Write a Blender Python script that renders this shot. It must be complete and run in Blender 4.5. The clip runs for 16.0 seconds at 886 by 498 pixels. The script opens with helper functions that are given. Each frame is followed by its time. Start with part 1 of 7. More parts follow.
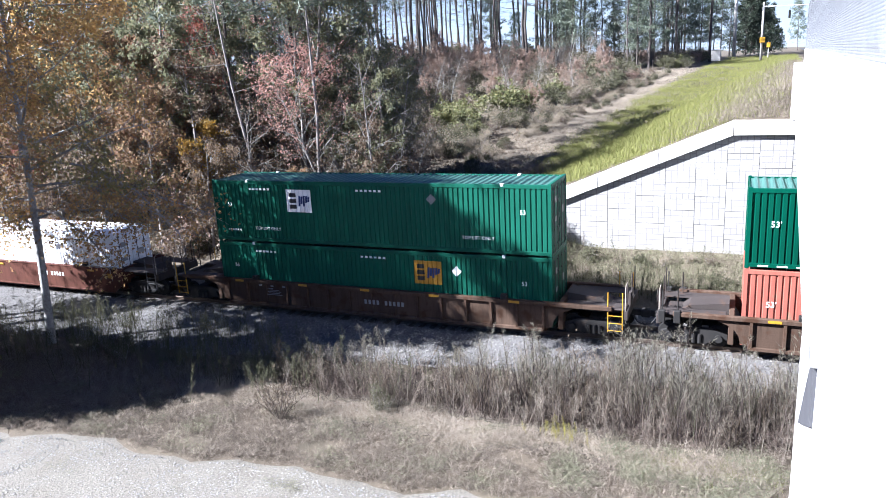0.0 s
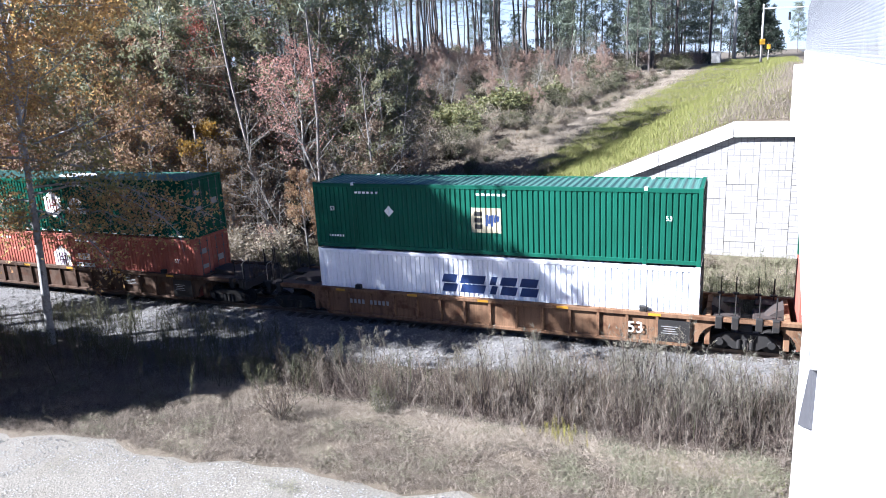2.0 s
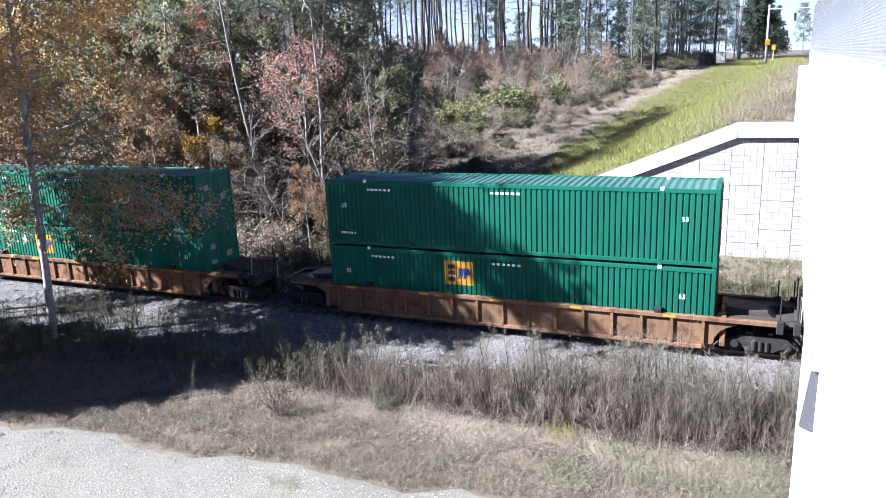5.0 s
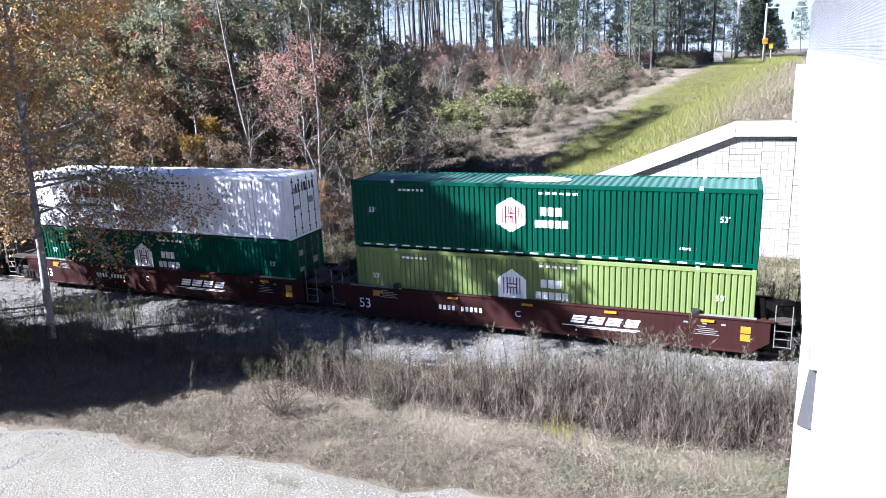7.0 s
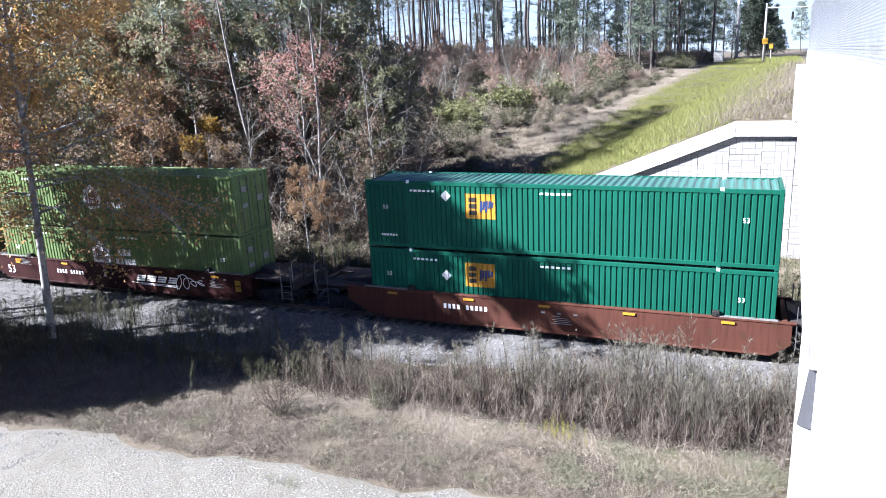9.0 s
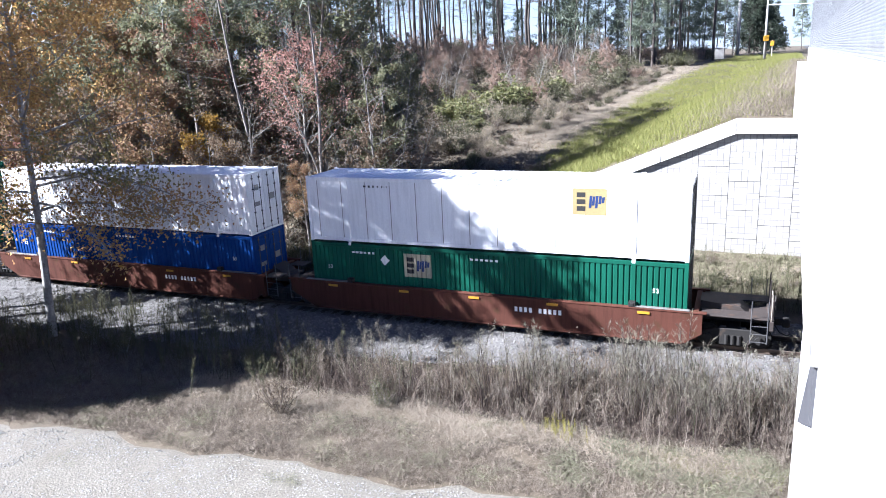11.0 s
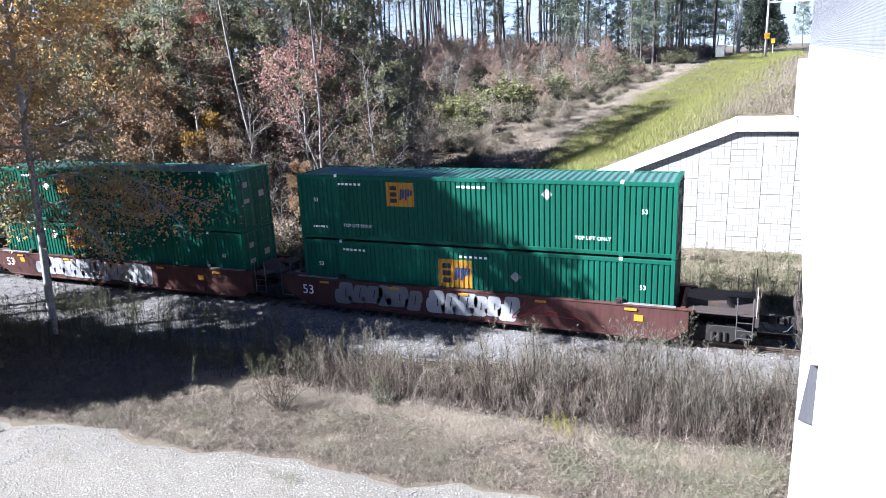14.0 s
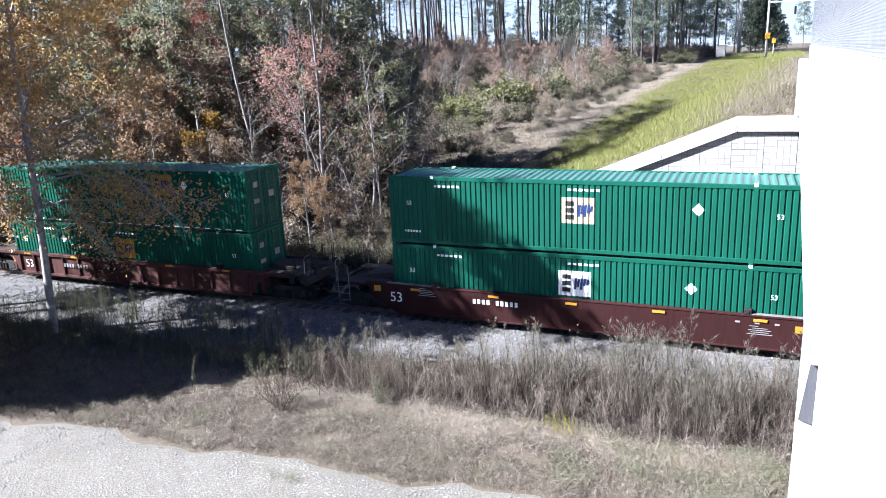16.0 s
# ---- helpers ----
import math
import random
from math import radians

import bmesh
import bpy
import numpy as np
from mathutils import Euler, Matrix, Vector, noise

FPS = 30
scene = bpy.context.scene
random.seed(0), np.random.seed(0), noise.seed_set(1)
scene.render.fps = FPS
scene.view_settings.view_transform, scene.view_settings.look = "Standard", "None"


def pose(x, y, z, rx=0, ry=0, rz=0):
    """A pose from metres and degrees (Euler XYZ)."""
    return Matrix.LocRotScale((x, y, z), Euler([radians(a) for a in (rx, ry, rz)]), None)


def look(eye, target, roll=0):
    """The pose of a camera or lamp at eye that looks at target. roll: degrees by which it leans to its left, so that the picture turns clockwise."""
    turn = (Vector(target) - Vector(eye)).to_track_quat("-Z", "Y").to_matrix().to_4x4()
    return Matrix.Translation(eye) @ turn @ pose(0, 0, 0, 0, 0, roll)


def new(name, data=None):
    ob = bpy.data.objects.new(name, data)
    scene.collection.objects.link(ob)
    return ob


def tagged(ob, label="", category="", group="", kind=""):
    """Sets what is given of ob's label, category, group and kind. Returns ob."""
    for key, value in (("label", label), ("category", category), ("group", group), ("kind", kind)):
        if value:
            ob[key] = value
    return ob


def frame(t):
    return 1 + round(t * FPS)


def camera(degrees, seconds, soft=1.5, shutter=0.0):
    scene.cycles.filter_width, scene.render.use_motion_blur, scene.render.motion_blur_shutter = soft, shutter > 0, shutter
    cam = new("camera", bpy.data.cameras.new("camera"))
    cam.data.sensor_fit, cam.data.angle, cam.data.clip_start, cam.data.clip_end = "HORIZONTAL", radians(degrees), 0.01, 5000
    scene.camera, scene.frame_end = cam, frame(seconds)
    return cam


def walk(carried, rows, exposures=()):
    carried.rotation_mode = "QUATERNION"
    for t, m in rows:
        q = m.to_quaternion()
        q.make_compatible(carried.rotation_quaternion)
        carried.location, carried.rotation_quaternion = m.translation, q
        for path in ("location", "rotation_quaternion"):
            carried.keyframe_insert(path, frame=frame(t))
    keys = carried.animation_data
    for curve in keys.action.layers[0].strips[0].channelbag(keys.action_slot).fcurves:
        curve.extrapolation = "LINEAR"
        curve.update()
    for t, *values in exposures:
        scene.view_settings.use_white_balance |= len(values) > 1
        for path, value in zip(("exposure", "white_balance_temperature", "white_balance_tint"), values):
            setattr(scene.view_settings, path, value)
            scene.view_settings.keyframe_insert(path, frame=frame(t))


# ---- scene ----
# An overpass view of a double-stack container train running past autumn woods.
EYE = Vector((0.0, 0.0, 10.80))
TRACK_Y = 27.85          # middle of the track
NEAR = 1.295             # half the width of a container


def view(turn, down, roll):
    a, b = radians(turn), radians(down)
    return look(EYE, EYE + Vector((-math.sin(a) * math.cos(b), math.cos(a) * math.cos(b), -math.sin(b))), roll)


cam = camera(63.5, 16.0, soft=0.95)
walk(cam, [(t, view(a, b, c)) for t, a, b, c in (
    (0, 22.817, 14.443, -3.014), (0.5, 22.842, 14.373, -3.026), (1, 22.8, 14.304, -2.925), (1.5, 22.784, 14.271, -2.926),
    (2, 22.81, 14.333, -2.942), (2.5, 22.858, 14.317, -2.769), (3, 22.965, 14.259, -2.59), (3.5, 22.924, 14.273, -2.408),
    (4, 23.067, 14.368, -2.335), (6.5, 22.865, 14.554, -2.508), (7, 22.865, 14.554, -2.508), (7.5, 22.864, 14.489, -2.503),
    (8, 22.879, 14.595, -2.584), (8.5, 22.84, 14.551, -2.41), (9, 22.865, 14.554, -2.508), (11.5, 22.955, 14.756, -2.565),
    (12, 22.968, 14.75, -2.513), (12.5, 22.976, 14.748, -2.521), (13, 22.994, 14.803, -2.534), (13.5, 22.987, 14.801, -2.539),
    (14, 22.989, 14.907, -2.592), (14.5, 22.972, 14.886, -2.535), (15, 23.01, 14.894, -2.575), (15.5, 22.983, 14.932, -2.512),
    (16, 23.01, 14.936, -2.533))], exposures=[(0, 2.7, 5600, 14), (16, 2.7, 5600, 14)])

# daylight: a clear autumn noon, the sun behind the camera's left shoulder
SUN_AZ, SUN_EL = 236.0, 37.0     # degrees clockwise from +Y; above the horizon
world = bpy.data.worlds.new("sky")
scene.world = world
world.use_nodes = True
wn = world.node_tree
sky = wn.nodes.new("ShaderNodeTexSky")
sky.sky_type = "NISHITA"
sky.sun_disc = False
sky.sun_elevation, sky.sun_rotation = radians(SUN_EL), radians(SUN_AZ)
sky.dust_density, sky.ozone_density = 0.15, 1.2
tint = wn.nodes.new("ShaderNodeMix")
tint.data_type, tint.blend_type = "RGBA", "MULTIPLY"
tint.inputs[0].default_value, tint.inputs[7].default_value = 1.0, (0.55, 0.9, 1.75, 1)
wn.links.new(sky.outputs[0], tint.inputs[6])
wn.links.new(tint.outputs[2], wn.nodes["Background"].inputs[0])
wn.nodes["Background"].inputs[1].default_value = 0.0105
sun = new("sun", bpy.data.lights.new("sun", "SUN"))
sun.data.energy, sun.data.angle, sun.data.color = 5.0, radians(0.53), (1.0, 0.965, 0.91)
sun_from = Vector((math.sin(radians(SUN_AZ)) * math.cos(radians(SUN_EL)), math.cos(radians(SUN_AZ)) * math.cos(radians(SUN_EL)), math.sin(radians(SUN_EL))))
sun.matrix_world = look(sun_from * 90, (0, 0, 0))


# ---- mesh helpers ----
def mesh_np(name, verts, faces, material=None, smooth=False):
    verts, faces = np.asarray(verts, np.float32), np.asarray(faces, np.int32)
    me = bpy.data.meshes.new(name)
    n, k = faces.shape
    me.vertices.add(len(verts)), me.loops.add(n * k), me.polygons.add(n)
    me.vertices.foreach_set("co", verts.ravel())
    me.loops.foreach_set("vertex_index", faces.ravel())
    me.polygons.foreach_set("loop_start", np.arange(0, n * k, k, dtype=np.int32))
    me.polygons.foreach_set("use_smooth", np.full(n, smooth))
    me.update(calc_edges=True)
    if material:
        me.materials.append(material)
    return me


def join(pieces):
    """Stack (verts, faces) pairs into one pair."""
    vs, fs, o = [], [], 0
    for v, f in pieces:
        vs.append(v), fs.append(np.asarray(f) + o)
        o += len(v)
    return np.concatenate(vs), np.concatenate(fs)


def bm_mesh(name, bm, material=None, smooth=False):
    me = bpy.data.meshes.new(name)
    bmesh.ops.recalc_face_normals(bm, faces=bm.faces)
    bm.to_mesh(me)
    bm.free()
    if smooth:
        me.polygons.foreach_set("use_smooth", np.ones(len(me.polygons), bool))
    if material:
        me.materials.append(material)
    return me


def add_box(bm, x0, x1, y0, y1, z0, z1, bevel=0.0, m=None):
    got = bmesh.ops.create_cube(bm, size=1.0)["verts"]
    for v in got:
        v.co = Vector((x0 + (v.co.x + 0.5) * (x1 - x0), y0 + (v.co.y + 0.5) * (y1 - y0), z0 + (v.co.z + 0.5) * (z1 - z0)))
    if bevel:
        edges = list({e for v in got for e in v.link_edges})
        r = bmesh.ops.bevel(bm, geom=edges, offset=bevel, segments=1, affect="EDGES", profile=0.5)
        got = list({v for f in r["faces"] for v in f.verts})
    if m is not None:
        bmesh.ops.transform(bm, matrix=m, verts=got)
    return got


def add_prism(bm, outline, y0, y1):
    """A plate with the outline (x, z), from y0 to y1."""
    a = [bm.verts.new((x, y0, z)) for x, z in outline]
    b = [bm.verts.new((x, y1, z)) for x, z in outline]
    bm.faces.new(a), bm.faces.new(b[::-1])
    for i in range(len(a)):
        j = (i + 1) % len(a)
        bm.faces.new((a[i], b[i], b[j], a[j]))


def add_rod(bm, p, q, r, sides=8, r2=None):
    p, q = Vector(p), Vector(q)
    d = q - p
    m = Matrix.Translation((p + q) / 2) @ d.to_track_quat("Z", "Y").to_matrix().to_4x4()
    bmesh.ops.create_cone(bm, cap_ends=True, segments=sides, radius1=r, radius2=r if r2 is None else r2, depth=d.length, matrix=m)


def part(name, data, parent, label="", m=None):
    ob = new(name, data)
    ob.parent = parent
    if m is not None:
        ob.matrix_basis = m
    if label:
        ob["label"] = label
    return ob


def thing(name, label, category, m=None, group="", kind=""):
    ob = new(name)
    ob.empty_display_size = 0.2
    if m is not None:
        ob.matrix_basis = m
    return tagged(ob, label, category, group, kind)


def tube(points, radii, sides=5):
    """verts and quads of a bent tapering tube."""
    points, radii = np.asarray(points, float), np.asarray(radii, float)
    t = np.gradient(points, axis=0)
    t /= np.linalg.norm(t, axis=1, keepdims=True) + 1e-9
    ref = np.where(np.abs(t[:, 2:3]) > 0.9, np.array([[1.0, 0, 0]]), np.array([[0, 0, 1.0]]))
    a = np.cross(t, ref)
    a /= np.linalg.norm(a, axis=1, keepdims=True) + 1e-9
    b = np.cross(t, a)
    ang = np.arange(sides) * 2 * np.pi / sides
    v = points[:, None] + radii[:, None, None] * (np.cos(ang)[None, :, None] * a[:, None] + np.sin(ang)[None, :, None] * b[:, None])
    n = len(points)
    i, j = np.meshgrid(np.arange(n - 1), np.arange(sides), indexing="ij")
    k = (j + 1) % sides
    f = np.stack([i * sides + j, i * sides + k, (i + 1) * sides + k, (i + 1) * sides + j], -1).reshape(-1, 4)
    return v.reshape(-1, 3), f


def replicate(v, f, places, turn, size, lean=None):
    """Many placed copies of one small mesh, as one array pair."""
    c, s = np.cos(turn)[:, None], np.sin(turn)[:, None]
    x = (v[None, :, 0] * c - v[None, :, 1] * s) * size[:, None]
    y = (v[None, :, 0] * s + v[None, :, 1] * c) * size[:, None]
    z = np.repeat(v[None, :, 2], len(places), 0) * size[:, None]
    if lean is not None:
        x, y = x + lean[:, :1] * z, y + lean[:, 1:] * z
    out = np.stack([x, y, z], -1) + places[:, None]
    ff = f[None] + (np.arange(len(places)) * len(v))[:, None, None]
    return out.reshape(-1, 3), ff.reshape(-1, f.shape[1])


# ---- materials ----
def mat(name, c1, c2=None, rough=0.8, big=0.6, fine=30.0, bump=0.15, metal=0.0, island=None, c3=None, wear=0.0, wear_c=(0.2, 0.09, 0.04), through_light=0.0, vary=0.0, spec=0.4, streak=0.0, relief=0.02, grain=0.22):
    """A surface with colour at two scales, grain, relief, and optional wear; island: colours for loose pieces."""
    m = bpy.data.materials.new(name)
    m.use_nodes = True
    nt = m.node_tree
    N, L = nt.nodes, nt.links
    bsdf = N["Principled BSDF"]
    tc = N.new("ShaderNodeTexCoord")
    geo = N.new("ShaderNodeNewGeometry")

    def noise_tex(scale, detail=4.0, stretch=None):
        n = N.new("ShaderNodeTexNoise")
        n.inputs["Scale"].default_value, n.inputs["Detail"].default_value = scale, detail
        src = tc.outputs["Object"]
        if stretch:
            mp = N.new("ShaderNodeMapping")
            mp.inputs["Scale"].default_value = stretch
            L.new(src, mp.inputs[0])
            src = mp.outputs[0]
        L.new(src, n.inputs["Vector"])
        return n.outputs["Fac"]

    def ramp(fac, stops):
        r = N.new("ShaderNodeValToRGB")
        el = r.color_ramp.elements
        while len(el) < len(stops):
            el.new(0.5)
        for e, (pos, col) in zip(el, stops):
            e.position, e.color = pos, (*col, 1)
        L.new(fac, r.inputs[0])
        return r.outputs[0]

    def mix(fac, a, b, blend="MIX"):
        x = N.new("ShaderNodeMix")
        x.data_type, x.blend_type = "RGBA", blend
        for sock, val in ((x.inputs[0], fac), (x.inputs[6], a), (x.inputs[7], b)):
            if isinstance(val, (int, float)):
                sock.default_value = val
            elif isinstance(val, tuple):
                sock.default_value = (*val, 1)
            else:
                L.new(val, sock)
        return x.outputs[2]

    c2 = c2 or tuple(0.7 * v for v in c1)
    if island:
        n = len(island)
        col = ramp(geo.outputs["Random Per Island"], [(i / max(1, n - 1), c) for i, c in enumerate(island)])
        col = mix(0.35, col, ramp(noise_tex(big), [(0.3, c1), (0.7, c2)]))
    else:
        col = ramp(noise_tex(big), [(0.35, c1), (0.68, c2)])
        if c3:
            col = mix(ramp(noise_tex(big * 3.7), [(0.5, (0, 0, 0)), (0.66, (1, 1, 1))]), col, c3)
        col = mix(grain, col, ramp(noise_tex(fine, 6), [(0.3, tuple(0.45 * v for v in c1)), (0.72, tuple(min(1, 1.5 * v) for v in c1))]))
    if vary:
        oi = N.new("ShaderNodeObjectInfo")
        col = mix(1.0, col, ramp(oi.outputs["Random"], [(0, (1 - vary,) * 3), (1, (1 + vary,) * 3)]), "MULTIPLY")
    if streak:
        s = ramp(noise_tex(1.0, 5, (9, 9, 0.7)), [(0.45, (1, 1, 1)), (0.75, (1 - streak,) * 3)])
        col = mix(1.0, col, s, "MULTIPLY")
    if wear:
        w = ramp(noise_tex(2.3, 9), [(0.62 - 0.25 * wear, (0, 0, 0)), (0.72 - 0.2 * wear, (1, 1, 1))])
        col = mix(w, col, wear_c)
    L.new(col, bsdf.inputs["Base Color"])
    bsdf.inputs["Roughness"].default_value, bsdf.inputs["Metallic"].default_value = rough, metal
    bsdf.inputs["Specular IOR Level"].default_value = spec
    if bump:
        b = N.new("ShaderNodeBump")
        b.inputs["Strength"].default_value, b.inputs["Distance"].default_value = bump, relief
        L.new(noise_tex(fine, 6), b.inputs["Height"])
        L.new(b.outputs[0], bsdf.inputs["Normal"])
    if through_light:
        tr = N.new("ShaderNodeBsdfTranslucent")
        L.new(col, tr.inputs[0])
        mx = N.new("ShaderNodeMixShader")
        mx.inputs[0].default_value = through_light
        L.new(bsdf.outputs[0], mx.inputs[1]), L.new(tr.outputs[0], mx.inputs[2])
        L.new(mx.outputs[0], N["Material Output"].inputs[0])
    return m


concrete = mat("pale_concrete", (0.593, 0.585, 0.562), (0.532, 0.524, 0.502), 0.85, 0.5, 25, 0.08, streak=0.08)
wall_stone = mat("cast_stone", (0.262, 0.257, 0.247), (0.23, 0.225, 0.217), 0.9, 1.2, 18, 0.35, vary=0.06, relief=0.03)
wall_joint = mat("wall_backing", (0.18, 0.175, 0.168), (0.156, 0.152, 0.146), 0.95)
soil = mat("dry_soil", (0.0701, 0.0553, 0.0391), (0.103, 0.085, 0.0587), 0.95, 0.25, 9, 0.6, c3=(0.0536, 0.0446, 0.0293), relief=0.05)
gravel_mat = mat("road_gravel", (0.135, 0.124, 0.104), (0.11, 0.102, 0.0859), 0.95, 0.35, 18, 0.6, c3=(0.0935, 0.0837, 0.0664), relief=0.08, grain=0.6)
ballast_mat = mat("ballast_bed", (0.097, 0.0935, 0.091), (0.133, 0.128, 0.121), 0.95, 0.6, 14, 1.0, c3=(0.075, 0.07, 0.0645), relief=0.08, grain=0.6)
stone_bits = mat("ballast_stones", (0.133, 0.128, 0.121), (0.106, 0.102, 0.101), 0.9, 2, 40, 0.3, island=[(0.0705, 0.068, 0.0665), (0.124, 0.119, 0.113), (0.159, 0.151, 0.141), (0.195, 0.187, 0.173), (0.111, 0.102, 0.093)])
straw_grass = mat("bleached_straw", (0.302, 0.26, 0.201), (0.251, 0.212, 0.158), 0.85, 0.5, 5, 0, island=[(0.243, 0.201, 0.149), (0.311, 0.269, 0.217), (0.353, 0.313, 0.263), (0.212, 0.172, 0.125)], through_light=0.25)
pebble_bits = mat("gravel_stones", (0.2, 0.196, 0.188), (0.15, 0.147, 0.14), 0.9, 2, 40, 0.3, island=[(0.11, 0.107, 0.1), (0.17, 0.165, 0.155), (0.27, 0.263, 0.254), (0.14, 0.135, 0.128), (0.21, 0.206, 0.199)])
asphalt = mat("asphalt", (0.044, 0.044, 0.0464), (0.056, 0.056, 0.0576), 0.9, 0.4, 60, 0.3)
steel_rail = mat("rail_steel", (0.15, 0.12, 0.1), (0.11, 0.08, 0.06), 0.45, 2, 40, 0.1, metal=0.7)
tie_wood = mat("tie_wood", (0.045, 0.0375, 0.031), (0.065, 0.055, 0.045), 0.9, 3, 30, 0.4, vary=0.2)
galvanised = mat("galvanised_wire", (0.378, 0.389, 0.399), (0.326, 0.336, 0.346), 0.4, 3, 40, 0.0, metal=0.35)
pole_steel = mat("pole_steel", (0.21, 0.21, 0.21), (0.18, 0.18, 0.18), 0.5, 2, 30, 0.05, metal=0.4)
pole_wood = mat("pole_wood", (0.1, 0.08, 0.06), (0.075, 0.06, 0.045), 0.9, 2, 30, 0.3)
safety_yellow = mat("safety_yellow", (0.375, 0.21, 0.01), (0.325, 0.17, 0.01), 0.6, 2, 30, 0.05)
dark_iron = mat("dark_iron", (0.0084, 0.0078, 0.0072), (0.0132, 0.0114, 0.0102), 0.75, 2, 30, 0.2, wear=0.15, wear_c=(0.042, 0.027, 0.018))
white_paint = mat("white_marking", (0.74, 0.74, 0.72), (0.66, 0.66, 0.64), 0.6, 1.5, 30, 0.05)
grey_paint = mat("grey_marking", (0.21, 0.21, 0.21), (0.18, 0.18, 0.18), 0.6, 1.5, 30, 0.05)
black_paint = mat("black_marking", (0.012, 0.012, 0.0132), (0.018, 0.018, 0.018), 0.6)
blue_paint = mat("blue_marking", (0.0062, 0.0232, 0.093), (0.0062, 0.0186, 0.0745), 0.55, 1.5)
red_paint = mat("red_marking", (0.136, 0.0114, 0.0146), (0.111, 0.00975, 0.013), 0.55, 1.5)
amber_paint = mat("amber_marking", (0.36, 0.18, 0.01), (0.3, 0.15, 0.01), 0.6, 1.5)
sign_paint = mat("dull_yellow_marking", (0.235, 0.185, 0.085), (0.195, 0.15, 0.068), 0.6, 1.5)
maroon_spray = mat("red_spray", (0.15, 0.03, 0.036), (0.11, 0.022, 0.03), 0.55, 1.2)
cream_paint = mat("cream_marking", (0.33, 0.3, 0.21), (0.29, 0.25, 0.16), 0.6, 1.5)
grey_spray = mat("grey_spray", (0.12, 0.12, 0.125), (0.09, 0.09, 0.095), 0.5, 1.2)
silver_paint = mat("silver_spray", (0.252, 0.258, 0.264), (0.198, 0.204, 0.21), 0.5, 1.2)

pole_pale = mat("weathered_pale_pole", (0.36, 0.35, 0.33), (0.28, 0.27, 0.25), 0.8, 1.5, 20, 0.1)
bark_grey = mat("grey_bark", (0.187, 0.176, 0.165), (0.132, 0.121, 0.11), 0.95, 2, 14, 0.6)
bark_pale = mat("pale_bark", (0.202, 0.195, 0.18), (0.151, 0.144, 0.133), 0.95, 2, 14, 0.5)
bark_pine = mat("pine_bark", (0.077, 0.0648, 0.0577), (0.0525, 0.0437, 0.0403), 0.95, 2, 10, 0.7)
twig_grey = mat("grey_twigs", (0.23, 0.207, 0.19), (0.161, 0.143, 0.133), 0.95, 1, 20, 0)
leaf_orange = mat("orange_leaves", (0.205, 0.126, 0.0743), (0.152, 0.0963, 0.0641), 0.7, 0.4, 5, 0, island=[(0.104, 0.0666, 0.0466), (0.221, 0.126, 0.0723), (0.302, 0.193, 0.0912), (0.156, 0.0838, 0.0598), (0.333, 0.244, 0.12), (0.122, 0.107, 0.0583)], through_light=0.5)
leaf_brown = mat("brown_leaves", (0.144, 0.106, 0.0722), (0.0949, 0.0747, 0.0553), 0.75, 0.4, 5, 0, island=[(0.0785, 0.0617, 0.0464), (0.156, 0.108, 0.0722), (0.212, 0.142, 0.0916), (0.111, 0.089, 0.0603), (0.132, 0.114, 0.0715)], through_light=0.5)
leaf_pink = mat("russet_pink_leaves", (0.371, 0.206, 0.171), (0.31, 0.16, 0.132), 0.7, 0.4, 5, 0, island=[(0.25, 0.113, 0.0923), (0.385, 0.216, 0.179), (0.463, 0.315, 0.263), (0.325, 0.154, 0.124), (0.376, 0.281, 0.217)], through_light=0.5)
leaf_red = mat("crimson_leaves", (0.3, 0.11, 0.085), (0.24, 0.085, 0.065), 0.7, 0.4, 5, 0, island=[(0.2, 0.07, 0.055), (0.32, 0.115, 0.09), (0.4, 0.18, 0.14), (0.26, 0.1, 0.07), (0.3, 0.15, 0.09)], through_light=0.5)
leaf_olive = mat("olive_leaves", (0.131, 0.14, 0.0783), (0.0937, 0.104, 0.0613), 0.7, 0.4, 5, 0, island=[(0.0783, 0.0886, 0.0545), (0.149, 0.155, 0.0851), (0.22, 0.201, 0.115), (0.113, 0.127, 0.0714), (0.259, 0.206, 0.109)], through_light=0.5)
leaf_gold = mat("golden_leaves", (0.254, 0.157, 0.029), (0.182, 0.109, 0.029), 0.7, 0.4, 5, 0, island=[(0.182, 0.0968, 0.0218), (0.303, 0.194, 0.0363), (0.145, 0.109, 0.029), (0.332, 0.182, 0.029), (0.109, 0.0847, 0.0254)], through_light=0.5)
leaf_green = mat("bush_leaves", (0.0986, 0.109, 0.0426), (0.0693, 0.0802, 0.0366), 0.65, 0.5, 5, 0, island=[(0.0591, 0.0723, 0.0306), (0.128, 0.137, 0.0489), (0.198, 0.173, 0.0732), (0.0889, 0.0935, 0.0366)], through_light=0.3)
needles = mat("pine_needles", (0.0994, 0.127, 0.0901), (0.071, 0.0926, 0.0742), 0.6, 0.5, 5, 0, island=[(0.0614, 0.0838, 0.0602), (0.119, 0.144, 0.0926), (0.165, 0.187, 0.126), (0.0901, 0.11, 0.0901)], through_light=0.2)
dark_needles = mat("cedar_needles", (0.012, 0.021, 0.0108), (0.009, 0.015, 0.0078), 0.7, 0.5, 5, 0, island=[(0.0072, 0.0132, 0.0072), (0.015, 0.0252, 0.012), (0.021, 0.033, 0.015)], through_light=0.1)
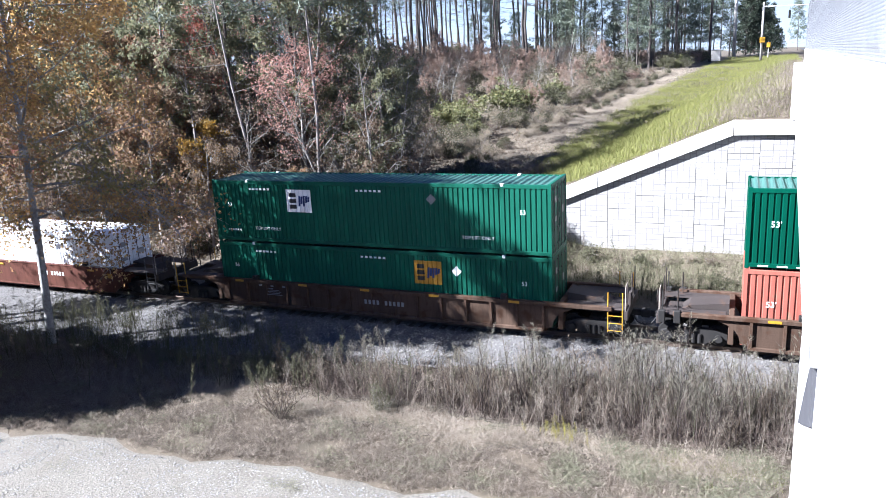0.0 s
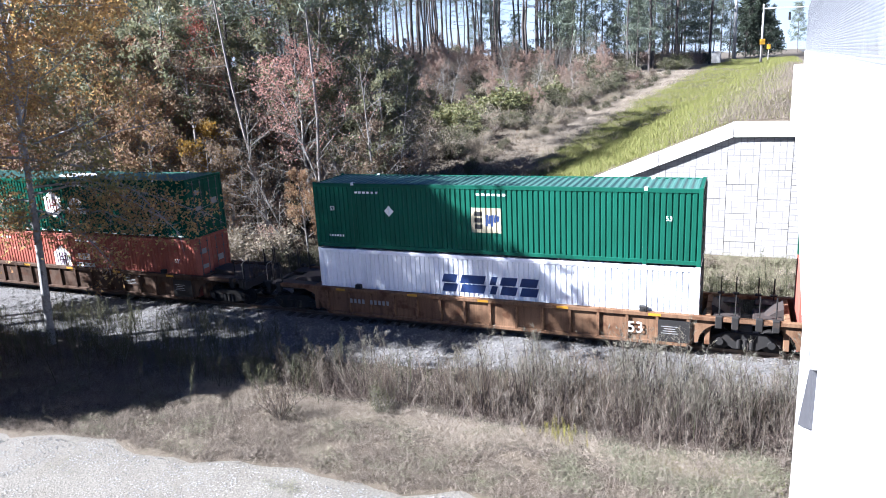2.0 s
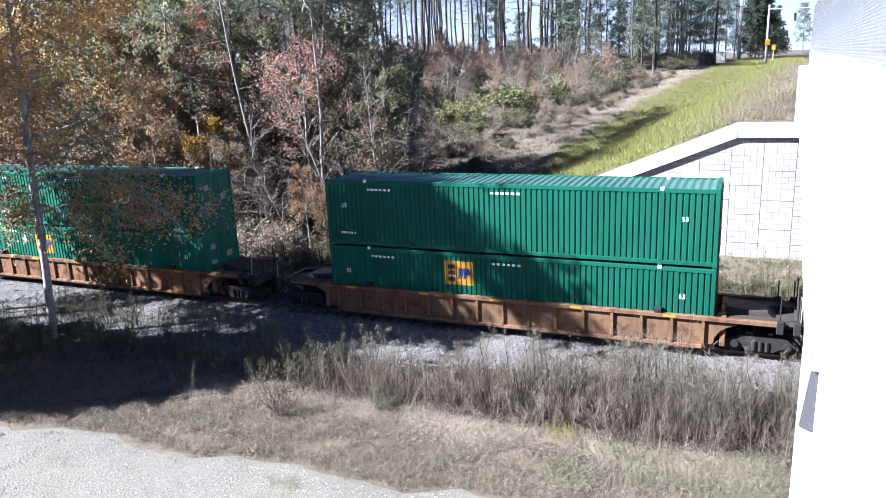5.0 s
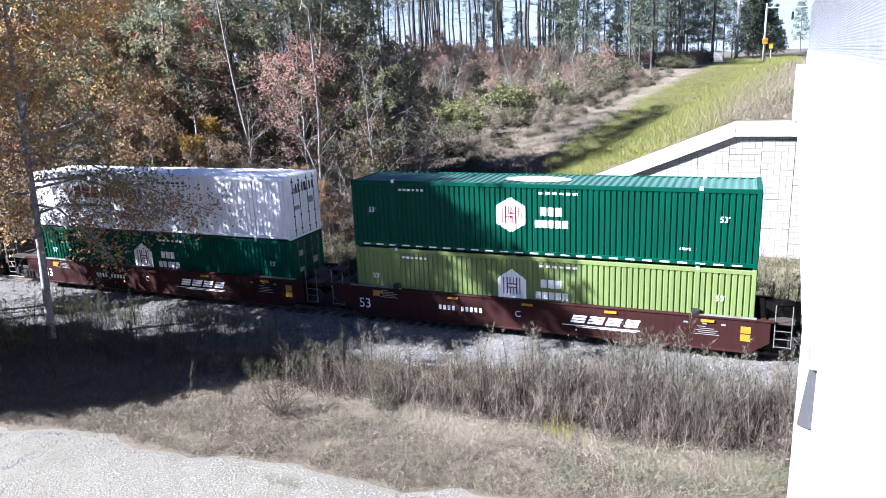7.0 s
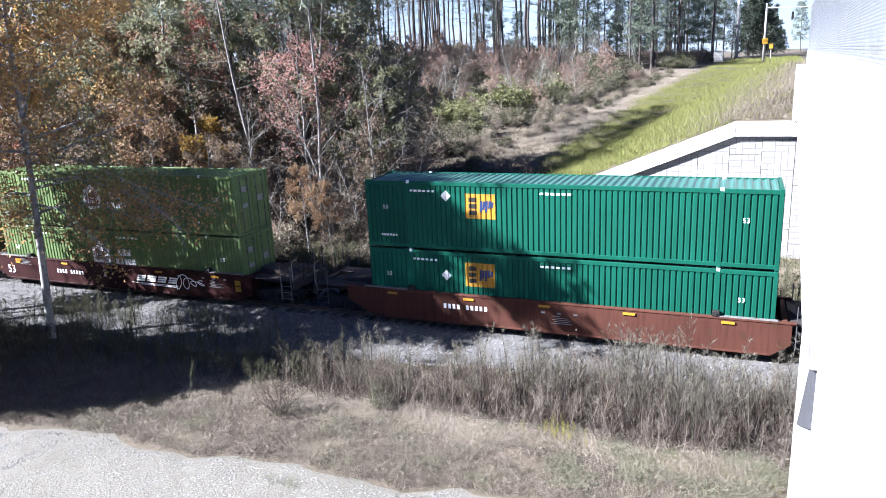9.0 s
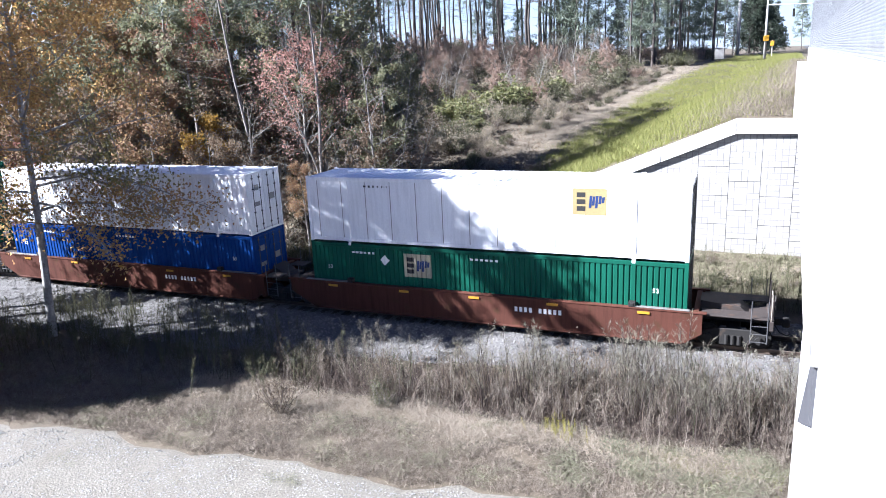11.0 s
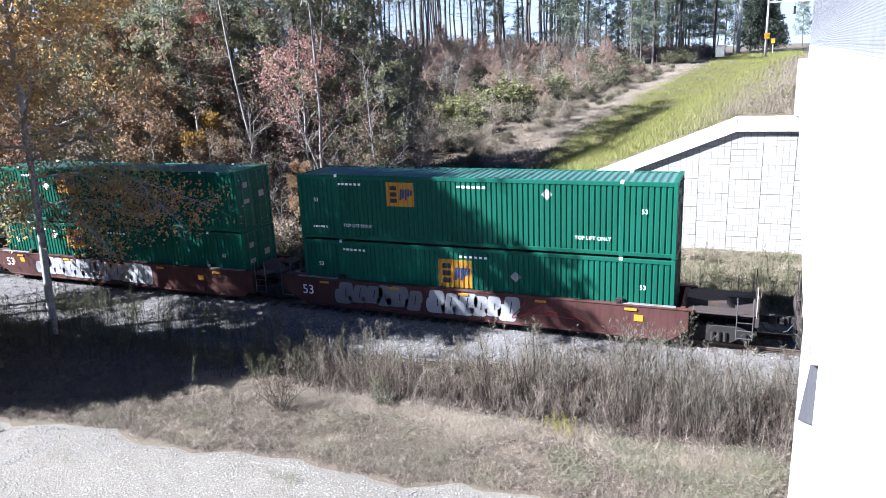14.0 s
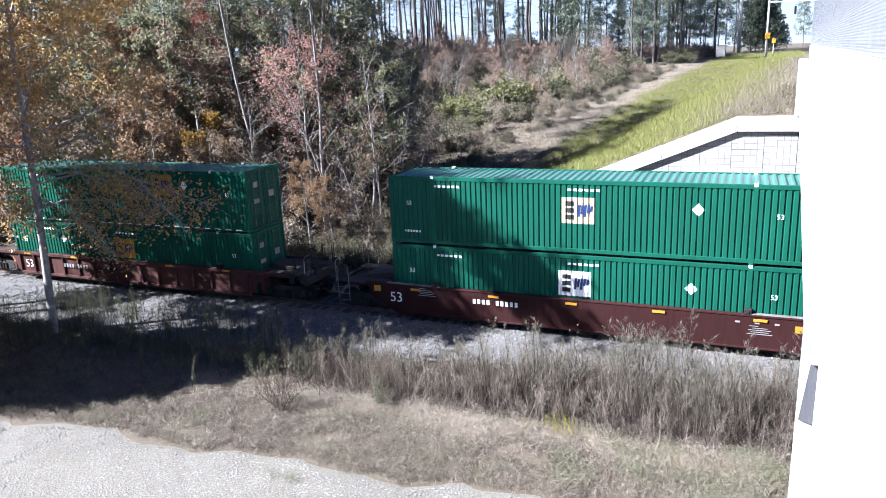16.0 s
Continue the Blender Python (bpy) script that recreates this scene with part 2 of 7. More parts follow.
dry_grass = mat("dry_grass", (0.165, 0.134, 0.104), (0.12, 0.098, 0.077), 0.85, 0.5, 5, 0, island=[(0.04, 0.031, 0.025), (0.17, 0.137, 0.104), (0.26, 0.222, 0.178), (0.085, 0.066, 0.052), (0.3, 0.262, 0.215), (0.11, 0.088, 0.068)], through_light=0.2)
green_grass = mat("green_grass", (0.153, 0.166, 0.0424), (0.122, 0.131, 0.035), 0.8, 0.35, 5, 0, island=[(0.0858, 0.104, 0.025), (0.165, 0.179, 0.0432), (0.231, 0.223, 0.0688), (0.122, 0.135, 0.0323), (0.256, 0.225, 0.103)], through_light=0.3)
far_grass = mat("olive_tan_grass", (0.17, 0.158, 0.1), (0.125, 0.12, 0.075), 0.85, 0.5, 5, 0, island=[(0.07, 0.068, 0.042), (0.15, 0.145, 0.085), (0.24, 0.222, 0.15), (0.11, 0.118, 0.06), (0.2, 0.172, 0.122)], through_light=0.25)
weed_grey = mat("dead_weeds", (0.113, 0.0872, 0.0645), (0.0809, 0.0611, 0.0452), 0.9, 0.5, 5, 0, island=[(0.0597, 0.0424, 0.0301), (0.102, 0.0779, 0.0537), (0.146, 0.113, 0.0823), (0.0809, 0.0639, 0.0364), (0.185, 0.142, 0.106)], through_light=0.2)
weed_olive = mat("olive_weeds", (0.064, 0.0665, 0.0336), (0.0476, 0.0505, 0.0275), 0.85, 0.5, 5, 0, island=[(0.0372, 0.0398, 0.0214), (0.0695, 0.072, 0.0367), (0.106, 0.101, 0.055), (0.0905, 0.0745, 0.0489)], through_light=0.25)
brush_red = mat("russet_brush", (0.239, 0.163, 0.131), (0.168, 0.122, 0.101), 0.85, 0.4, 5, 0, island=[(0.151, 0.114, 0.0924), (0.254, 0.163, 0.127), (0.335, 0.23, 0.173), (0.202, 0.174, 0.13)], through_light=0.25)
brush_tan = mat("tan_brush", (0.246, 0.207, 0.151), (0.178, 0.151, 0.111), 0.85, 0.4, 5, 0, island=[(0.135, 0.113, 0.0862), (0.234, 0.195, 0.142), (0.332, 0.286, 0.207), (0.185, 0.168, 0.111)], through_light=0.25)


# ---- ground ----
SKEW = 0.0576            # the overpass leaves square to the track by this much


def smooth_noise(x, y, scale, seed=0.0):
    """Cheap wavy noise, about -1 to 1."""
    a = np.sin(x * scale + 1.7 * np.sin(y * scale * 0.73 + seed) + seed) * np.cos(y * scale * 1.13 + 1.3 * np.sin(x * scale * 0.61 - seed))
    b = np.sin(x * scale * 2.3 + seed * 2 + 1.1 * np.sin(y * scale * 1.9)) * np.cos(y * scale * 2.7 - seed)
    return 0.65 * a + 0.35 * b


def height(x, y):
    """The land: a flat corridor for the track, a hill rising behind it and the road's embankment."""
    x, y = np.asarray(x, float), np.asarray(y, float)
    near = np.full_like(x, -0.5)
    back = np.interp(y, [31.0, 38.5, 45, 53, 62, 80, 110, 150, 400, 1200], [-0.5, 0.45, 0.3, 1.0, 2.5, 5.2, 8.4, 9.4, 8.6, 8.0])
    left = np.clip((-22 - x) / 25, 0, 1)
    back = back + left * np.interp(y, [36, 60, 110, 200], [0, 1.0, 3.0, 3.0])
    edge = 2.4 + SKEW * (y - 38.5)
    bank = np.where(x < -0.27, 7.35 + (x + 0.27) * 0.405, np.minimum(np.minimum(7.35 + (x + 0.27) * 0.5, 9.35), 7.33 + np.maximum(0, y - 39.3) * 0.36))
    bank = np.where(x > edge + 2.0, 9.35, bank)
    bank = np.where(x > edge + 12, 9.35 - (x - edge - 12) * 0.4, bank)
    bank = bank - np.interp(y, [39, 60, 90, 140, 300], [0, 0.0, 0.1, 0.2, 0.2])
    far = np.maximum(back, bank)
    z = np.where(y < 31, near, np.where(y < 39.1, back, far))
    rough = np.clip((y - 40) / 20, 0.0, 1)
    z = z + 0.04 * smooth_noise(x, y, 1.3) * (y < 31) + rough * 0.22 * smooth_noise(x, y, 0.45, 2.0)
    # the spill of earth round the end of the wall
    z = z + 2.3 * np.exp(-(((x + 11.3) / 2.0) ** 2 + ((y - 38.3) / 1.9) ** 2)) * (y < 39.1) + 0.9 * np.exp(-(((x + 12.5) / 2.2) ** 2 + ((y - 40.0) / 2.5) ** 2)) * (y >= 39.1)
    # the washed-out gully beside it
    z = z - 0.55 * np.exp(-(((x + 14.6 + (y - 42) * 0.35) / 1.5) ** 2)) * np.clip((y - 33) / 3, 0, 1) * np.clip((56 - y) / 8, 0, 1)
    return z


def steps(marks):
    out = []
    for a, b, d in marks:
        out += list(np.arange(a, b, d))
    return np.array(out + [marks[-1][1]])


gx = steps([(-900, -200, 50), (-200, -60, 5), (-60, 10, 0.6), (10, 40, 2.5), (40, 400, 30), (400, 900, 100)])
gy = steps([(-400, -20, 40), (-20, 10, 3), (10, 39.0, 0.6), (39.0, 39.2, 0.2), (39.2, 75, 0.6), (75, 130, 2), (130, 300, 8), (300, 1500, 80)])
GX, GY = np.meshgrid(gx, gy, indexing="ij")
GZ = height(GX, GY)
gi, gj = np.meshgrid(np.arange(len(gx) - 1), np.arange(len(gy) - 1), indexing="ij")
gk = gi * len(gy) + gj
ground = new("ground", mesh_np("ground", np.stack([GX, GY, GZ], -1).reshape(-1, 3), np.stack([gk, gk + len(gy), gk + len(gy) + 1, gk + 1], -1).reshape(-1, 4), soil, True))
tagged(ground, "uneven brown autumn soil rising to a wooded hill", "ground", kind="structure")


def strip(name, ys_of, lo, hi, step, zs, material, label, category):
    """A long sheet along the track: ys_of(x) gives the rows of y, zs their heights."""
    xs = np.arange(lo, hi + step, step)
    rows = np.array([ys_of(x) for x in xs])
    z = np.repeat(np.array(zs)[None], len(xs), 0) + 0.025 * smooth_noise(np.repeat(xs[:, None], rows.shape[1], 1), rows, 2.1, 5.0)
    v = np.stack([np.repeat(xs[:, None], rows.shape[1], 1), rows, z], -1).reshape(-1, 3)
    n = rows.shape[1]
    i, j = np.meshgrid(np.arange(len(xs) - 1), np.arange(n - 1), indexing="ij")
    k = i * n + j
    ob = new(name, mesh_np(name, v, np.stack([k, k + n, k + n + 1, k + 1], -1).reshape(-1, 4), material, True))
    return tagged(ob, label, category, kind="structure")


def road_edge(x):
    return 15.5 + 0.065 * (x + 13) + 0.22 * math.sin(x * 0.9) + 0.12 * math.sin(x * 2.7 + 1)


def bed_edge(x):
    return TRACK_Y - 5.0 - 1.1 * math.tanh((-14 - x) / 6) + 0.2 * math.sin(x * 1.3)


strip("gravel_road", lambda x: [10.2, 10.8, 11.5, 12.5, road_edge(x) - 0.5, road_edge(x)], -120, 60, 0.7, [-0.44, -0.42, -0.43, -0.42, -0.43, -0.53], gravel_mat, "pale grey loose gravel access road beside the dry grass", "road")
strip("ballast_bed", lambda x: [bed_edge(x), bed_edge(x) + 0.4, TRACK_Y - 3.2, TRACK_Y - 1.75, TRACK_Y - 0.8, TRACK_Y + 0.8, TRACK_Y + 1.75, TRACK_Y + 3.4, TRACK_Y + 3.8], -140, 120, 0.8,
      [-0.55, -0.42, -0.4, -0.2, -0.2, -0.2, -0.2, -0.42, -0.55], ballast_mat, "grey crushed stone ballast bed under the railway track", "ballast")

# track: two rails and the ties
track = thing("railway_track", "rusty steel rails on dark wooden ties", "railway track", kind="structure")
for side in (-0.7525, 0.7525):
    bm = bmesh.new()
    y = TRACK_Y + side
    add_box(bm, -150, 420, y - 0.036, y + 0.036, -0.045, 0.0, 0.008)
    add_box(bm, -150, 420, y - 0.009, y + 0.009, -0.15, -0.04)
    add_box(bm, -150, 420, y - 0.075, y + 0.075, -0.175, -0.148)
    part("rail", bm_mesh("rail", bm, steel_rail), track)
bm = bmesh.new()
add_box(bm, -0.115, 0.115, TRACK_Y - 1.3, TRACK_Y + 1.3, -0.33, -0.172, 0.012)
tie_mesh = bm_mesh("tie", bm, tie_wood)
for i in range(100):
    part("tie", tie_mesh, track, m=pose(-44 + 0.5 * i + random.uniform(-0.03, 0.03), 0, random.uniform(-0.012, 0.006), 0, 0, random.uniform(-0.8, 0.8)))

# loose stones
rng = np.random.default_rng(7)


def pebble():
    v = np.array([(1, 0, 0), (-1, 0, 0), (0, 1, 0), (0, -1, 0), (0, 0, 0.8), (0, 0, -0.8)], float)
    v = v + rng.normal(0, 0.18, v.shape)
    f = np.array([(0, 2, 4), (2, 1, 4), (1, 3, 4), (3, 0, 4), (2, 0, 5), (1, 2, 5), (3, 1, 5), (0, 3, 5)])
    return v, f


def scatter_stones(name, xs, ys, zs, sizes, material, label, category):
    pv, pf = pebble()
    v, f = replicate(pv, pf, np.stack([xs, ys, zs], -1), rng.uniform(0, 6.28, len(xs)), sizes, rng.normal(0, 0.35, (len(xs), 2)))
    return tagged(new(name, mesh_np(name, v, f, material)), label, category, kind="stuff")


n = 26000
sx = rng.uniform(-46, 6, n)
sy = TRACK_Y + rng.uniform(-6.2, 3.4, n)
keep = sy > np.array([bed_edge(x) for x in sx]) - rng.exponential(0.25, n)
sx, sy = sx[keep], sy[keep]
sz = np.interp(sy - TRACK_Y, [-6.2, -3.2, -1.75, 1.75, 3.4], [-0.41, -0.4, -0.2, -0.2, -0.42])
scatter_stones("ballast_stones", sx, sy, sz, rng.uniform(0.025, 0.065, len(sx)), stone_bits, "loose grey ballast stones of mixed shades", "stones")
n = 22000
sx = rng.uniform(-27, 1, n)
sy = np.array([road_edge(x) for x in sx]) - 0.42 - np.abs(rng.normal(0, 4.0, n))
scatter_stones("road_stones", sx, sy, np.full(n, -0.425), 0.014 + 0.034 * rng.uniform(0, 1, n) ** 3, pebble_bits, "loose pale gravel on the access road", "stones")
n = 900
sy = np.concatenate([43.3 + rng.normal(0, 1.0, 640), 35.6 + rng.normal(0, 0.8, 260)])
sx = np.concatenate([-14.3 - (sy[:640] - 43) * 0.3 + rng.normal(0, 0.8, 640), -12.2 + rng.normal(0, 0.35, 260)])
sz = height(sx, sy)
scatter_stones("washed_stones", sx, sy, sz, rng.uniform(0.08, 0.28, n), pebble_bits, "pale riprap stones washed out beside the retaining wall", "stones")
n = 1000
sx, sy = -12.0 + rng.normal(0, 0.95, n), np.clip(38.95 + rng.normal(0, 0.5, n), 37.6, 40.4)
sy = np.where((sx > -12.5) & (sy > 38.78), 38.75 - rng.uniform(0, 0.5, n), sy)
scatter_stones("apron_stones", sx, sy, height(sx, sy), rng.uniform(0.07, 0.22, n), concrete, "white broken concrete and stone at the wall's end", "stones")

# a glowing sheet for the bright hazy sky low in the distance, far beyond the woods
haze = bpy.data.materials.new("distant_sky")
haze.use_nodes = True
hn = haze.node_tree
tc = hn.nodes.new("ShaderNodeTexCoord")
sp = hn.nodes.new("ShaderNodeSeparateXYZ")
hr = hn.nodes.new("ShaderNodeValToRGB")
hr.color_ramp.elements[0].color, hr.color_ramp.elements[1].color = (0.84, 0.93, 1.0, 1), (0.42, 0.68, 1.0, 1)
he = hn.nodes.new("ShaderNodeEmission")
he.inputs[1].default_value = 0.21
hn.links.new(tc.outputs["Generated"], sp.inputs[0])
hn.links.new(sp.outputs[2], hr.inputs[0])
hn.links.new(hr.outputs[0], he.inputs[0])
hn.links.new(he.outputs[0], hn.nodes["Material Output"].inputs[0])
bx = np.linspace(-2400, 1500, 14)
bv = np.array([(x, 1700 - 0.00012 * (x + 400) ** 2, z) for x in bx for z in (-60.0, 420.0)])
k = np.arange(13) * 2
tagged(new("backdrop", mesh_np("backdrop", bv, np.stack([k, k + 2, k + 3, k + 1], -1), haze)), "glowing backdrop of pale hazy blue sky over the woods", "sky", kind="structure")

# ---- retaining wall of the abutment ----
WALL_Y = 39.0
WALL_X0, WALL_X1, PANEL = -12.6, 13.0, 1.5
SLOPE = 0.405


def wall_top(x):
    """Underside of the coping."""
    return 6.62 + min(0.0, (x + 0.27) * SLOPE)


def clip_top(poly, drop):
    """Cut an (x, z) outline to what lies below the wall's top."""
    out = []
    for i, p in enumerate(poly):
        q = poly[(i + 1) % len(poly)]
        dp, dq = wall_top(p[0]) - drop - p[1], wall_top(q[0]) - drop - q[1]
        if dp >= 0:
            out.append(p)
        if (dp >= 0) != (dq >= 0):
            t = dp / (dp - dq)
            out.append((p[0] + (q[0] - p[0]) * t, p[1] + (q[1] - p[1]) * t))
    return out


wall = thing("wall_abutment", "white precast retaining wall of ashlar-faced panels", "retaining wall", kind="structure")
bm = bmesh.new()
add_prism(bm, [(WALL_X0, -0.6), (WALL_X1, -0.6), (WALL_X1, 6.62), (-0.27, 6.62), (WALL_X0, wall_top(WALL_X0))], WALL_Y + 0.03, WALL_Y + 0.45)
part("wall_core", bm_mesh("wall_core", bm, wall_joint), wall)


def ashlar(x0, z0, rnd):
    """Stones of one panel as (x0, x1, z0, z1) boxes on a 5 x 5 grid."""
    g = PANEL / 5
    free = {(i, j) for i in range(5) for j in range(5)}
    out = []
    while free:
        i, j = min(free, key=lambda c: (c[1], c[0]))
        w, h = rnd.choice(((1, 1), (2, 1), (2, 1), (2, 2), (1, 2), (3, 1), (1, 1)))
        while any((i + a, j + b) not in free for a in range(w) for b in range(h)):
            w, h = (w - 1, h) if w > 1 else (w, h - 1)
        for a in range(w):
            for b in range(h):
                free.discard((i + a, j + b))
        out.append((x0 + i * g, x0 + (i + w) * g, z0 + j * g, z0 + (j + h) * g))
    return out


rnd = random.Random(5)
for c in range(int((WALL_X1 - WALL_X0) / PANEL)):
    px = WALL_X0 + 0.1 + c * PANEL
    for r in range(-1, 5):
        pz = -0.3 + r * PANEL + (PANEL / 2 if c % 2 else 0)
        if wall_top(px + PANEL) < pz + 0.1 or pz > 6.5:
            continue
        bm = bmesh.new()
        plate = clip_top([(px + 0.008, pz + 0.008), (px + PANEL - 0.008, pz + 0.008), (px + PANEL - 0.008, pz + PANEL - 0.008), (px + 0.008, pz + PANEL - 0.008)], 0.0)
        if len(plate) < 3:
            bm.free()
            continue
        add_prism(bm, plate, WALL_Y, WALL_Y + 0.028)
        for f in bm.faces:
            f.material_index = 1
        for a, b, z0, z1 in ashlar(px, pz, rnd):
            e = 0.015 + rnd.uniform(0, 0.008)
            s = clip_top([(a + e, z0 + e), (b - e, z0 + e), (b - e, z1 - e), (a + e, z1 - e)], 0.03)
            if len(s) >= 3:
                add_prism(bm, s, WALL_Y - rnd.uniform(0.003, 0.009), WALL_Y + 0.02)
        panel_mesh = bm_mesh("panel", bm, wall_stone)
        panel_mesh.materials.append(wall_joint)
        part("panel", panel_mesh, wall)

# coping, in lengths
ends = [-12.9, -9.9, -7.0, -3.85, -0.27, 2.55, 6.0, 9.5, 13.0]
for a, b in zip(ends, ends[1:]):
    bm = bmesh.new()
    g = 0.012
    lo = [(a + g, wall_top(a) + 0.0), (b - g, wall_top(b) + 0.0)]
    add_prism(bm, [lo[0], lo[1], (lo[1][0], lo[1][1] + 0.72), (lo[0][0], lo[0][1] + 0.72)], WALL_Y - 0.22, WALL_Y + 0.5)
    bmesh.ops.bevel(bm, geom=[e for e in bm.edges], offset=0.02, segments=1, affect="EDGES", profile=0.5)
    part("coping", bm_mesh("coping", bm, concrete), wall, "smooth white concrete coping")

# ---- overpass ----
bridge = thing("overpass", "white concrete road overpass with a chain-link fence", "bridge", kind="structure")
BRIDGE_SKEW = 0.0545
BR = pose(0.339, 0, 0, 0, 0, -math.degrees(math.atan(BRIDGE_SKEW)))


def bridge_part(name, bm, material, label=""):
    bmesh.ops.transform(bm, matrix=BR, verts=bm.verts)
    return part(name, bm_mesh(name, bm, material), bridge, label)


bm = bmesh.new()
add_prism(bm, [(0.0, 7.3), (0.75, 7.3), (0.75, 7.65), (0.35, 7.85), (0.35, 8.75), (0.6, 8.95), (0.6, 9.2), (0.0, 9.2)], -8.0, 38.2)
bridge_part("edge_girder", bm, concrete, "sunlit white fascia girder")
for a, b in ((-8.0, -2.6), (-2.58, 3.4), (3.42, 9.4), (9.42, 15.4), (15.42, 21.4), (21.42, 27.4), (27.42, 33.4), (33.42, 38.6)):
    bm = bmesh.new()
    add_box(bm, -0.005, 0.298, a, b, 9.204, 9.93, 0.015)
    bridge_part("parapet", bm, concrete, "sunlit white concrete parapet")
bm = bmesh.new()
add_box(bm, 0.30, 1.0, -8, 46.5, 9.204, 10.61, 0.02)
bridge_part("barrier", bm, concrete, "inner concrete barrier below the fence")
bm = bmesh.new()
add_box(bm, 0.62, 11.5, -8, 38.6, 8.96, 9.2)
bridge_part("deck", bm, asphalt)
for x in (3.2, 5.8, 8.4, 11.0):
    bm = bmesh.new()
    add_box(bm, x, x + 0.6, -8, 38.2, 7.3, 8.94)
    bridge_part("girder", bm, concrete)
bm = bmesh.new()
add_box(bm, -0.4, 12, -9.5, -7.8, -0.6, 7.28)
bridge_part("near_abutment", bm, concrete)
bm = bmesh.new()
add_box(bm, 0.2, 11.8, 38.3, 39.0, 6.63, 8.9)
bridge_part("bearing_wall", bm, concrete)
bm = bmesh.new()
add_box(bm, 2.27, 2.62, 38.66, 39.5, 7.36, 10.02, 0.02)
part("end_post", bm_mesh("end_post", bm, concrete), bridge, "white concrete end post of the parapet")
bm = bmesh.new()
add_box(bm, 0.002, 1.3, 5.0, 9.75, -0.6, 7.28, 0.02)
bridge_part("near_pier", bm, concrete, "sunlit white concrete pier flush with the girder")
# dark plate drawn as the cast shadow on the fascia, below a bracket
shadow_grey = mat("painted_shadow", (0.055, 0.056, 0.062), (0.04, 0.041, 0.046), 0.6, 1.5, 20, 0.1)
bm = bmesh.new()
for x0, x1 in ((-0.03, 0.02),):
    a = [bm.verts.new((x0, y, z)) for y, z in ((6.55, 8.07), (5.95, 8.36), (5.97, 7.79), (8.12, 6.74))]
    b = [bm.verts.new((x1, v.co.y, v.co.z)) for v in a]
    bm.faces.new(a), bm.faces.new(b[::-1])
    for i in range(4):
        bm.faces.new((a[i], b[i], b[(i + 1) % 4], a[(i + 1) % 4]))
bridge_part("drain_chute", bm, shadow_grey, "dark plate in the shape of a shadow on the fascia")
bm = bmesh.new()
add_box(bm, -0.06, 0.02, 5.9, 6.25, 8.33, 8.46, 0.01)
bridge_part("drain_bracket", bm, pole_steel, "small steel bracket")

# chain-link fence on the barrier
FX, FZ0, FZ1, FY0, FY1 = 0.36, 10.63, 12.95, 2.4, 46.0
fence = part("fence", None, bridge, "galvanised chain-link fence")
bm = bmesh.new()
add_rod(bm, (FX, 0, FZ0), (FX, 0, FZ1), 0.03, 8)
bmesh.ops.transform(bm, matrix=BR, verts=bm.verts)
post_mesh = bm_mesh("fence_post", bm, galvanised)
y = FY0
while y <= FY1:
    part("fence_post", post_mesh, fence, m=Matrix.Translation((BRIDGE_SKEW * y, y * 0.9985, 0)))
    y += 2.4
for z in (FZ0 + 0.04, (FZ0 + FZ1) / 2, FZ1 - 0.02):
    bm = bmesh.new()
    add_rod(bm, (FX, FY0, z), (FX, FY1, z), 0.021, 6)
    bmesh.ops.transform(bm, matrix=BR, verts=bm.verts)
    part("fence_rail", bm_mesh("fence_rail", bm, galvanised), fence)
wires = []
for k in np.arange(FY0 - (FZ1 - FZ0), FY1, 0.075):
    for up in (1, -1):
        a, b = max(k, FY0), min(k + FZ1 - FZ0, FY1)
        za, zb = a - k, b - k
        if up < 0:
            za, zb = (FZ1 - FZ0) - za, (FZ1 - FZ0) - zb
        wires.append(tube([(FX - 0.03, a, FZ0 + za), (FX - 0.03, b, FZ0 + zb)], [0.0026, 0.0026], 3))
wv, wf = join(wires)
wv = np.array([tuple(BR @ Vector(p)) for p in wv])
part("wire_mesh", mesh_np("wire_mesh", wv, wf, galvanised), fence)

# ---- the road beyond: shoulder, poles, signal cabinet ----
far_road = strip("road", lambda x: [0, 1, 2, 3], 0, 1, 1, [0, 0, 0, 0], asphalt, "grey asphalt road running away over the overpass", "road")
rows = np.arange(39.0, 520, 6.0)
rv = np.array([(x + SKEW * y, y, 9.42 + 0.0 * y) for y in rows for x in (2.3, 5.5, 9.0)])
k = np.array([i * 3 + j for i in range(len(rows) - 1) for j in range(2)])
far_road.data = mesh_np("road", rv, np.stack([k, k + 1, k + 4, k + 3], -1), asphalt)


def utility_pole(x, y, z, h, r, material, label, arms=0):
    ob = thing("utility_pole", label, "utility pole", pose(x, y, z), "poles along the road")
    bm = bmesh.new()
    add_rod(bm, (0, 0, -0.4), (0, 0, h), r, 10, r * 0.72)
    part("pole", bm_mesh("pole", bm, material, True), ob)
    for i in range(arms):
        bm = bmesh.new()
        add_box(bm, -1.1, 1.1, -0.06, 0.06, h - 0.6 - i, h - 0.48 - i, 0.01)
        part("crossarm", bm_mesh("crossarm", bm, pole_wood), ob)
        for dx in (-1.0, -0.45, 0.45, 1.0):
            bm = bmesh.new()
            add_rod(bm, (dx, 0, h - 0.48 - i), (dx, 0, h - 0.3 - i), 0.045, 6, 0.03)
            part("insulator", bm_mesh("insulator", bm, white_paint), ob)
    return ob


utility_pole(-1.6, 140, 9.0, 15.0, 0.34, pole_pale, "tall pale weathered utility pole at the roadside", 0)
utility_pole(-10.6, 150, 9.3, 14.0, 0.22, pole_wood, "slim brown wooden pole before the pines", 0)

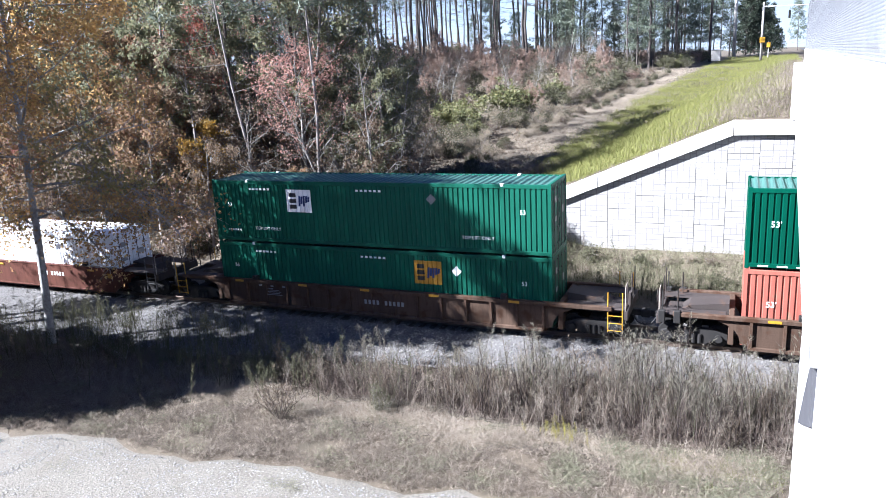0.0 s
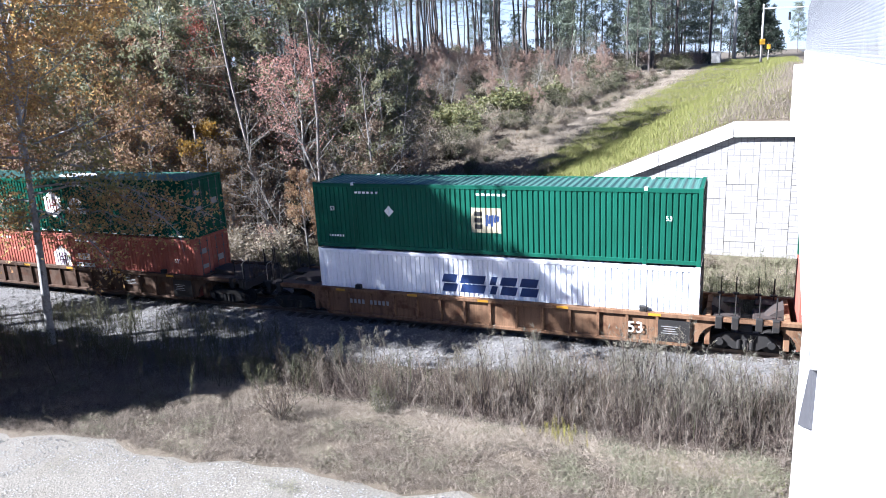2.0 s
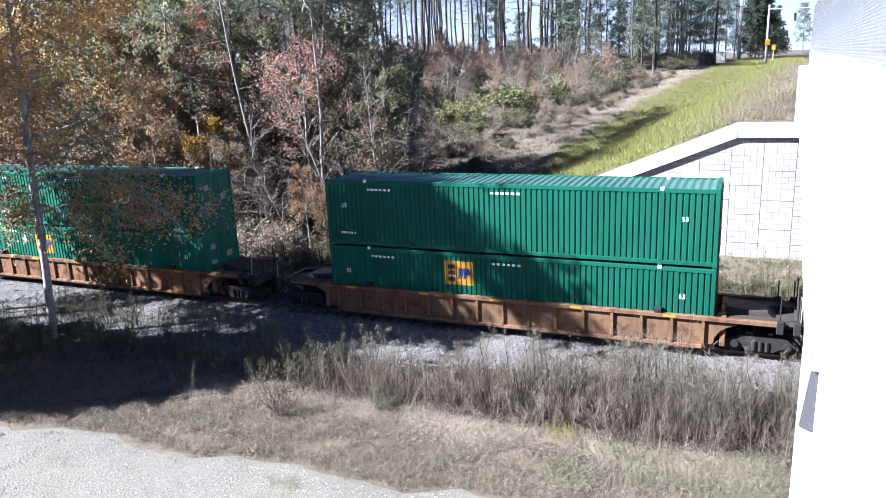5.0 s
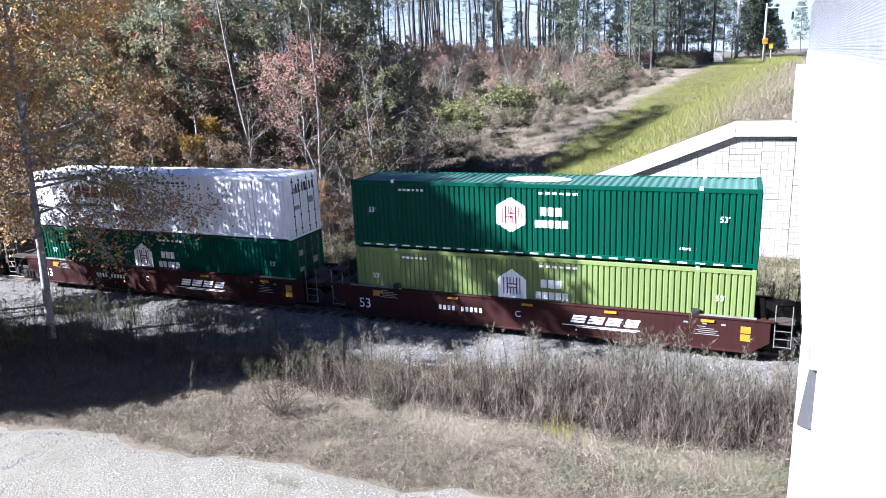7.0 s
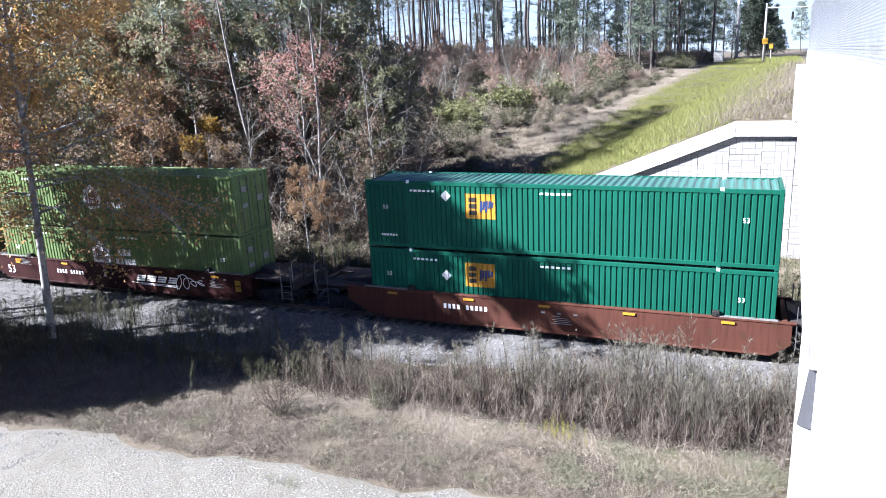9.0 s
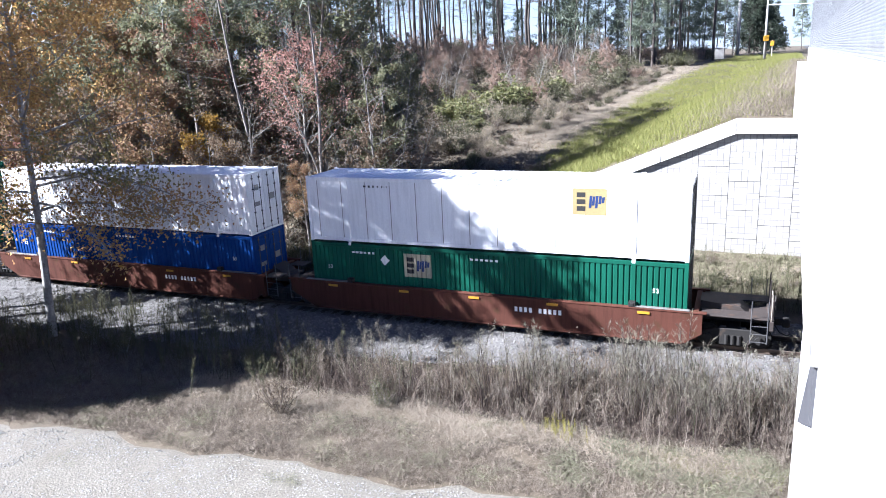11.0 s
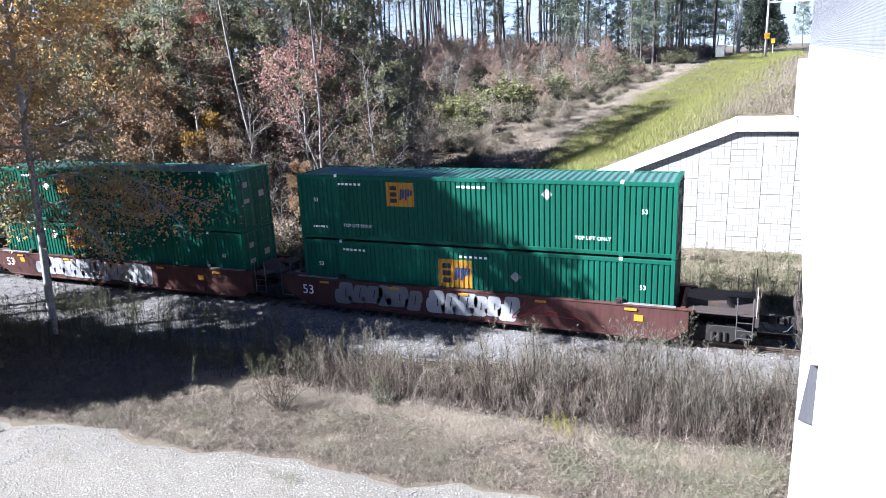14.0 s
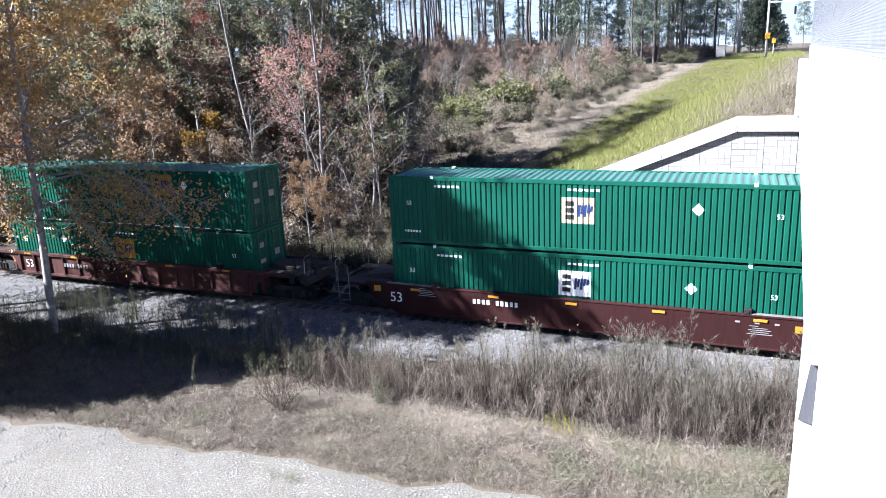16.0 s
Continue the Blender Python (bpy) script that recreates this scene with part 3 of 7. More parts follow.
signal = thing("crossing_mast", "tall pale steel signal mast with a yellow control box", "signal mast", pose(2.4, 120, 9.0))
bm = bmesh.new()
add_rod(bm, (0, 0, 0), (0, 0, 8.2), 0.19, 12, 0.13)
part("mast", bm_mesh("mast", bm, pole_pale, True), signal)
bm = bmesh.new()
add_rod(bm, (0, 0, 7.6), (8.5, -2.5, 7.2), 0.09, 8, 0.05)
part("mast_arm", bm_mesh("mast_arm", bm, pole_pale, True), signal)
bm = bmesh.new()
add_box(bm, -0.3, 0.45, -0.4, -0.18, 2.5, 3.3, 0.03)
part("control_box", bm_mesh("control_box", bm, safety_yellow), signal, "bright yellow box")
bm = bmesh.new()
add_rod(bm, (0.95, -0.2, 0), (0.95, -0.2, 2.6), 0.06, 8)
part("side_post", bm_mesh("side_post", bm, pole_pale), signal)
bm = bmesh.new()
add_box(bm, 0.7, 1.2, -0.4, -0.2, 1.8, 2.5, 0.03)
part("push_button_box", bm_mesh("push_button_box", bm, safety_yellow), signal, "yellow box")
bm = bmesh.new()
add_box(bm, 3.3, 3.6, -1.4, -1.1, 5.7, 6.8, 0.04)
part("signal_head", bm_mesh("signal_head", bm, dark_iron), signal, "dark signal head hanging on a wire")
bm = bmesh.new()
add_rod(bm, (3.45, -1.2, 6.7), (3.45, -1.1, 7.4), 0.02, 6)
part("hanger", bm_mesh("hanger", bm, dark_iron), signal)

cabinet = thing("signal_cabinet", "grey metal signal cabinet on the far verge", "cabinet", pose(-4.6, 136, 8.9))
bm = bmesh.new()
add_box(bm, -0.95, 0.95, -0.5, 0.5, 0.15, 1.9, 0.05)
part("body", bm_mesh("body", bm, pole_pale), cabinet)
bm = bmesh.new()
add_box(bm, -1.05, 1.05, -0.6, 0.6, 1.9, 2.0, 0.03)
part("roof", bm_mesh("roof", bm, pole_pale), cabinet)
bm = bmesh.new()
add_box(bm, -1.1, 1.1, -0.65, 0.65, -0.3, 0.15, 0.02)
part("plinth", bm_mesh("plinth", bm, concrete), cabinet)


# ---- train ----
CL, CH = 16.15, 2.895      # container length and height
green_steel = mat("green_steel", (0.00878, 0.0723, 0.0476), (0.00808, 0.0619, 0.0398), 0.42, 0.7, 30, 0.04, vary=0.10, streak=0.18, spec=0.08)
dark_green_steel = mat("dark_green_steel", (0.002, 0.0495, 0.0304), (0.002, 0.0421, 0.0255), 0.42, 0.7, 30, 0.04, vary=0.10, streak=0.18, spec=0.08)
faded_green_steel = mat("faded_green_steel", (0.0179, 0.11, 0.0762), (0.0134, 0.0918, 0.0627), 0.5, 0.7, 30, 0.04, streak=0.2, spec=0.08)
lime_steel = mat("lime_steel", (0.143, 0.187, 0.0679), (0.122, 0.167, 0.057), 0.45, 0.7, 30, 0.04, vary=0.06, streak=0.2, spec=0.08)
fern_steel = mat("faded_lime_steel", (0.12, 0.163, 0.065), (0.0908, 0.142, 0.0596), 0.45, 0.5, 30, 0.04, streak=0.25, spec=0.08)
coral_steel = mat("faded_red_steel", (0.262, 0.0875, 0.064), (0.222, 0.07, 0.052), 0.55, 0.7, 30, 0.04, vary=0.08, streak=0.2, wear=0.05, wear_c=(0.172, 0.103, 0.07), spec=0.08)
white_steel = mat("white_steel", (0.72, 0.73, 0.75), (0.66, 0.67, 0.69), 0.45, 0.6, 30, 0.04, streak=0.14, vary=0.05, spec=0.08)
blue_steel = mat("blue_steel", (0.0075, 0.0425, 0.18), (0.0075, 0.035, 0.15), 0.45, 0.6, 30, 0.04, streak=0.18, spec=0.08)
rust_car = mat("rusty_tan_paint", (0.166, 0.0987, 0.0576), (0.121, 0.068, 0.0406), 0.8, 0.5, 22, 0.15, wear=0.35, wear_c=(0.0761, 0.0377, 0.0208), streak=0.35, vary=0.15, spec=0.08)
dark_rust_car = mat("dark_rust_paint", (0.075, 0.05, 0.036), (0.055, 0.036, 0.026), 0.8, 0.5, 22, 0.15, wear=0.35, wear_c=(0.045, 0.024, 0.015), streak=0.35, vary=0.1, spec=0.08)
red_car = mat("rust_red_paint", (0.075, 0.03, 0.021), (0.0575, 0.023, 0.017), 0.7, 0.5, 22, 0.1, wear=0.15, wear_c=(0.05, 0.025, 0.015), streak=0.3, vary=0.1, spec=0.08)
brown_car = mat("mineral_brown_paint", (0.03, 0.011, 0.0105), (0.025, 0.0095, 0.009), 0.6, 0.5, 22, 0.06, streak=0.25, vary=0.1, spec=0.08)
plum_car = mat("weathered_plum_paint", (0.065, 0.03, 0.0275), (0.05, 0.023, 0.02), 0.7, 0.5, 22, 0.1, wear=0.2, wear_c=(0.045, 0.025, 0.0175), streak=0.3, vary=0.1, spec=0.08)
deck_steel = mat("deck_steel", (0.032, 0.025, 0.022), (0.024, 0.018, 0.016), 0.75, 0.8, 25, 0.2, wear=0.15, wear_c=(0.05, 0.03, 0.02))
pale_steel = mat("worn_top_steel", (0.21, 0.185, 0.15), (0.17, 0.145, 0.115), 0.6, 0.8, 25, 0.1)

# paler green for the roofs: sky and sun reflection put into the colour
skylit_roof = mat("skylit_green_roof", (0.0476, 0.116, 0.0985), (0.034, 0.092, 0.078), 0.5, 0.7, 30, 0.04, vary=0.1, streak=0.1)
ledge_steel = mat("worn_grey_steel", (0.135, 0.133, 0.128), (0.105, 0.1, 0.095), 0.6, 0.9, 25, 0.1, wear=0.12, wear_c=(0.08, 0.05, 0.035))
rod_steel = mat("dull_rod_steel", (0.08, 0.08, 0.0825), (0.055, 0.055, 0.0575), 0.55, 2, 30, 0.05, metal=0.3)

PITCH, DEPTH = 0.216, 0.036


def rib_y(u):
    """Depth of the pressed side sheet at u metres along: 0 on a crest."""
    t = (u / PITCH) % 1.0
    return DEPTH * min(1, max(0, (abs(t - 0.5) - 0.30) / 0.09))


def profile(a, b):
    us = [a]
    k = math.floor(a / PITCH) - 1
    while k * PITCH < b + PITCH:
        us += [u for u in (k * PITCH + PITCH * f for f in (0.11, 0.20, 0.80, 0.89)) if a < u < b]
        k += 1
    return us + [b]


MESHES = {}


def shared(key, make):
    if key not in MESHES:
        MESHES[key] = make()
    return MESHES[key]


def sheet(a, b, lo, hi, off=0.0, flat=False):
    """verts and quads of the pressed sheet between u=a and b; lo and hi give its z, as numbers or functions of u."""
    us = [a + (b - a) * i / 12 for i in range(13)] if flat else profile(a, b)
    if callable(lo):
        us = sorted(set(us) | {a + (b - a) * i / 12 for i in range(1, 12)})
    f_lo = lo if callable(lo) else (lambda u: lo)
    f_hi = hi if callable(hi) else (lambda u: hi)
    v = []
    for u in us:
        y = -NEAR + 0.02 + (0 if flat else rib_y(u)) - off
        v += [(u, y, f_lo(u)), (u, y, f_hi(u))]
    i = np.arange(len(us) - 1) * 2
    return np.array(v), np.stack([i, i + 2, i + 3, i + 1], -1)


def mirror(vf):
    v, f = vf
    v = v.copy()
    v[:, 1] *= -1
    return v, f[:, ::-1]


def decal(u, z, w, h, shape="box", off=0.006, flat=False):
    """A painted mark on the near side, lying on the pressed sheet."""
    a, b = u - w / 2, u + w / 2
    if shape == "hex":
        lo = lambda q: z - h / 2 + h * 0.25 * abs(q - u) / (w / 2)
        hi = lambda q: z + h / 2 - h * 0.25 * abs(q - u) / (w / 2)
    elif shape == "house":
        lo = lambda q: z - h / 2
        hi = lambda q: z + h / 2 - h * 0.3 * abs(q - u) / (w / 2)
    elif shape == "diamond":
        lo = lambda q: z - h / 2 * (1 - abs(q - u) / (w / 2))
        hi = lambda q: z + h / 2 * (1 - abs(q - u) / (w / 2))
    elif shape == "blob":
        r = lambda q: max(0.02, 1 - abs((q - u) / (w / 2)) ** 5) ** 0.3
        lo = lambda q: z - h / 2 * r(q)
        hi = lambda q: z + h / 2 * r(q)
    else:
        lo, hi = z - h / 2, z + h / 2
    return sheet(a, b, lo, hi, off, flat)


def slant(u, z, w, h, lean, off=0.006):
    """A leaning bar, flat."""
    y = -NEAR + 0.02 - off
    v = np.array([(u - w / 2 - lean / 2, y, z - h / 2), (u + w / 2 - lean / 2, y, z - h / 2), (u + w / 2 + lean / 2, y, z + h / 2), (u - w / 2 + lean / 2, y, z + h / 2)])
    return v, np.array([(0, 1, 2, 3)])


def scribble(u, z, w, h, seed, off):
    """A looping ribbon, like a line drawn with a spray can."""
    r = np.random.default_rng(seed)
    t = np.linspace(0, 1, 70)
    a, b = r.uniform(0, 6.28, 2)
    x = u - w / 2 + w * t + 0.16 * w * np.sin(r.uniform(17, 26) * t + a)
    zz = z + h / 2 * np.sin(r.uniform(20, 30) * t + b) * (0.6 + 0.4 * np.sin(5.3 * t + a))
    d = np.stack([np.gradient(x), np.gradient(zz)], -1)
    d /= np.linalg.norm(d, axis=1, keepdims=True) + 1e-9
    y = np.full(70, -NEAR + 0.02 - off)
    v = np.concatenate([np.stack([x - d[:, 1] * k, y, zz + d[:, 0] * k], -1) for k in (-0.022, 0.022)])
    i = np.arange(69)
    return v, np.stack([i, i + 1, i + 71, i + 70], -1)


def text_mesh(words, size, material):
    cu = bpy.data.curves.new("text", "FONT")
    cu.body, cu.size, cu.align_x, cu.align_y = words, size, "CENTER", "CENTER"
    cu.extrude = 0.002
    ob = bpy.data.objects.new("text", cu)
    scene.collection.objects.link(ob)
    me = bpy.data.meshes.new_from_object(ob.evaluated_get(bpy.context.evaluated_depsgraph_get()))
    bpy.data.objects.remove(ob)
    bpy.data.curves.remove(cu)
    me.materials.clear()
    me.materials.append(material)
    return me


def glyphs(words, size, material):
    """The painted characters of a text as meshes of their own."""
    bm = bmesh.new()
    me = text_mesh(words, size, material)
    bm.from_mesh(me)
    left, out = set(bm.faces), []
    while left:
        first = left.pop()
        got, todo = {first}, [first]
        while todo:
            for e in todo.pop().edges:
                for f in e.link_faces:
                    if f in left:
                        left.discard(f), got.add(f), todo.append(f)
        index = {v: i for i, v in enumerate({v for f in got for v in f.verts})}
        one = bpy.data.meshes.new("character")
        one.from_pydata([v.co[:] for v in index], [], [[index[v] for v in f.verts] for f in got])
        one.materials.append(material)
        out.append(one)
    bm.free()
    return out


def paint_text(name, pieces, ob, label, m):
    for one in pieces:
        part(name, one, ob, label, m=m)


TEXT53 = glyphs("53'", 0.30, white_paint)
TEXT53_PLAIN = glyphs("53", 0.25, white_paint)
TEXT53_BIG = glyphs("53", 0.62, white_paint)
TEXT_LIFT = glyphs("TOP LIFT ONLY", 0.2, white_paint)
TEXT_C, TEXT_A = glyphs("C", 0.36, white_paint), glyphs("A", 0.36, white_paint)
UPRIGHT = pose(0, 0, 0, 90, 0, 0)


def bars(u, z, w, h, n, gap=0.3):
    """A row of n short bars in the place of small lettering."""
    step = w / n
    return [decal(u - w / 2 + step * (i + 0.5), z, step * (1 - gap), h * (1.0 if (i * 7 + n) % 3 else 0.86), off=0.007) for i in range(n)]


def each(name, pieces, material, ob, label=""):
    """Every piece of a painted sign as a part of its own."""
    for v, f in pieces:
        part(name, mesh_np(name, v, f, material), ob, label)


def container(steel, label, marks, x, z, smooth=False, tape=False, roof_mark=False, posts=True):
    ob = thing("shipping_container", label, "shipping container", pose(x, TRACK_Y, z), "containers on the train")
    s = steel.name
    E = 1.98
    spans = ((0.13, CL - 0.13),) if not posts else ((0.13, E - 0.09), (E + 0.09, CL - E - 0.09), (CL - E + 0.09, CL - 0.13))
    for a, b in spans:
        for sgn in (1, -1):
            key = ("side", s, a, sgn, smooth)
            part("side_panel", shared(key, lambda: mesh_np("side_panel", *(sheet(a, b, 0.15, CH - 0.10, 0, smooth) if sgn > 0 else mirror(sheet(a, b, 0.15, CH - 0.10, 0, smooth))), steel)), ob)

    def box_mesh(name, *dims):
        def make():
            bm = bmesh.new()
            add_box(bm, *dims, bevel=0.012)
            return bm_mesh(name, bm, steel)
        return shared((name, s, dims), make)

    for sgn in (-1, 1):
        y0, y1 = sorted((sgn * NEAR, sgn * (NEAR - 0.11)))
        part("top_rail", box_mesh("top_rail", 0.12, CL - 0.12, y0, y1, CH - 0.19, CH - 0.03), ob)
        part("bottom_rail", box_mesh("bottom_rail", 0.12, CL - 0.12, y0, y1, 0.045, 0.20), ob)
        for u in (0.0, CL - 0.15):
            part("corner_post", box_mesh("corner_post", u, u + 0.15, y0 - 0.003 * (sgn < 0), y1 + 0.003 * (sgn > 0), 0.0, CH + 0.004), ob)
        for u in (E, CL - E) if posts else ():
            part("stacking_post", box_mesh("stacking_post", u - 0.085, u + 0.085, y0 - 0.004 * (sgn < 0), y1 + 0.004 * (sgn > 0), 0.0, CH + 0.003), ob)
            for zc in (0.0, CH - 0.11):
                cy = -NEAR - 0.012 if sgn < 0 else NEAR - 0.15

                def make():
                    bm = bmesh.new()
                    add_box(bm, u - 0.07, u + 0.07, cy, cy + 0.162, zc - 0.004, zc + 0.118, 0.012)
                    return bm_mesh("casting", bm, white_paint if (zc > 0 and steel not in (coral_steel, white_steel)) else steel)
                part("casting", shared(("casting", s, u, zc, sgn), make), ob)
    # roof, pressed across
    def roof():
        us = [0.1 + (CL - 0.2) * i / 224 for i in range(225)]
        v = []
        for i, u in enumerate(us):
            zz = CH - 0.085 + (0.045 if (i // 2) % 2 else 0.0)
            v += [(u, -NEAR + 0.1, zz), (u, NEAR - 0.1, zz)]
        i = np.arange(len(us) - 1) * 2
        return mesh_np("roof_panel", np.array(v), np.stack([i, i + 2, i + 3, i + 1], -1), skylit_roof if steel in (green_steel, dark_green_steel, faded_green_steel) else steel)
    part("roof_panel", shared(("roof", s), roof), ob)
    if roof_mark:
        def oval():
            v = [(7.9 + 1.35 * math.cos(a), 0.62 * math.sin(a), CH - 0.034) for a in np.linspace(0, 2 * math.pi, 24, endpoint=False)]
            bm = bmesh.new()
            bm.faces.new([bm.verts.new(p) for p in v])
            return bm_mesh("roof_emblem", bm, white_paint)
        part("roof_emblem", shared("roof_emblem", oval), ob, "white oval painted on the roof")
    # ends: a pressed front wall and a pair of doors
    def front():
        bm = bmesh.new()
        add_box(bm, 0.03, 0.07, -NEAR + 0.1, NEAR - 0.1, 0.05, CH - 0.05)
        return bm_mesh("end_wall", bm, steel)
    part("end_wall", shared(("front", s), front), ob)
    for sgn in (-1, 1):
        def door():
            bm = bmesh.new()
            y0, y1 = sorted((sgn * 0.012, sgn * (NEAR - 0.12)))
            add_box(bm, CL - 0.075, CL - 0.03, y0, y1, 0.14, CH - 0.13, 0.01)
            for k in range(4):
                zz = 0.3 + k * 0.62
                add_box(bm, CL - 0.034, CL - 0.012, y0 + 0.08, y1 - 0.08, zz, zz + 0.42, 0.008)
            return bm_mesh("door", bm, steel)
        leaf = part("door", shared(("door", s, sgn), door), ob)
        for k in (0.32, 0.85):
            def rod():
                bm = bmesh.new()
                add_rod(bm, (CL + 0.015, sgn * k, 0.1), (CL + 0.015, sgn * k, CH - 0.1), 0.018, 6)
                for zz in (0.35, 1.0, 2.1, 2.6):
                    add_box(bm, CL - 0.02, CL + 0.04, sgn * k - 0.04, sgn * k + 0.04, zz, zz + 0.07)
                return bm_mesh("lock_rod", bm, rod_steel)
            part("lock_rod", shared(("rod", sgn, k), rod), leaf, "galvanised locking rod")
        for zz, h, w in ((2.05, 0.26, 0.16), (1.3, 0.2, 0.2)) if sgn < 0 else ((1.45, 0.3, 0.2),):
            def plate():
                bm = bmesh.new()
                add_box(bm, CL - 0.012, CL - 0.006, sgn * 0.58 - w, sgn * 0.58 + w, zz, zz + h)
                return bm_mesh("door_placard", bm, grey_paint)
            part("door_placard", shared(("placard", sgn, zz), plate), leaf, "pale placard on the door")
    for zz in (0.0, CH - 0.12):
        part("end_rail", box_mesh("end_rail", CL - 0.13, CL - 0.005, -NEAR + 0.12, NEAR - 0.12, zz, zz + 0.12), ob)
    if tape:
        for i in range(25):
            part("reflective_strip", shared("tape", lambda: mesh_np("reflective_strip", *slant(0, 0.108, 0.34, 0.055, 0.0, 0.026), white_paint)), ob, "white reflective strip", m=pose(0.6 + i * 0.62, 0, 0))
    # markings
    y_text = -NEAR + 0.004
    for kind, u, v, *rest in marks:
        col = rest[0] if rest else None
        if kind == "emp":
            ground_paint = col or amber_paint
            w, h = (1.5, 1.2) if len(rest) > 1 else (1.28, 1.02)
            sign = part("emblem", mesh_np("emblem", *decal(u, v, w, h, flat=smooth), ground_paint), ob, "square emblem panel with dark and blue blocks")
            dark = [decal(u - w * 0.25, v + h * k, w * 0.26, h * 0.18, off=0.010, flat=smooth) for k in (-0.26, 0.0, 0.26)]
            each("emblem_mark", dark, black_paint, sign, "black block")
            blue = [slant(u + w * k, v + h * d, w * 0.075, h * t, w * 0.03, 0.010) for k, d, t in ((0.03, 0.0, 0.46), (0.12, 0.04, 0.34), (0.21, 0.0, 0.46), (0.31, 0.08, 0.3), (0.40, 0.08, 0.22))]
            each("emblem_mark", blue, blue_paint, sign, "blue block")
        elif kind in ("hex", "house"):
            sign = part("emblem", mesh_np("emblem", *decal(u, v, 1.2, 1.42, kind), white_paint), ob, "white hexagonal emblem")
            c = col or red_paint
            each("emblem_mark", [decal(u - 0.34, v, 0.045, 0.70, off=0.010), decal(u - 0.20, v, 0.045, 0.70, off=0.010), decal(u - 0.07, v + 0.22, 0.045, 0.26, off=0.010), decal(u + 0.07, v + 0.22, 0.045, 0.26, off=0.010), decal(u - 0.07, v - 0.22, 0.045, 0.26, off=0.010), decal(u + 0.07, v - 0.22, 0.045, 0.26, off=0.010), decal(u + 0.20, v, 0.045, 0.70, off=0.010), decal(u + 0.34, v, 0.045, 0.70, off=0.010), decal(u, v + 0.07, 0.4, 0.05, off=0.011), decal(u, v - 0.07, 0.4, 0.05, off=0.011)], c, sign, "dark block")
        elif kind == "name":
            strokes = [decal(u - 0.38 + i * 0.3, v + 0.24, 0.24, 0.34, off=0.008) for i in range(3)] + [decal(u - 0.6 + i * 0.27, v - 0.25, 0.22, 0.3, off=0.008) for i in range(5)]
            each("name_bar", strokes, white_paint, ob, "white block lettering bars")
        elif kind == "53":
            paint_text("number", TEXT53_PLAIN if rest else TEXT53, ob, "white painted figure", Matrix.Translation((u, y_text, v)) @ UPRIGHT)
        elif kind == "lift":
            paint_text("letter", TEXT_LIFT, ob, "white painted letter", Matrix.Translation((u, y_text, v)) @ UPRIGHT)
        elif kind == "dia":
            part("placard", mesh_np("placard", *decal(u, v, 0.46, 0.46, "diamond"), col or white_paint), ob, "white diamond placard")
        elif kind == "bar":
            each("lettering", bars(u, v, rest[0] if rest else 0.9, 0.095, 6, 0.35), white_paint if steel is not white_steel else black_paint, ob)
        elif kind == "swift":
            each("name_bar", [slant(u + k, v + dz, w, 0.36, 0.11, 0.01) for k, w in ((-1.75, 0.62), (-0.72, 1.05), (0.18, 0.26), (0.82, 0.66), (1.68, 0.7)) for dz in (-0.2, 0.2)], blue_paint, ob, "slanted blue block lettering bars")
        elif kind == "xpo":
            each("name_bar", [slant(u + k, v + dz, 0.44, 0.26, 0.0, 0.01) for k in (-1.7, -1.1, -0.5) for dz in (-0.15, 0.15)], red_paint, ob, "red block lettering bars")
            each("name_bar", bars(u + 1.25, v - 0.02, 2.7, 0.46, 9, 0.25), black_paint, ob, "dark block lettering bar")
        elif kind == "endmark":
            pieces = []
            for yy, w in ((-0.62, 0.1), (-0.42, 0.1), (-0.12, 0.1), (0.1, 0.2), (0.5, 0.12), (0.74, 0.12)):
                pieces.append((np.array([(CL + 0.045, yy - w / 2, v - 0.2), (CL + 0.045, yy + w / 2, v - 0.2), (CL + 0.045, yy + w / 2, v + 0.2), (CL + 0.045, yy - w / 2, v + 0.2)]), np.array([(0, 1, 2, 3)])))
            each("name_bar", pieces, black_paint, ob, "dark block lettering bars on the doors")
        elif kind == "sign":
            sign = part("name_panel", mesh_np("name_panel", *decal(u, v, 3.1, 0.82), sign_paint), ob, "long dull yellow name panel")
            each("name_bar", bars(u, v, 2.0, 0.42, 7, 0.3), black_paint, sign, "black block lettering bar")
            each("panel_border", [decal(u, v + 0.35, 2.9, 0.04, off=0.01), decal(u, v - 0.35, 2.9, 0.04, off=0.01)], black_paint, sign)
        elif kind == "seams":
            each("seam", [decal(0.55 + i * 1.18, CH / 2, 0.035, CH - 0.3, off=0.005, flat=True) for i in range(13)], grey_paint, ob, "thin vertical panel seam")
    return ob


# ---- well cars ----
def wheel_mesh():
    bm = bmesh.new()
    add_rod(bm, (0, -0.07, 0), (0, 0.07, 0), 0.42, 24)
    add_rod(bm, (0, 0.06, 0), (0, 0.09, 0), 0.45, 24)
    add_rod(bm, (0, -0.09, 0), (0, -0.06, 0), 0.13, 12)
    return bm_mesh("wheel", bm, dark_iron)


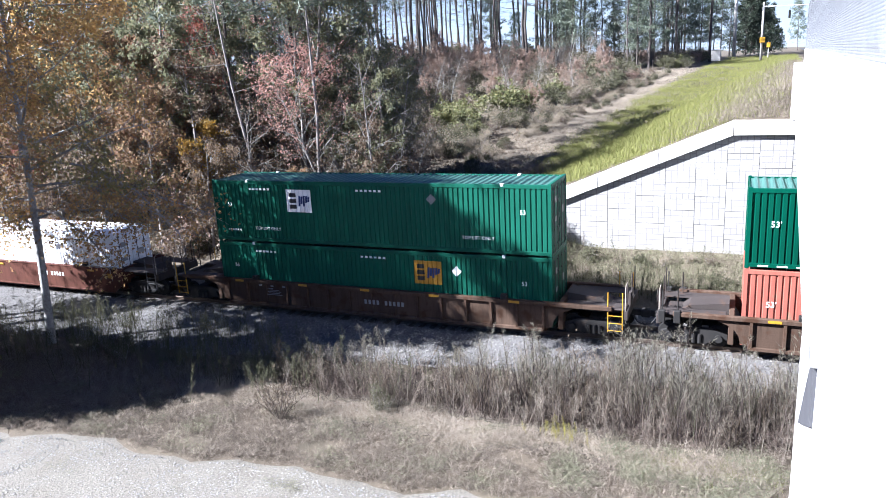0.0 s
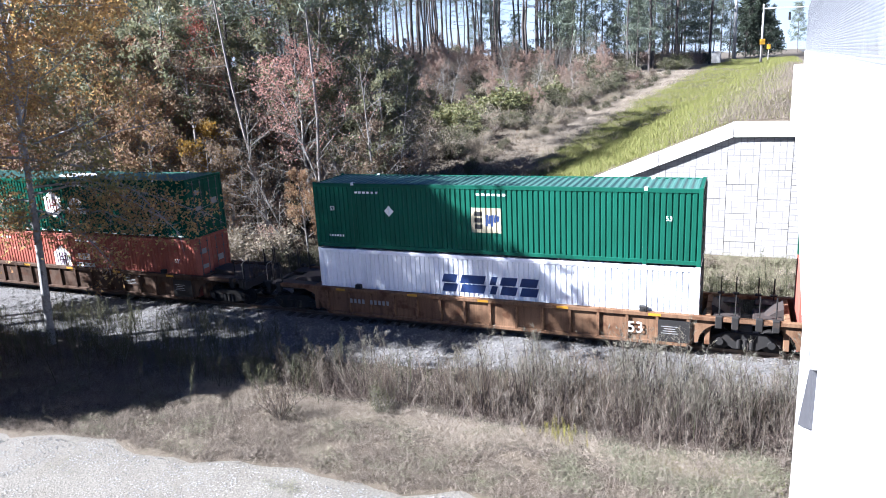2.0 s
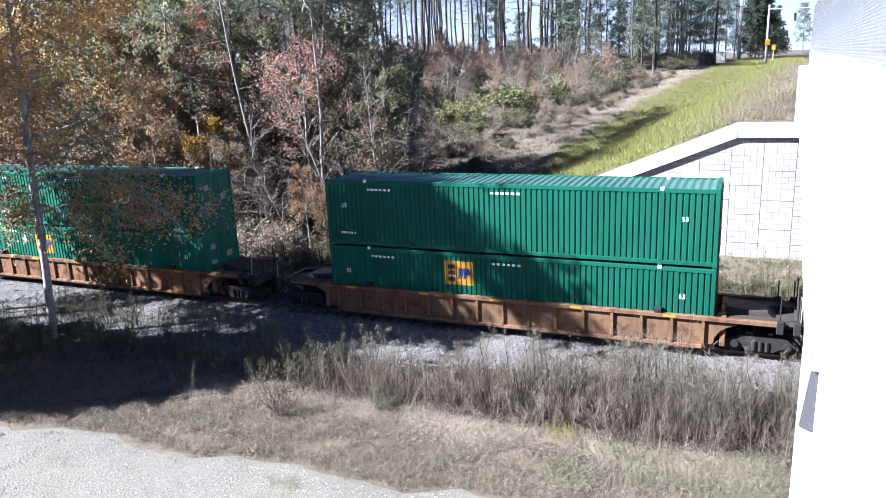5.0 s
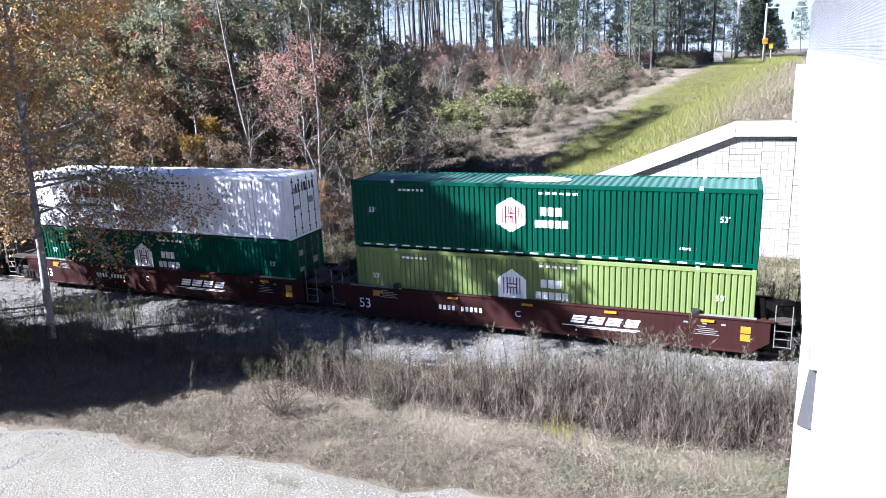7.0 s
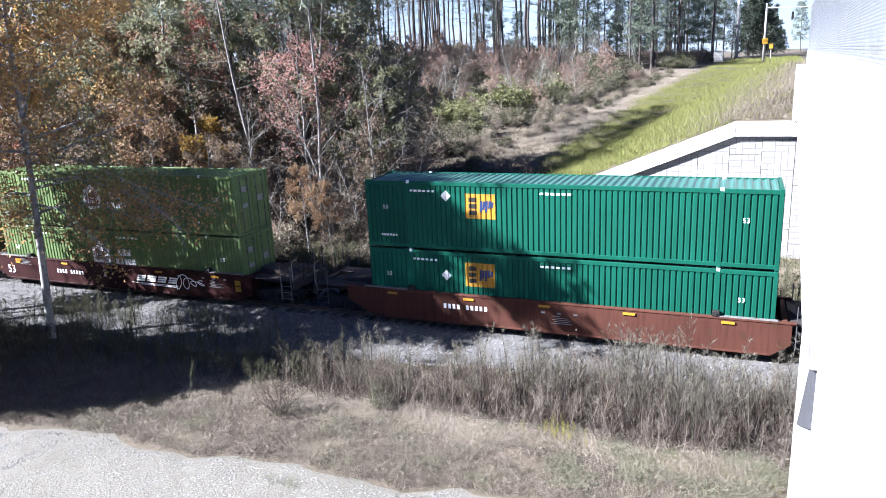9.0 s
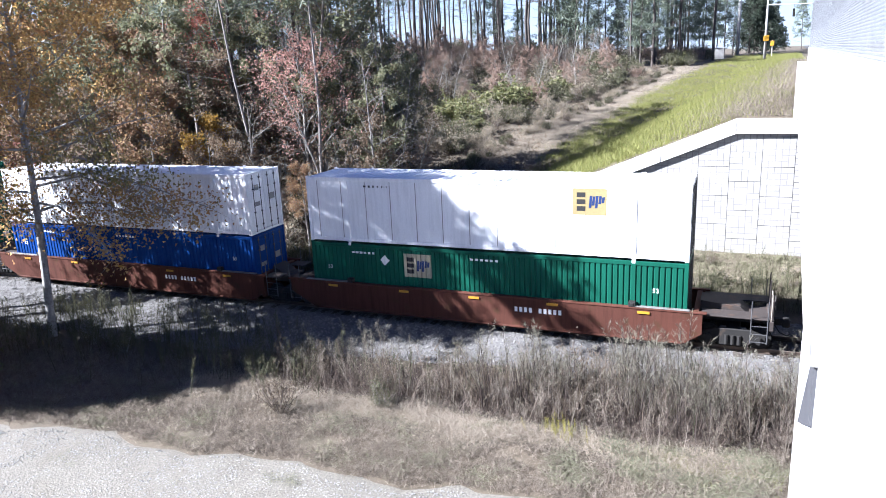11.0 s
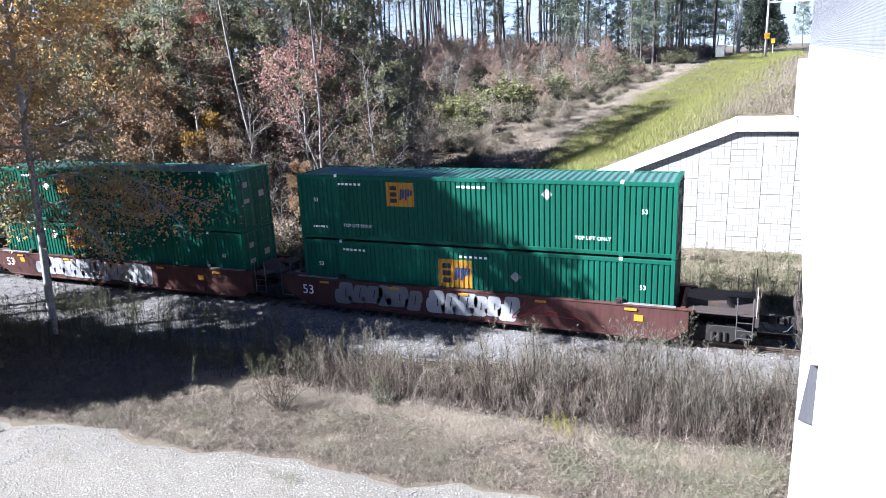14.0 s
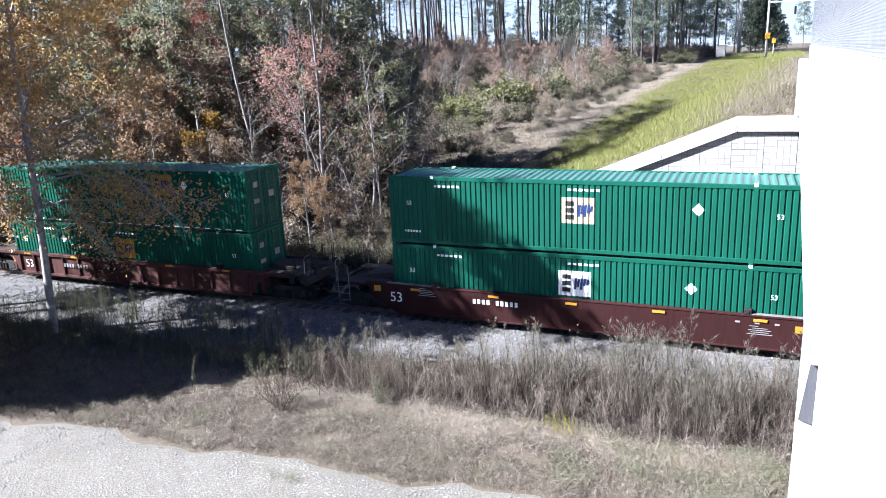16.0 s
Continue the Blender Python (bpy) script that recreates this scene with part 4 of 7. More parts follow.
def truck_parts(ob, x):
    """A two-axle truck under the car, round x."""
    def bolster():
        bm = bmesh.new()
        add_box(bm, -0.25, 0.25, -1.0, 1.0, 0.5, 0.8, 0.03)
        add_rod(bm, (0, 0, 0.78), (0, 0, 0.92), 0.2, 14)
        return bm_mesh("truck", bm, dark_iron)
    truck = part("truck", shared("bolster", bolster), ob, "dark cast-steel truck", m=pose(x, 0, 0))
    for dx in (-0.88, 0.88):
        for sgn in (-1, 1):
            part("wheel", shared("wheel", wheel_mesh), truck, m=pose(dx, sgn * 0.76, 0.42, 0, 0, 0 if sgn < 0 else 180))

        def axle():
            bm = bmesh.new()
            add_rod(bm, (0, -1.12, 0), (0, 1.12, 0), 0.08, 10)
            for sgn in (-1, 1):
                add_rod(bm, (0, sgn * 1.02, 0), (0, sgn * 1.2, 0), 0.14, 10)
            return bm_mesh("axle", bm, dark_iron)
        part("axle", shared("axle", axle), truck, m=pose(dx, 0, 0.42))

    def side_frame():
        bm = bmesh.new()
        add_prism(bm, [(-1.2, 0.36), (-0.72, 0.36), (-0.42, 0.14), (0.42, 0.14), (0.72, 0.36), (1.2, 0.36), (1.2, 0.56), (0.62, 0.78), (-0.62, 0.78), (-1.2, 0.56)], -0.07, 0.07)
        bmesh.ops.bevel(bm, geom=list(bm.edges), offset=0.02, segments=1, affect="EDGES", profile=0.5)
        return bm_mesh("side_frame", bm, dark_iron)

    def spring():
        bm = bmesh.new()
        add_rod(bm, (0, 0, 0.2), (0, 0, 0.55), 0.075, 8)
        return bm_mesh("spring", bm, dark_iron)
    for sgn in (-1, 1):
        part("side_frame", shared("side_frame", side_frame), truck, "dark cast truck side frame", m=pose(0, sgn * 1.02, 0))
        for k in (-0.22, 0, 0.22):
            part("spring", shared("spring", spring), truck, m=pose(k, sgn * 1.1, 0))


HW = 1.50                 # half the width over the side sills
TOP = 1.46


def well_car(x, paint, label, ribbed, join_l, join_r, marks=(), irons=None):
    """One platform: x is where its container begins; join_l, join_r: ends that share a truck with the next platform."""
    ob = thing("well_car", label, "rail car", pose(x, TRACK_Y, 0), "well cars of the train")
    p = paint.name
    for sgn in (-1, 1):
        y0, y1 = sorted((sgn * HW, sgn * (HW - 0.05)))
        if ribbed:
            def plate():
                bm = bmesh.new()
                arc = lambda cx, s: [(cx + s * 0.95 * math.cos(a), 0.42 + 0.78 * math.sin(a)) for a in (0.0, 0.35, 0.7, 1.05, 1.35)]
                left, right = arc(-0.95, 1), arc(CL + 0.95, -1)
                add_prism(bm, [(-0.9, 1.32)] + left[::-1] + [(0.35, 0.3), (CL - 0.35, 0.3)] + right + [(CL + 0.9, 1.32)], y0 + sgn * 0.0, y1)
                return bm_mesh("side_sill", bm, paint)
            part("side_sill", shared(("rplate", p, sgn), plate), ob, m=pose(0, -sgn * 0.09, 0))

            def chord():
                bm = bmesh.new()
                a, b = sorted((sgn * (HW + 0.03), sgn * (HW - 0.17)))
                add_box(bm, -2.35, CL + 2.35, a, b, 1.30, TOP, 0.015)
                return bm_mesh("top_chord", bm, paint)
            part("top_chord", shared(("rchord", p, sgn), chord), ob)

            def low():
                bm = bmesh.new()
                a, b = sorted((sgn * (HW + 0.0), sgn * (HW - 0.17)))
                add_box(bm, 0.35, CL - 0.35, a, b, 0.2, 0.34, 0.015)
                return bm_mesh("bottom_chord", bm, paint)
            part("bottom_chord", shared(("rlow", p, sgn), low), ob)

            def rib():
                bm = bmesh.new()
                a, b = sorted((sgn * (HW + 0.01), sgn * (HW - 0.12)))
                add_box(bm, -0.055, 0.055, a, b, 0.3, 1.31, 0.01)
                return bm_mesh("rib", bm, paint)
            for i in range(15):
                part("rib", shared(("rib", p, sgn), rib), ob, m=pose(0.35 + i * (CL - 0.7) / 14, 0, 0))
        else:
            def plate():
                bm = bmesh.new()
                add_prism(bm, [(-1.15, TOP - 0.06), (-1.15, 0.86), (0.05, 0.2), (CL - 0.05, 0.2), (CL + 0.55, 0.62), (CL + 0.55, TOP - 0.06)], y0, y1)
                return bm_mesh("side_sill", bm, paint)
            part("side_sill", shared(("splate", p, sgn), plate), ob)

            def chord():
                bm = bmesh.new()
                a, b = sorted((sgn * (HW + 0.025), sgn * (HW - 0.17)))
                add_box(bm, -1.3, CL + 0.7, a, b, TOP - 0.07, TOP, 0.012)
                return bm_mesh("top_chord", bm, paint)
            part("top_chord", shared(("schord", p, sgn), chord), ob)

            def low():
                bm = bmesh.new()
                a, b = sorted((sgn * (HW + 0.03), sgn * (HW - 0.17)))
                add_box(bm, 0.1, CL - 0.1, a, b, 0.16, 0.24, 0.012)
                return bm_mesh("bottom_chord", bm, paint)
            part("bottom_chord", shared(("slow", p, sgn), low), ob)
    # well floor beams
    def beam():
        bm = bmesh.new()
        add_box(bm, -0.16, 0.16, -1.36, 1.36, 0.2, 0.325, 0.01)
        return bm_mesh("floor_beam", bm, paint)
    for u in (0.4, 4.2, 8.07, 11.9, CL - 0.4):
        part("floor_beam", shared(("beam", p), beam), ob, m=pose(u, 0, 0))
    # ends
    for end, joined in ((-1, join_l), (1, join_r)):
        u0 = 0.0 if end < 0 else CL
        reach = 1.45 if joined else 2.95

        def bulk():
            bm = bmesh.new()
            a, b = sorted((end * 0.22, end * 0.42))
            add_box(bm, a, b, -1.32, 1.32, 0.3, 1.42, 0.02)
            return bm_mesh("bulkhead", bm, paint)
        part("bulkhead", shared(("bulk", p, end), bulk), ob, m=pose(u0, 0, 0))

        def deck():
            bm = bmesh.new()
            a, b = sorted((end * 0.42, end * reach))
            add_box(bm, a, b, -0.62, 0.62, 0.92, 1.2, 0.03)
            a, b = sorted((end * 0.42, end * (reach * 0.72)))
            add_prism(bm, [(a, 1.2), (b, 1.2), (b - 0.3 if end > 0 else b, 1.62 if end < 0 else 1.45), (a if end > 0 else a + 0.3, 1.62 if end > 0 else 1.45)], -0.5, 0.5)
            return bm_mesh("end_platform", bm, deck_steel)
        part("end_platform", shared(("deck", end, joined), deck), ob, m=pose(u0, 0, 0))
        for sgn in (-1, 1):
            def walkway():
                bm = bmesh.new()
                a, b = sorted((end * 0.5, end * (reach - 0.1)))
                c, d = sorted((sgn * 0.66, sgn * 1.42))
                add_box(bm, a, b, c, d, 1.325, 1.37, 0.01)
                return bm_mesh("walkway", bm, deck_steel)
            part("walkway", shared(("walk", end, sgn, joined), walkway), ob, "worn steel walkway", m=pose(u0, 0, 0))

            def ladder():
                bm = bmesh.new()
                a, b = end * (reach - 0.75), end * (reach - 0.2)
                yy = sgn * (HW - 0.04)
                if plain:
                    for q in (a, b):
                        add_rod(bm, (q, sgn * (HW - 0.3), 1.36), (q, sgn * (HW - 0.3), 2.25), 0.028, 6)
                        add_box(bm, q - 0.12, q + 0.12, yy - 0.1, yy + 0.1, 1.05, 1.52, 0.02)
                    return bm_mesh("grab_post", bm, dark_iron)
                for q in (a, b):
                    add_rod(bm, (q, yy, 0.45), (q, yy, 2.05), 0.022, 6)
                for zz in (0.5, 0.8, 1.1):
                    add_rod(bm, (a, yy, zz), (b, yy, zz), 0.016, 6)
                return bm_mesh("ladder", bm, irons or (ledge_steel if paint is brown_car else rod_steel))
            plain = ribbed and irons is None
            part("grab_post" if plain else "ladder", shared(("ladder", end, sgn, joined, irons is None, plain, p), ladder), ob, "dark upright grab posts" if plain else "upright grab irons with steps", m=pose(u0, 0, 0))
        if not joined:
            truck_parts(ob, u0 + end * 1.62)

            def coupler():
                bm = bmesh.new()
                a, b = sorted((end * 2.4, end * 3.5))
                add_box(bm, a, b, -0.11, 0.11, 0.72, 0.98, 0.03)
                a, b = sorted((end * 3.28, end * 3.56))
                add_box(bm, a, b, -0.2, 0.16, 0.68, 1.0, 0.05)
                return bm_mesh("coupler", bm, dark_iron)
            part("coupler", shared(("coupler", end), coupler), ob, "dark steel knuckle coupler", m=pose(u0, 0, 0))

            def sill_end():
                bm = bmesh.new()
                a, b = sorted((end * 2.75, end * 2.95))
                add_box(bm, a, b, -1.45, 1.45, 0.95, 1.32, 0.02)
                add_rod(bm, (end * 2.85, -0.9, 1.3), (end * 2.85, -0.9, 2.35), 0.025, 6)
                add_rod(bm, (end * 2.85, 0.4, 1.3), (end * 2.85, 0.4, 2.3), 0.025, 6)
                add_rod(bm, (end * 2.85, 1.2, 1.3), (end * 2.85, 1.2, 2.4), 0.025, 6)
                return bm_mesh("end_sill", bm, deck_steel)
            part("end_sill", shared(("endsill", end), sill_end), ob, m=pose(u0, 0, 0))

            def brake_wheel():
                bm = bmesh.new()
                ring = [(end * 2.99, -0.55 + 0.27 * math.cos(a), 1.75 + 0.27 * math.sin(a)) for a in np.linspace(0, 2 * math.pi, 17)]
                for p0, p1 in zip(ring, ring[1:]):
                    add_rod(bm, p0, p1, 0.016, 5)
                for a in (0, 1.26, 2.51, 3.77, 5.03):
                    add_rod(bm, (end * 2.97, -0.55, 1.75), (end * 2.99, -0.55 + 0.27 * math.cos(a), 1.75 + 0.27 * math.sin(a)), 0.011, 5)
                add_box(bm, *sorted((end * 2.86, end * 2.96)), -0.7, -0.4, 1.3, 1.85, 0.02)
                return bm_mesh("brake_wheel", bm, deck_steel)
            part("brake_wheel", shared(("brake", end), brake_wheel), ob, "hand brake wheel on its housing", m=pose(u0, 0, 0))

            def handrail():
                v, f = tube([(end * 2.85, -1.42, 1.3), (end * 2.85, -1.42, 2.2), (end * 2.85, -1.3, 2.3), (end * 2.85, -0.95, 2.32)], [0.02] * 4, 6)
                return mesh_np("handrail", v, f, pale_steel, True)
            part("handrail", shared(("handrail", end), handrail), ob, "bent steel handrail", m=pose(u0, 0, 0))

            def hose():
                v, f = tube([(end * 3.0, -0.5, 0.9), (end * 3.2, -0.5, 0.6), (end * 3.45, -0.45, 0.48), (end * 3.56, -0.4, 0.55)], [0.025] * 4, 6)
                return mesh_np("air_hose", v, f, black_paint, True)
            part("air_hose", shared(("hose", end), hose), ob, "black rubber air hose", m=pose(u0, 0, 0))
        elif end > 0:
            truck_parts(ob, CL + 1.625)
    # yellow reflectors along the sill
    def reflector():
        bm = bmesh.new()
        add_box(bm, -0.23, 0.23, -HW - 0.045, -HW - 0.03, -0.05, 0.05)
        return bm_mesh("reflector", bm, amber_paint)
    for u in (1.1, 4.6, 7.8, 11.1, 14.6):
        part("reflector", shared("reflector", reflector), ob, "small amber reflector strip", m=pose(u, 0.004 if ribbed else 0, 1.385 if ribbed else 1.28))
    def shoe():
        bm = bmesh.new()
        add_box(bm, -0.13, 0.13, -HW - 0.03, -NEAR - 0.015, TOP + 0.005, TOP + 0.20, 0.015)
        add_box(bm, -0.05, 0.05, -HW - 0.05, -HW - 0.03, TOP + 0.05, TOP + 0.15, 0.008)
        return bm_mesh("stacking_shoe", bm, dark_iron)
    for u in (1.98, CL - 1.98):
        part("stacking_shoe", shared("shoe", shoe), ob, "dark steel stacking shoe", m=pose(u, 0, 0))
    # pale worn ledges where the container's ends drop into the well
    if not ribbed:
        def ledge():
            bm = bmesh.new()
            add_box(bm, -1.0, 1.0, -HW + 0.19, -NEAR - 0.01, TOP - 0.04, TOP + 0.02, 0.008)
            add_box(bm, -1.05, 1.05, -HW - 0.02, -HW + 0.17, TOP + 0.002, TOP + 0.035, 0.012)
            return bm_mesh("ledge", bm, ledge_steel)
        for u in (0.75, CL - 0.95):
            part("ledge", shared("ledge", ledge), ob, "pale grey worn steel ledge", m=pose(u, 0, 0))
    off = HW - NEAR + 0.02 + 0.012
    for kind, u, v, *rest in marks:
        col = rest[0] if rest else white_paint
        if kind == "53":
            paint_text("number", TEXT53_BIG, ob, "white painted figure", Matrix.Translation((u, -HW - 0.006, v)) @ UPRIGHT)
        elif kind == "bar":
            each("lettering", [slant(u + (i - 4) * 0.2 + (0.2 if i > 3 else 0), v, 0.12, 0.2, 0, off) for i in range(9)], col, ob, "white stencilled mark")
        elif kind == "panel":
            part("stencil_panel", mesh_np("stencil_panel", *slant(u, v, 1.15, 0.86, 0, off), dark_iron), ob, "black stencil panel")
            each("lettering", [slant(u - 0.15, v - 0.1 + 0.09 * k, 0.6 - 0.1 * (k % 3), 0.03, 0, off + 0.004) for k in range(4)], grey_paint, ob)
        elif kind == "letter":
            paint_text("letter", TEXT_A if rest else TEXT_C, ob, "white painted letter", Matrix.Translation((u, -HW - 0.006, v)) @ UPRIGHT)
        elif kind == "fine":
            each("lettering", [slant(u - (0.2 if k > 3 else 0), v + k * 0.075, (0.85, 0.6, 0.75, 0.5, 0.3)[k], 0.026, 0, off) for k in range(5)], grey_paint, ob)
            each("lettering", [slant(u + q, v + 0.42, 0.16, 0.07, 0, off) for q in (-0.75, -0.1, 0.55)], grey_paint, ob)
        elif kind == "box":
            part("amber_plate", mesh_np("amber_plate", *slant(u, v, 0.34, 0.26, 0, off), amber_paint), ob, "amber warning plate")
        elif kind == "logo":
            each("emblem_bar", [slant(u - 1.1 + i * 0.68 + 0.05 * dz, v + 0.115 * dz, w, 0.085, 0.035, off) for i, w in enumerate((0.54, 0.58, 0.54, 0.5)) for dz in (-1, 0, 1)] + [slant(u - 0.25, v - 0.27, 3.0, 0.035, 0, off), slant(u - 0.05, v - 0.33, 2.3, 0.03, 0, off)], white_paint, ob, "white slanted emblem bar")
        elif kind == "tag":
            part("graffiti", mesh_np("graffiti", *scribble(u, v, rest[1], rest[2], rest[3], off), col), ob, "thin looping line of spray paint")
        elif kind == "blob":
            w, h = rest[1], rest[2]
            tw = 0.5 + 0.5 * math.sin(u * 7.3)
            low, high = (u - w * 0.12, v - h * 0.17), (u + w * (0.24 * tw - 0.05), v + h * 0.17)
            for k, ((cu, cv), ww, hh) in enumerate(((low, w * 1.05, h * 0.66), (high, w * 0.86, h * 0.62))):
                part("graffiti", mesh_np("graffiti", *decal(cu, cv, ww + 0.06, hh + 0.055, "blob", off - 0.008, True), black_paint), ob, "dark outline of spray paint")
                part("graffiti", mesh_np("graffiti", *decal(cu, cv, ww, hh, "blob", off - 0.003 + 0.002 * k, True), col), ob, "spray-painted rounded shape")
            part("graffiti", mesh_np("graffiti", *slant(u + w * 0.1 * tw, v - h * 0.05 + h * 0.12 * tw, 0.045, h * (0.3 + 0.2 * tw), 0.1 * tw, off + 0.004), black_paint), ob, "dark spray stroke")
    return ob


W53, BAR = ("53", 15.0, 1.75), ("bar", 2.6, 2.48, 1.2)
EMPTY_MARKS = [("53", 15.0, 1.75, 1), ("53", 0.9, 1.75, 1), BAR, ("bar", 8.2, 2.5, 1.3), ("bar", 1.0, 0.55, 0.8)]
HUB = lambda kind, ink, v=1.5: [(kind, 7.1, v, ink), ("name", 8.8, v - 0.06), W53, ("53", 0.95, 1.6), ("bar", 2.8, 2.5, 1.2), ("bar", 9.0, 2.52, 1.6), ("bar", 13.7, 0.62, 0.4)]
purple_ink = mat("plum_marking", (0.08, 0.015, 0.06), (0.065, 0.015, 0.05), 0.55)
GREEN = "dark green corrugated steel container with %s"
BLOCKS = "a square block emblem"
car_end_marks = [("box", 15.9, 1.05), ("fine", 14.6, 0.75), ("fine", 1.6, 1.05)]


def spray(u0, u1, v, col, seed, h=0.8):
    r = random.Random(seed)
    out, u = [], u0
    while u < u1:
        w = r.uniform(0.65, 1.05)
        out.append(("blob", u + w / 2, v + r.uniform(-0.06, 0.06), col, w, h * r.uniform(0.8, 1.05)))
        u += w * r.uniform(0.74, 0.9)
    return out


# where each container begins along the track at 7 s
START = {0: -189.6, 1: -166.52, 2: -143.43, 3: -120.2, 4: -100.75, 5: -81.4, 6: -58.1, 8: -34.82, 9: -15.35, 10: 3.85, 11: 26.9, 12: 46.27,
         13: 65.66, 14: 89.33, 15: 108.64, 16: 128.2, 17: 151.5, 18: 175.0}
BOTTOM, UPPER = 0.335, 0.335 + CH + 0.03
RIB = "rusty tan well car with ribbed side sills"
loads = []                 # (thing, START key, z)


def stack(k, car, low, high=None):
    paint, label, ribbed, jl, jr, marks = car
    loads.append((well_car(START[k], paint, label, ribbed, jl, jr, marks, safety_yellow if k == 1 else None), k, 0.0))
    for spec, z in ((low, BOTTOM), (high, UPPER)):
        if spec:
            steel, label, marks, *opts = spec
            loads.append((container(steel, label, marks, START[k], z, **(opts[0] if opts else {})), k, z))


stack(0, (red_car, "rust-red smooth-sided well car carrying one low container", False, False, False, [("bar", 11.5, 0.95), ("box", 15.9, 1.05)]),
      (white_steel, "dull white corrugated container riding alone in its well", [("bar", 14.0, 2.5, 1.0)]))
stack(1, (dark_rust_car, "dark rusty brown well car with ribbed side sills", True, False, False, [("fine", 3, 0.8), ("bar", 8.6, 0.85, grey_paint)]),
      (green_steel, GREEN % "an amber block emblem low down", [("emp", 10.77, 1.97), ("dia", 12.08, 2.1)] + EMPTY_MARKS),
      (green_steel, GREEN % "a white block emblem", [("emp", 4.69, 1.98, white_paint), ("dia", 11.1, 2.2, grey_paint), ("lift", 13.1, 0.65), ("lift", 2.9, 0.65)] + EMPTY_MARKS))
stack(2, (dark_rust_car, "dark rusty brown well car with ribbed side sills", True, False, False, [("fine", 12, 0.8), ("panel", 15.3, 0.78)]),
      (coral_steel, "faded red corrugated container with a white emblem", HUB("house", purple_ink, 1.48)),
      (dark_green_steel, "dark green container with a white hexagon emblem", HUB("hex", red_paint), dict(tape=True, roof_mark=True)))
stack(3, (rust_car, RIB, True, False, True, [("53", 13.9, 0.8), ("panel", 15.3, 0.78), ("bar", 2.4, 0.9, grey_paint)]),
      (white_steel, "white corrugated container with slanted blue lettering bars", [("swift", 8.03, 1.66)]),
      (green_steel, GREEN % "a cream block emblem", [("emp", 7.97, 1.45, cream_paint), ("dia", 3.64, 1.7)] + EMPTY_MARKS))
stack(4, (rust_car, RIB, True, True, True, [("fine", 6, 0.8), ("53", 14.0, 0.8), ("panel", 15.3, 0.78), ("bar", 9.7, 0.85, grey_paint)]),
      (coral_steel, "bright faded red corrugated container with a white emblem", HUB("house", purple_ink, 1.45)),
      (dark_green_steel, "dark green container with a white hexagon emblem", HUB("hex", red_paint), dict(tape=True, roof_mark=True)))
stack(5, (rust_car, RIB, True, True, False, [("panel", 0.6, 0.78)]),
      (faded_green_steel, "chalky faded green corrugated container with an amber block emblem", [("emp", 5.23, 1.86), ("dia", 3.76, 2.1)] + EMPTY_MARKS),
      (faded_green_steel, "chalky faded green corrugated container with a worn white emblem", [("emp", 11.33, 1.89, white_paint), ("dia", 4.99, 2.0, grey_paint), ("lift", 3.0, 0.65), ("lift", 13.2, 0.6)] + EMPTY_MARKS))
stack(6, (rust_car, RIB, True, False, False, []),
      (green_steel, GREEN % "an amber block emblem", [("emp", 6.14, 2.0)] + EMPTY_MARKS),
      (green_steel, GREEN % "small white marks", EMPTY_MARKS))
bnsf = [("letter", 7.4, 0.84), ("box", 15.9, 0.75), ("logo", 10.98, 0.88), ("53", 0.4, 0.68), ("bar", 4.8, 0.84), ("box", 1.0, 1.2)] + car_end_marks
BROWN = "clean mineral-brown smooth-sided well car with white markings"
stack(8, (brown_car, BROWN, False, False, True, bnsf),
      (dark_green_steel, "dark green container with a white house-shaped emblem", HUB("house", purple_ink, 1.6)),
      (white_steel, "white corrugated container with red and black bars", [("endmark", 0, 2.3), ("xpo", 5.0, 1.92), ("bar", 2.5, 0.6, 0.4), ("bar", 9.5, 2.5, 1.8)]))
stack(9, (brown_car, BROWN, False, True, True, bnsf),
      (lime_steel, "bright lime green container with a white emblem", HUB("house", purple_ink, 1.62)),
      (dark_green_steel, "green container with a white hexagon emblem", HUB("hex", red_paint, 1.62), dict(tape=True, roof_mark=True)))
stack(10, (brown_car, BROWN, False, True, False, [("letter", 7.4, 0.84, 1)] + bnsf[1:] + [("tag", 13.0, 0.85, white_paint, 1.8, 0.8, 3)]),
      (fern_steel, "faded lime green container with a white emblem", HUB("house", purple_ink, 1.55)),
      (fern_steel, "faded lime green container with a white hexagon emblem", HUB("hex", red_paint, 1.6)))
RUST = "rust-red smooth-sided well car with white stencilled marks"
stack(11, (red_car, RUST, False, False, True, [("bar", 4.33, 0.91), ("fine", 8.5, 0.6)]),
      (green_steel, GREEN % BLOCKS, [("emp", 5.05, 1.95), ("dia", 3.56, 1.85)] + EMPTY_MARKS),
      (green_steel, GREEN % BLOCKS, [("emp", 5.14, 1.91), ("dia", 3.66, 2.3)] + EMPTY_MARKS))
stack(12, (red_car, RUST, False, True, True, [("bar", 11.6, 0.95)]),
      (blue_steel, "blue corrugated container with white marks", EMPTY_MARKS),
      (white_steel, "white container with fine ribs", [("bar", 1.5, 0.6, 0.4)]))
stack(13, (red_car, RUST, False, True, False, [("bar", 10.4, 0.95)]),
      (green_steel, GREEN % BLOCKS, [("emp", 5.19, 2.05, cream_paint), ("dia", 3.65, 2.2)] + EMPTY_MARKS),
      (white_steel, "smooth white container with thin panel seams", [("seams", 0, 0), ("emp", 12.49, 2.15, sign_paint), ("bar", 3.4, 2.5, 1.2)], dict(smooth=True)))
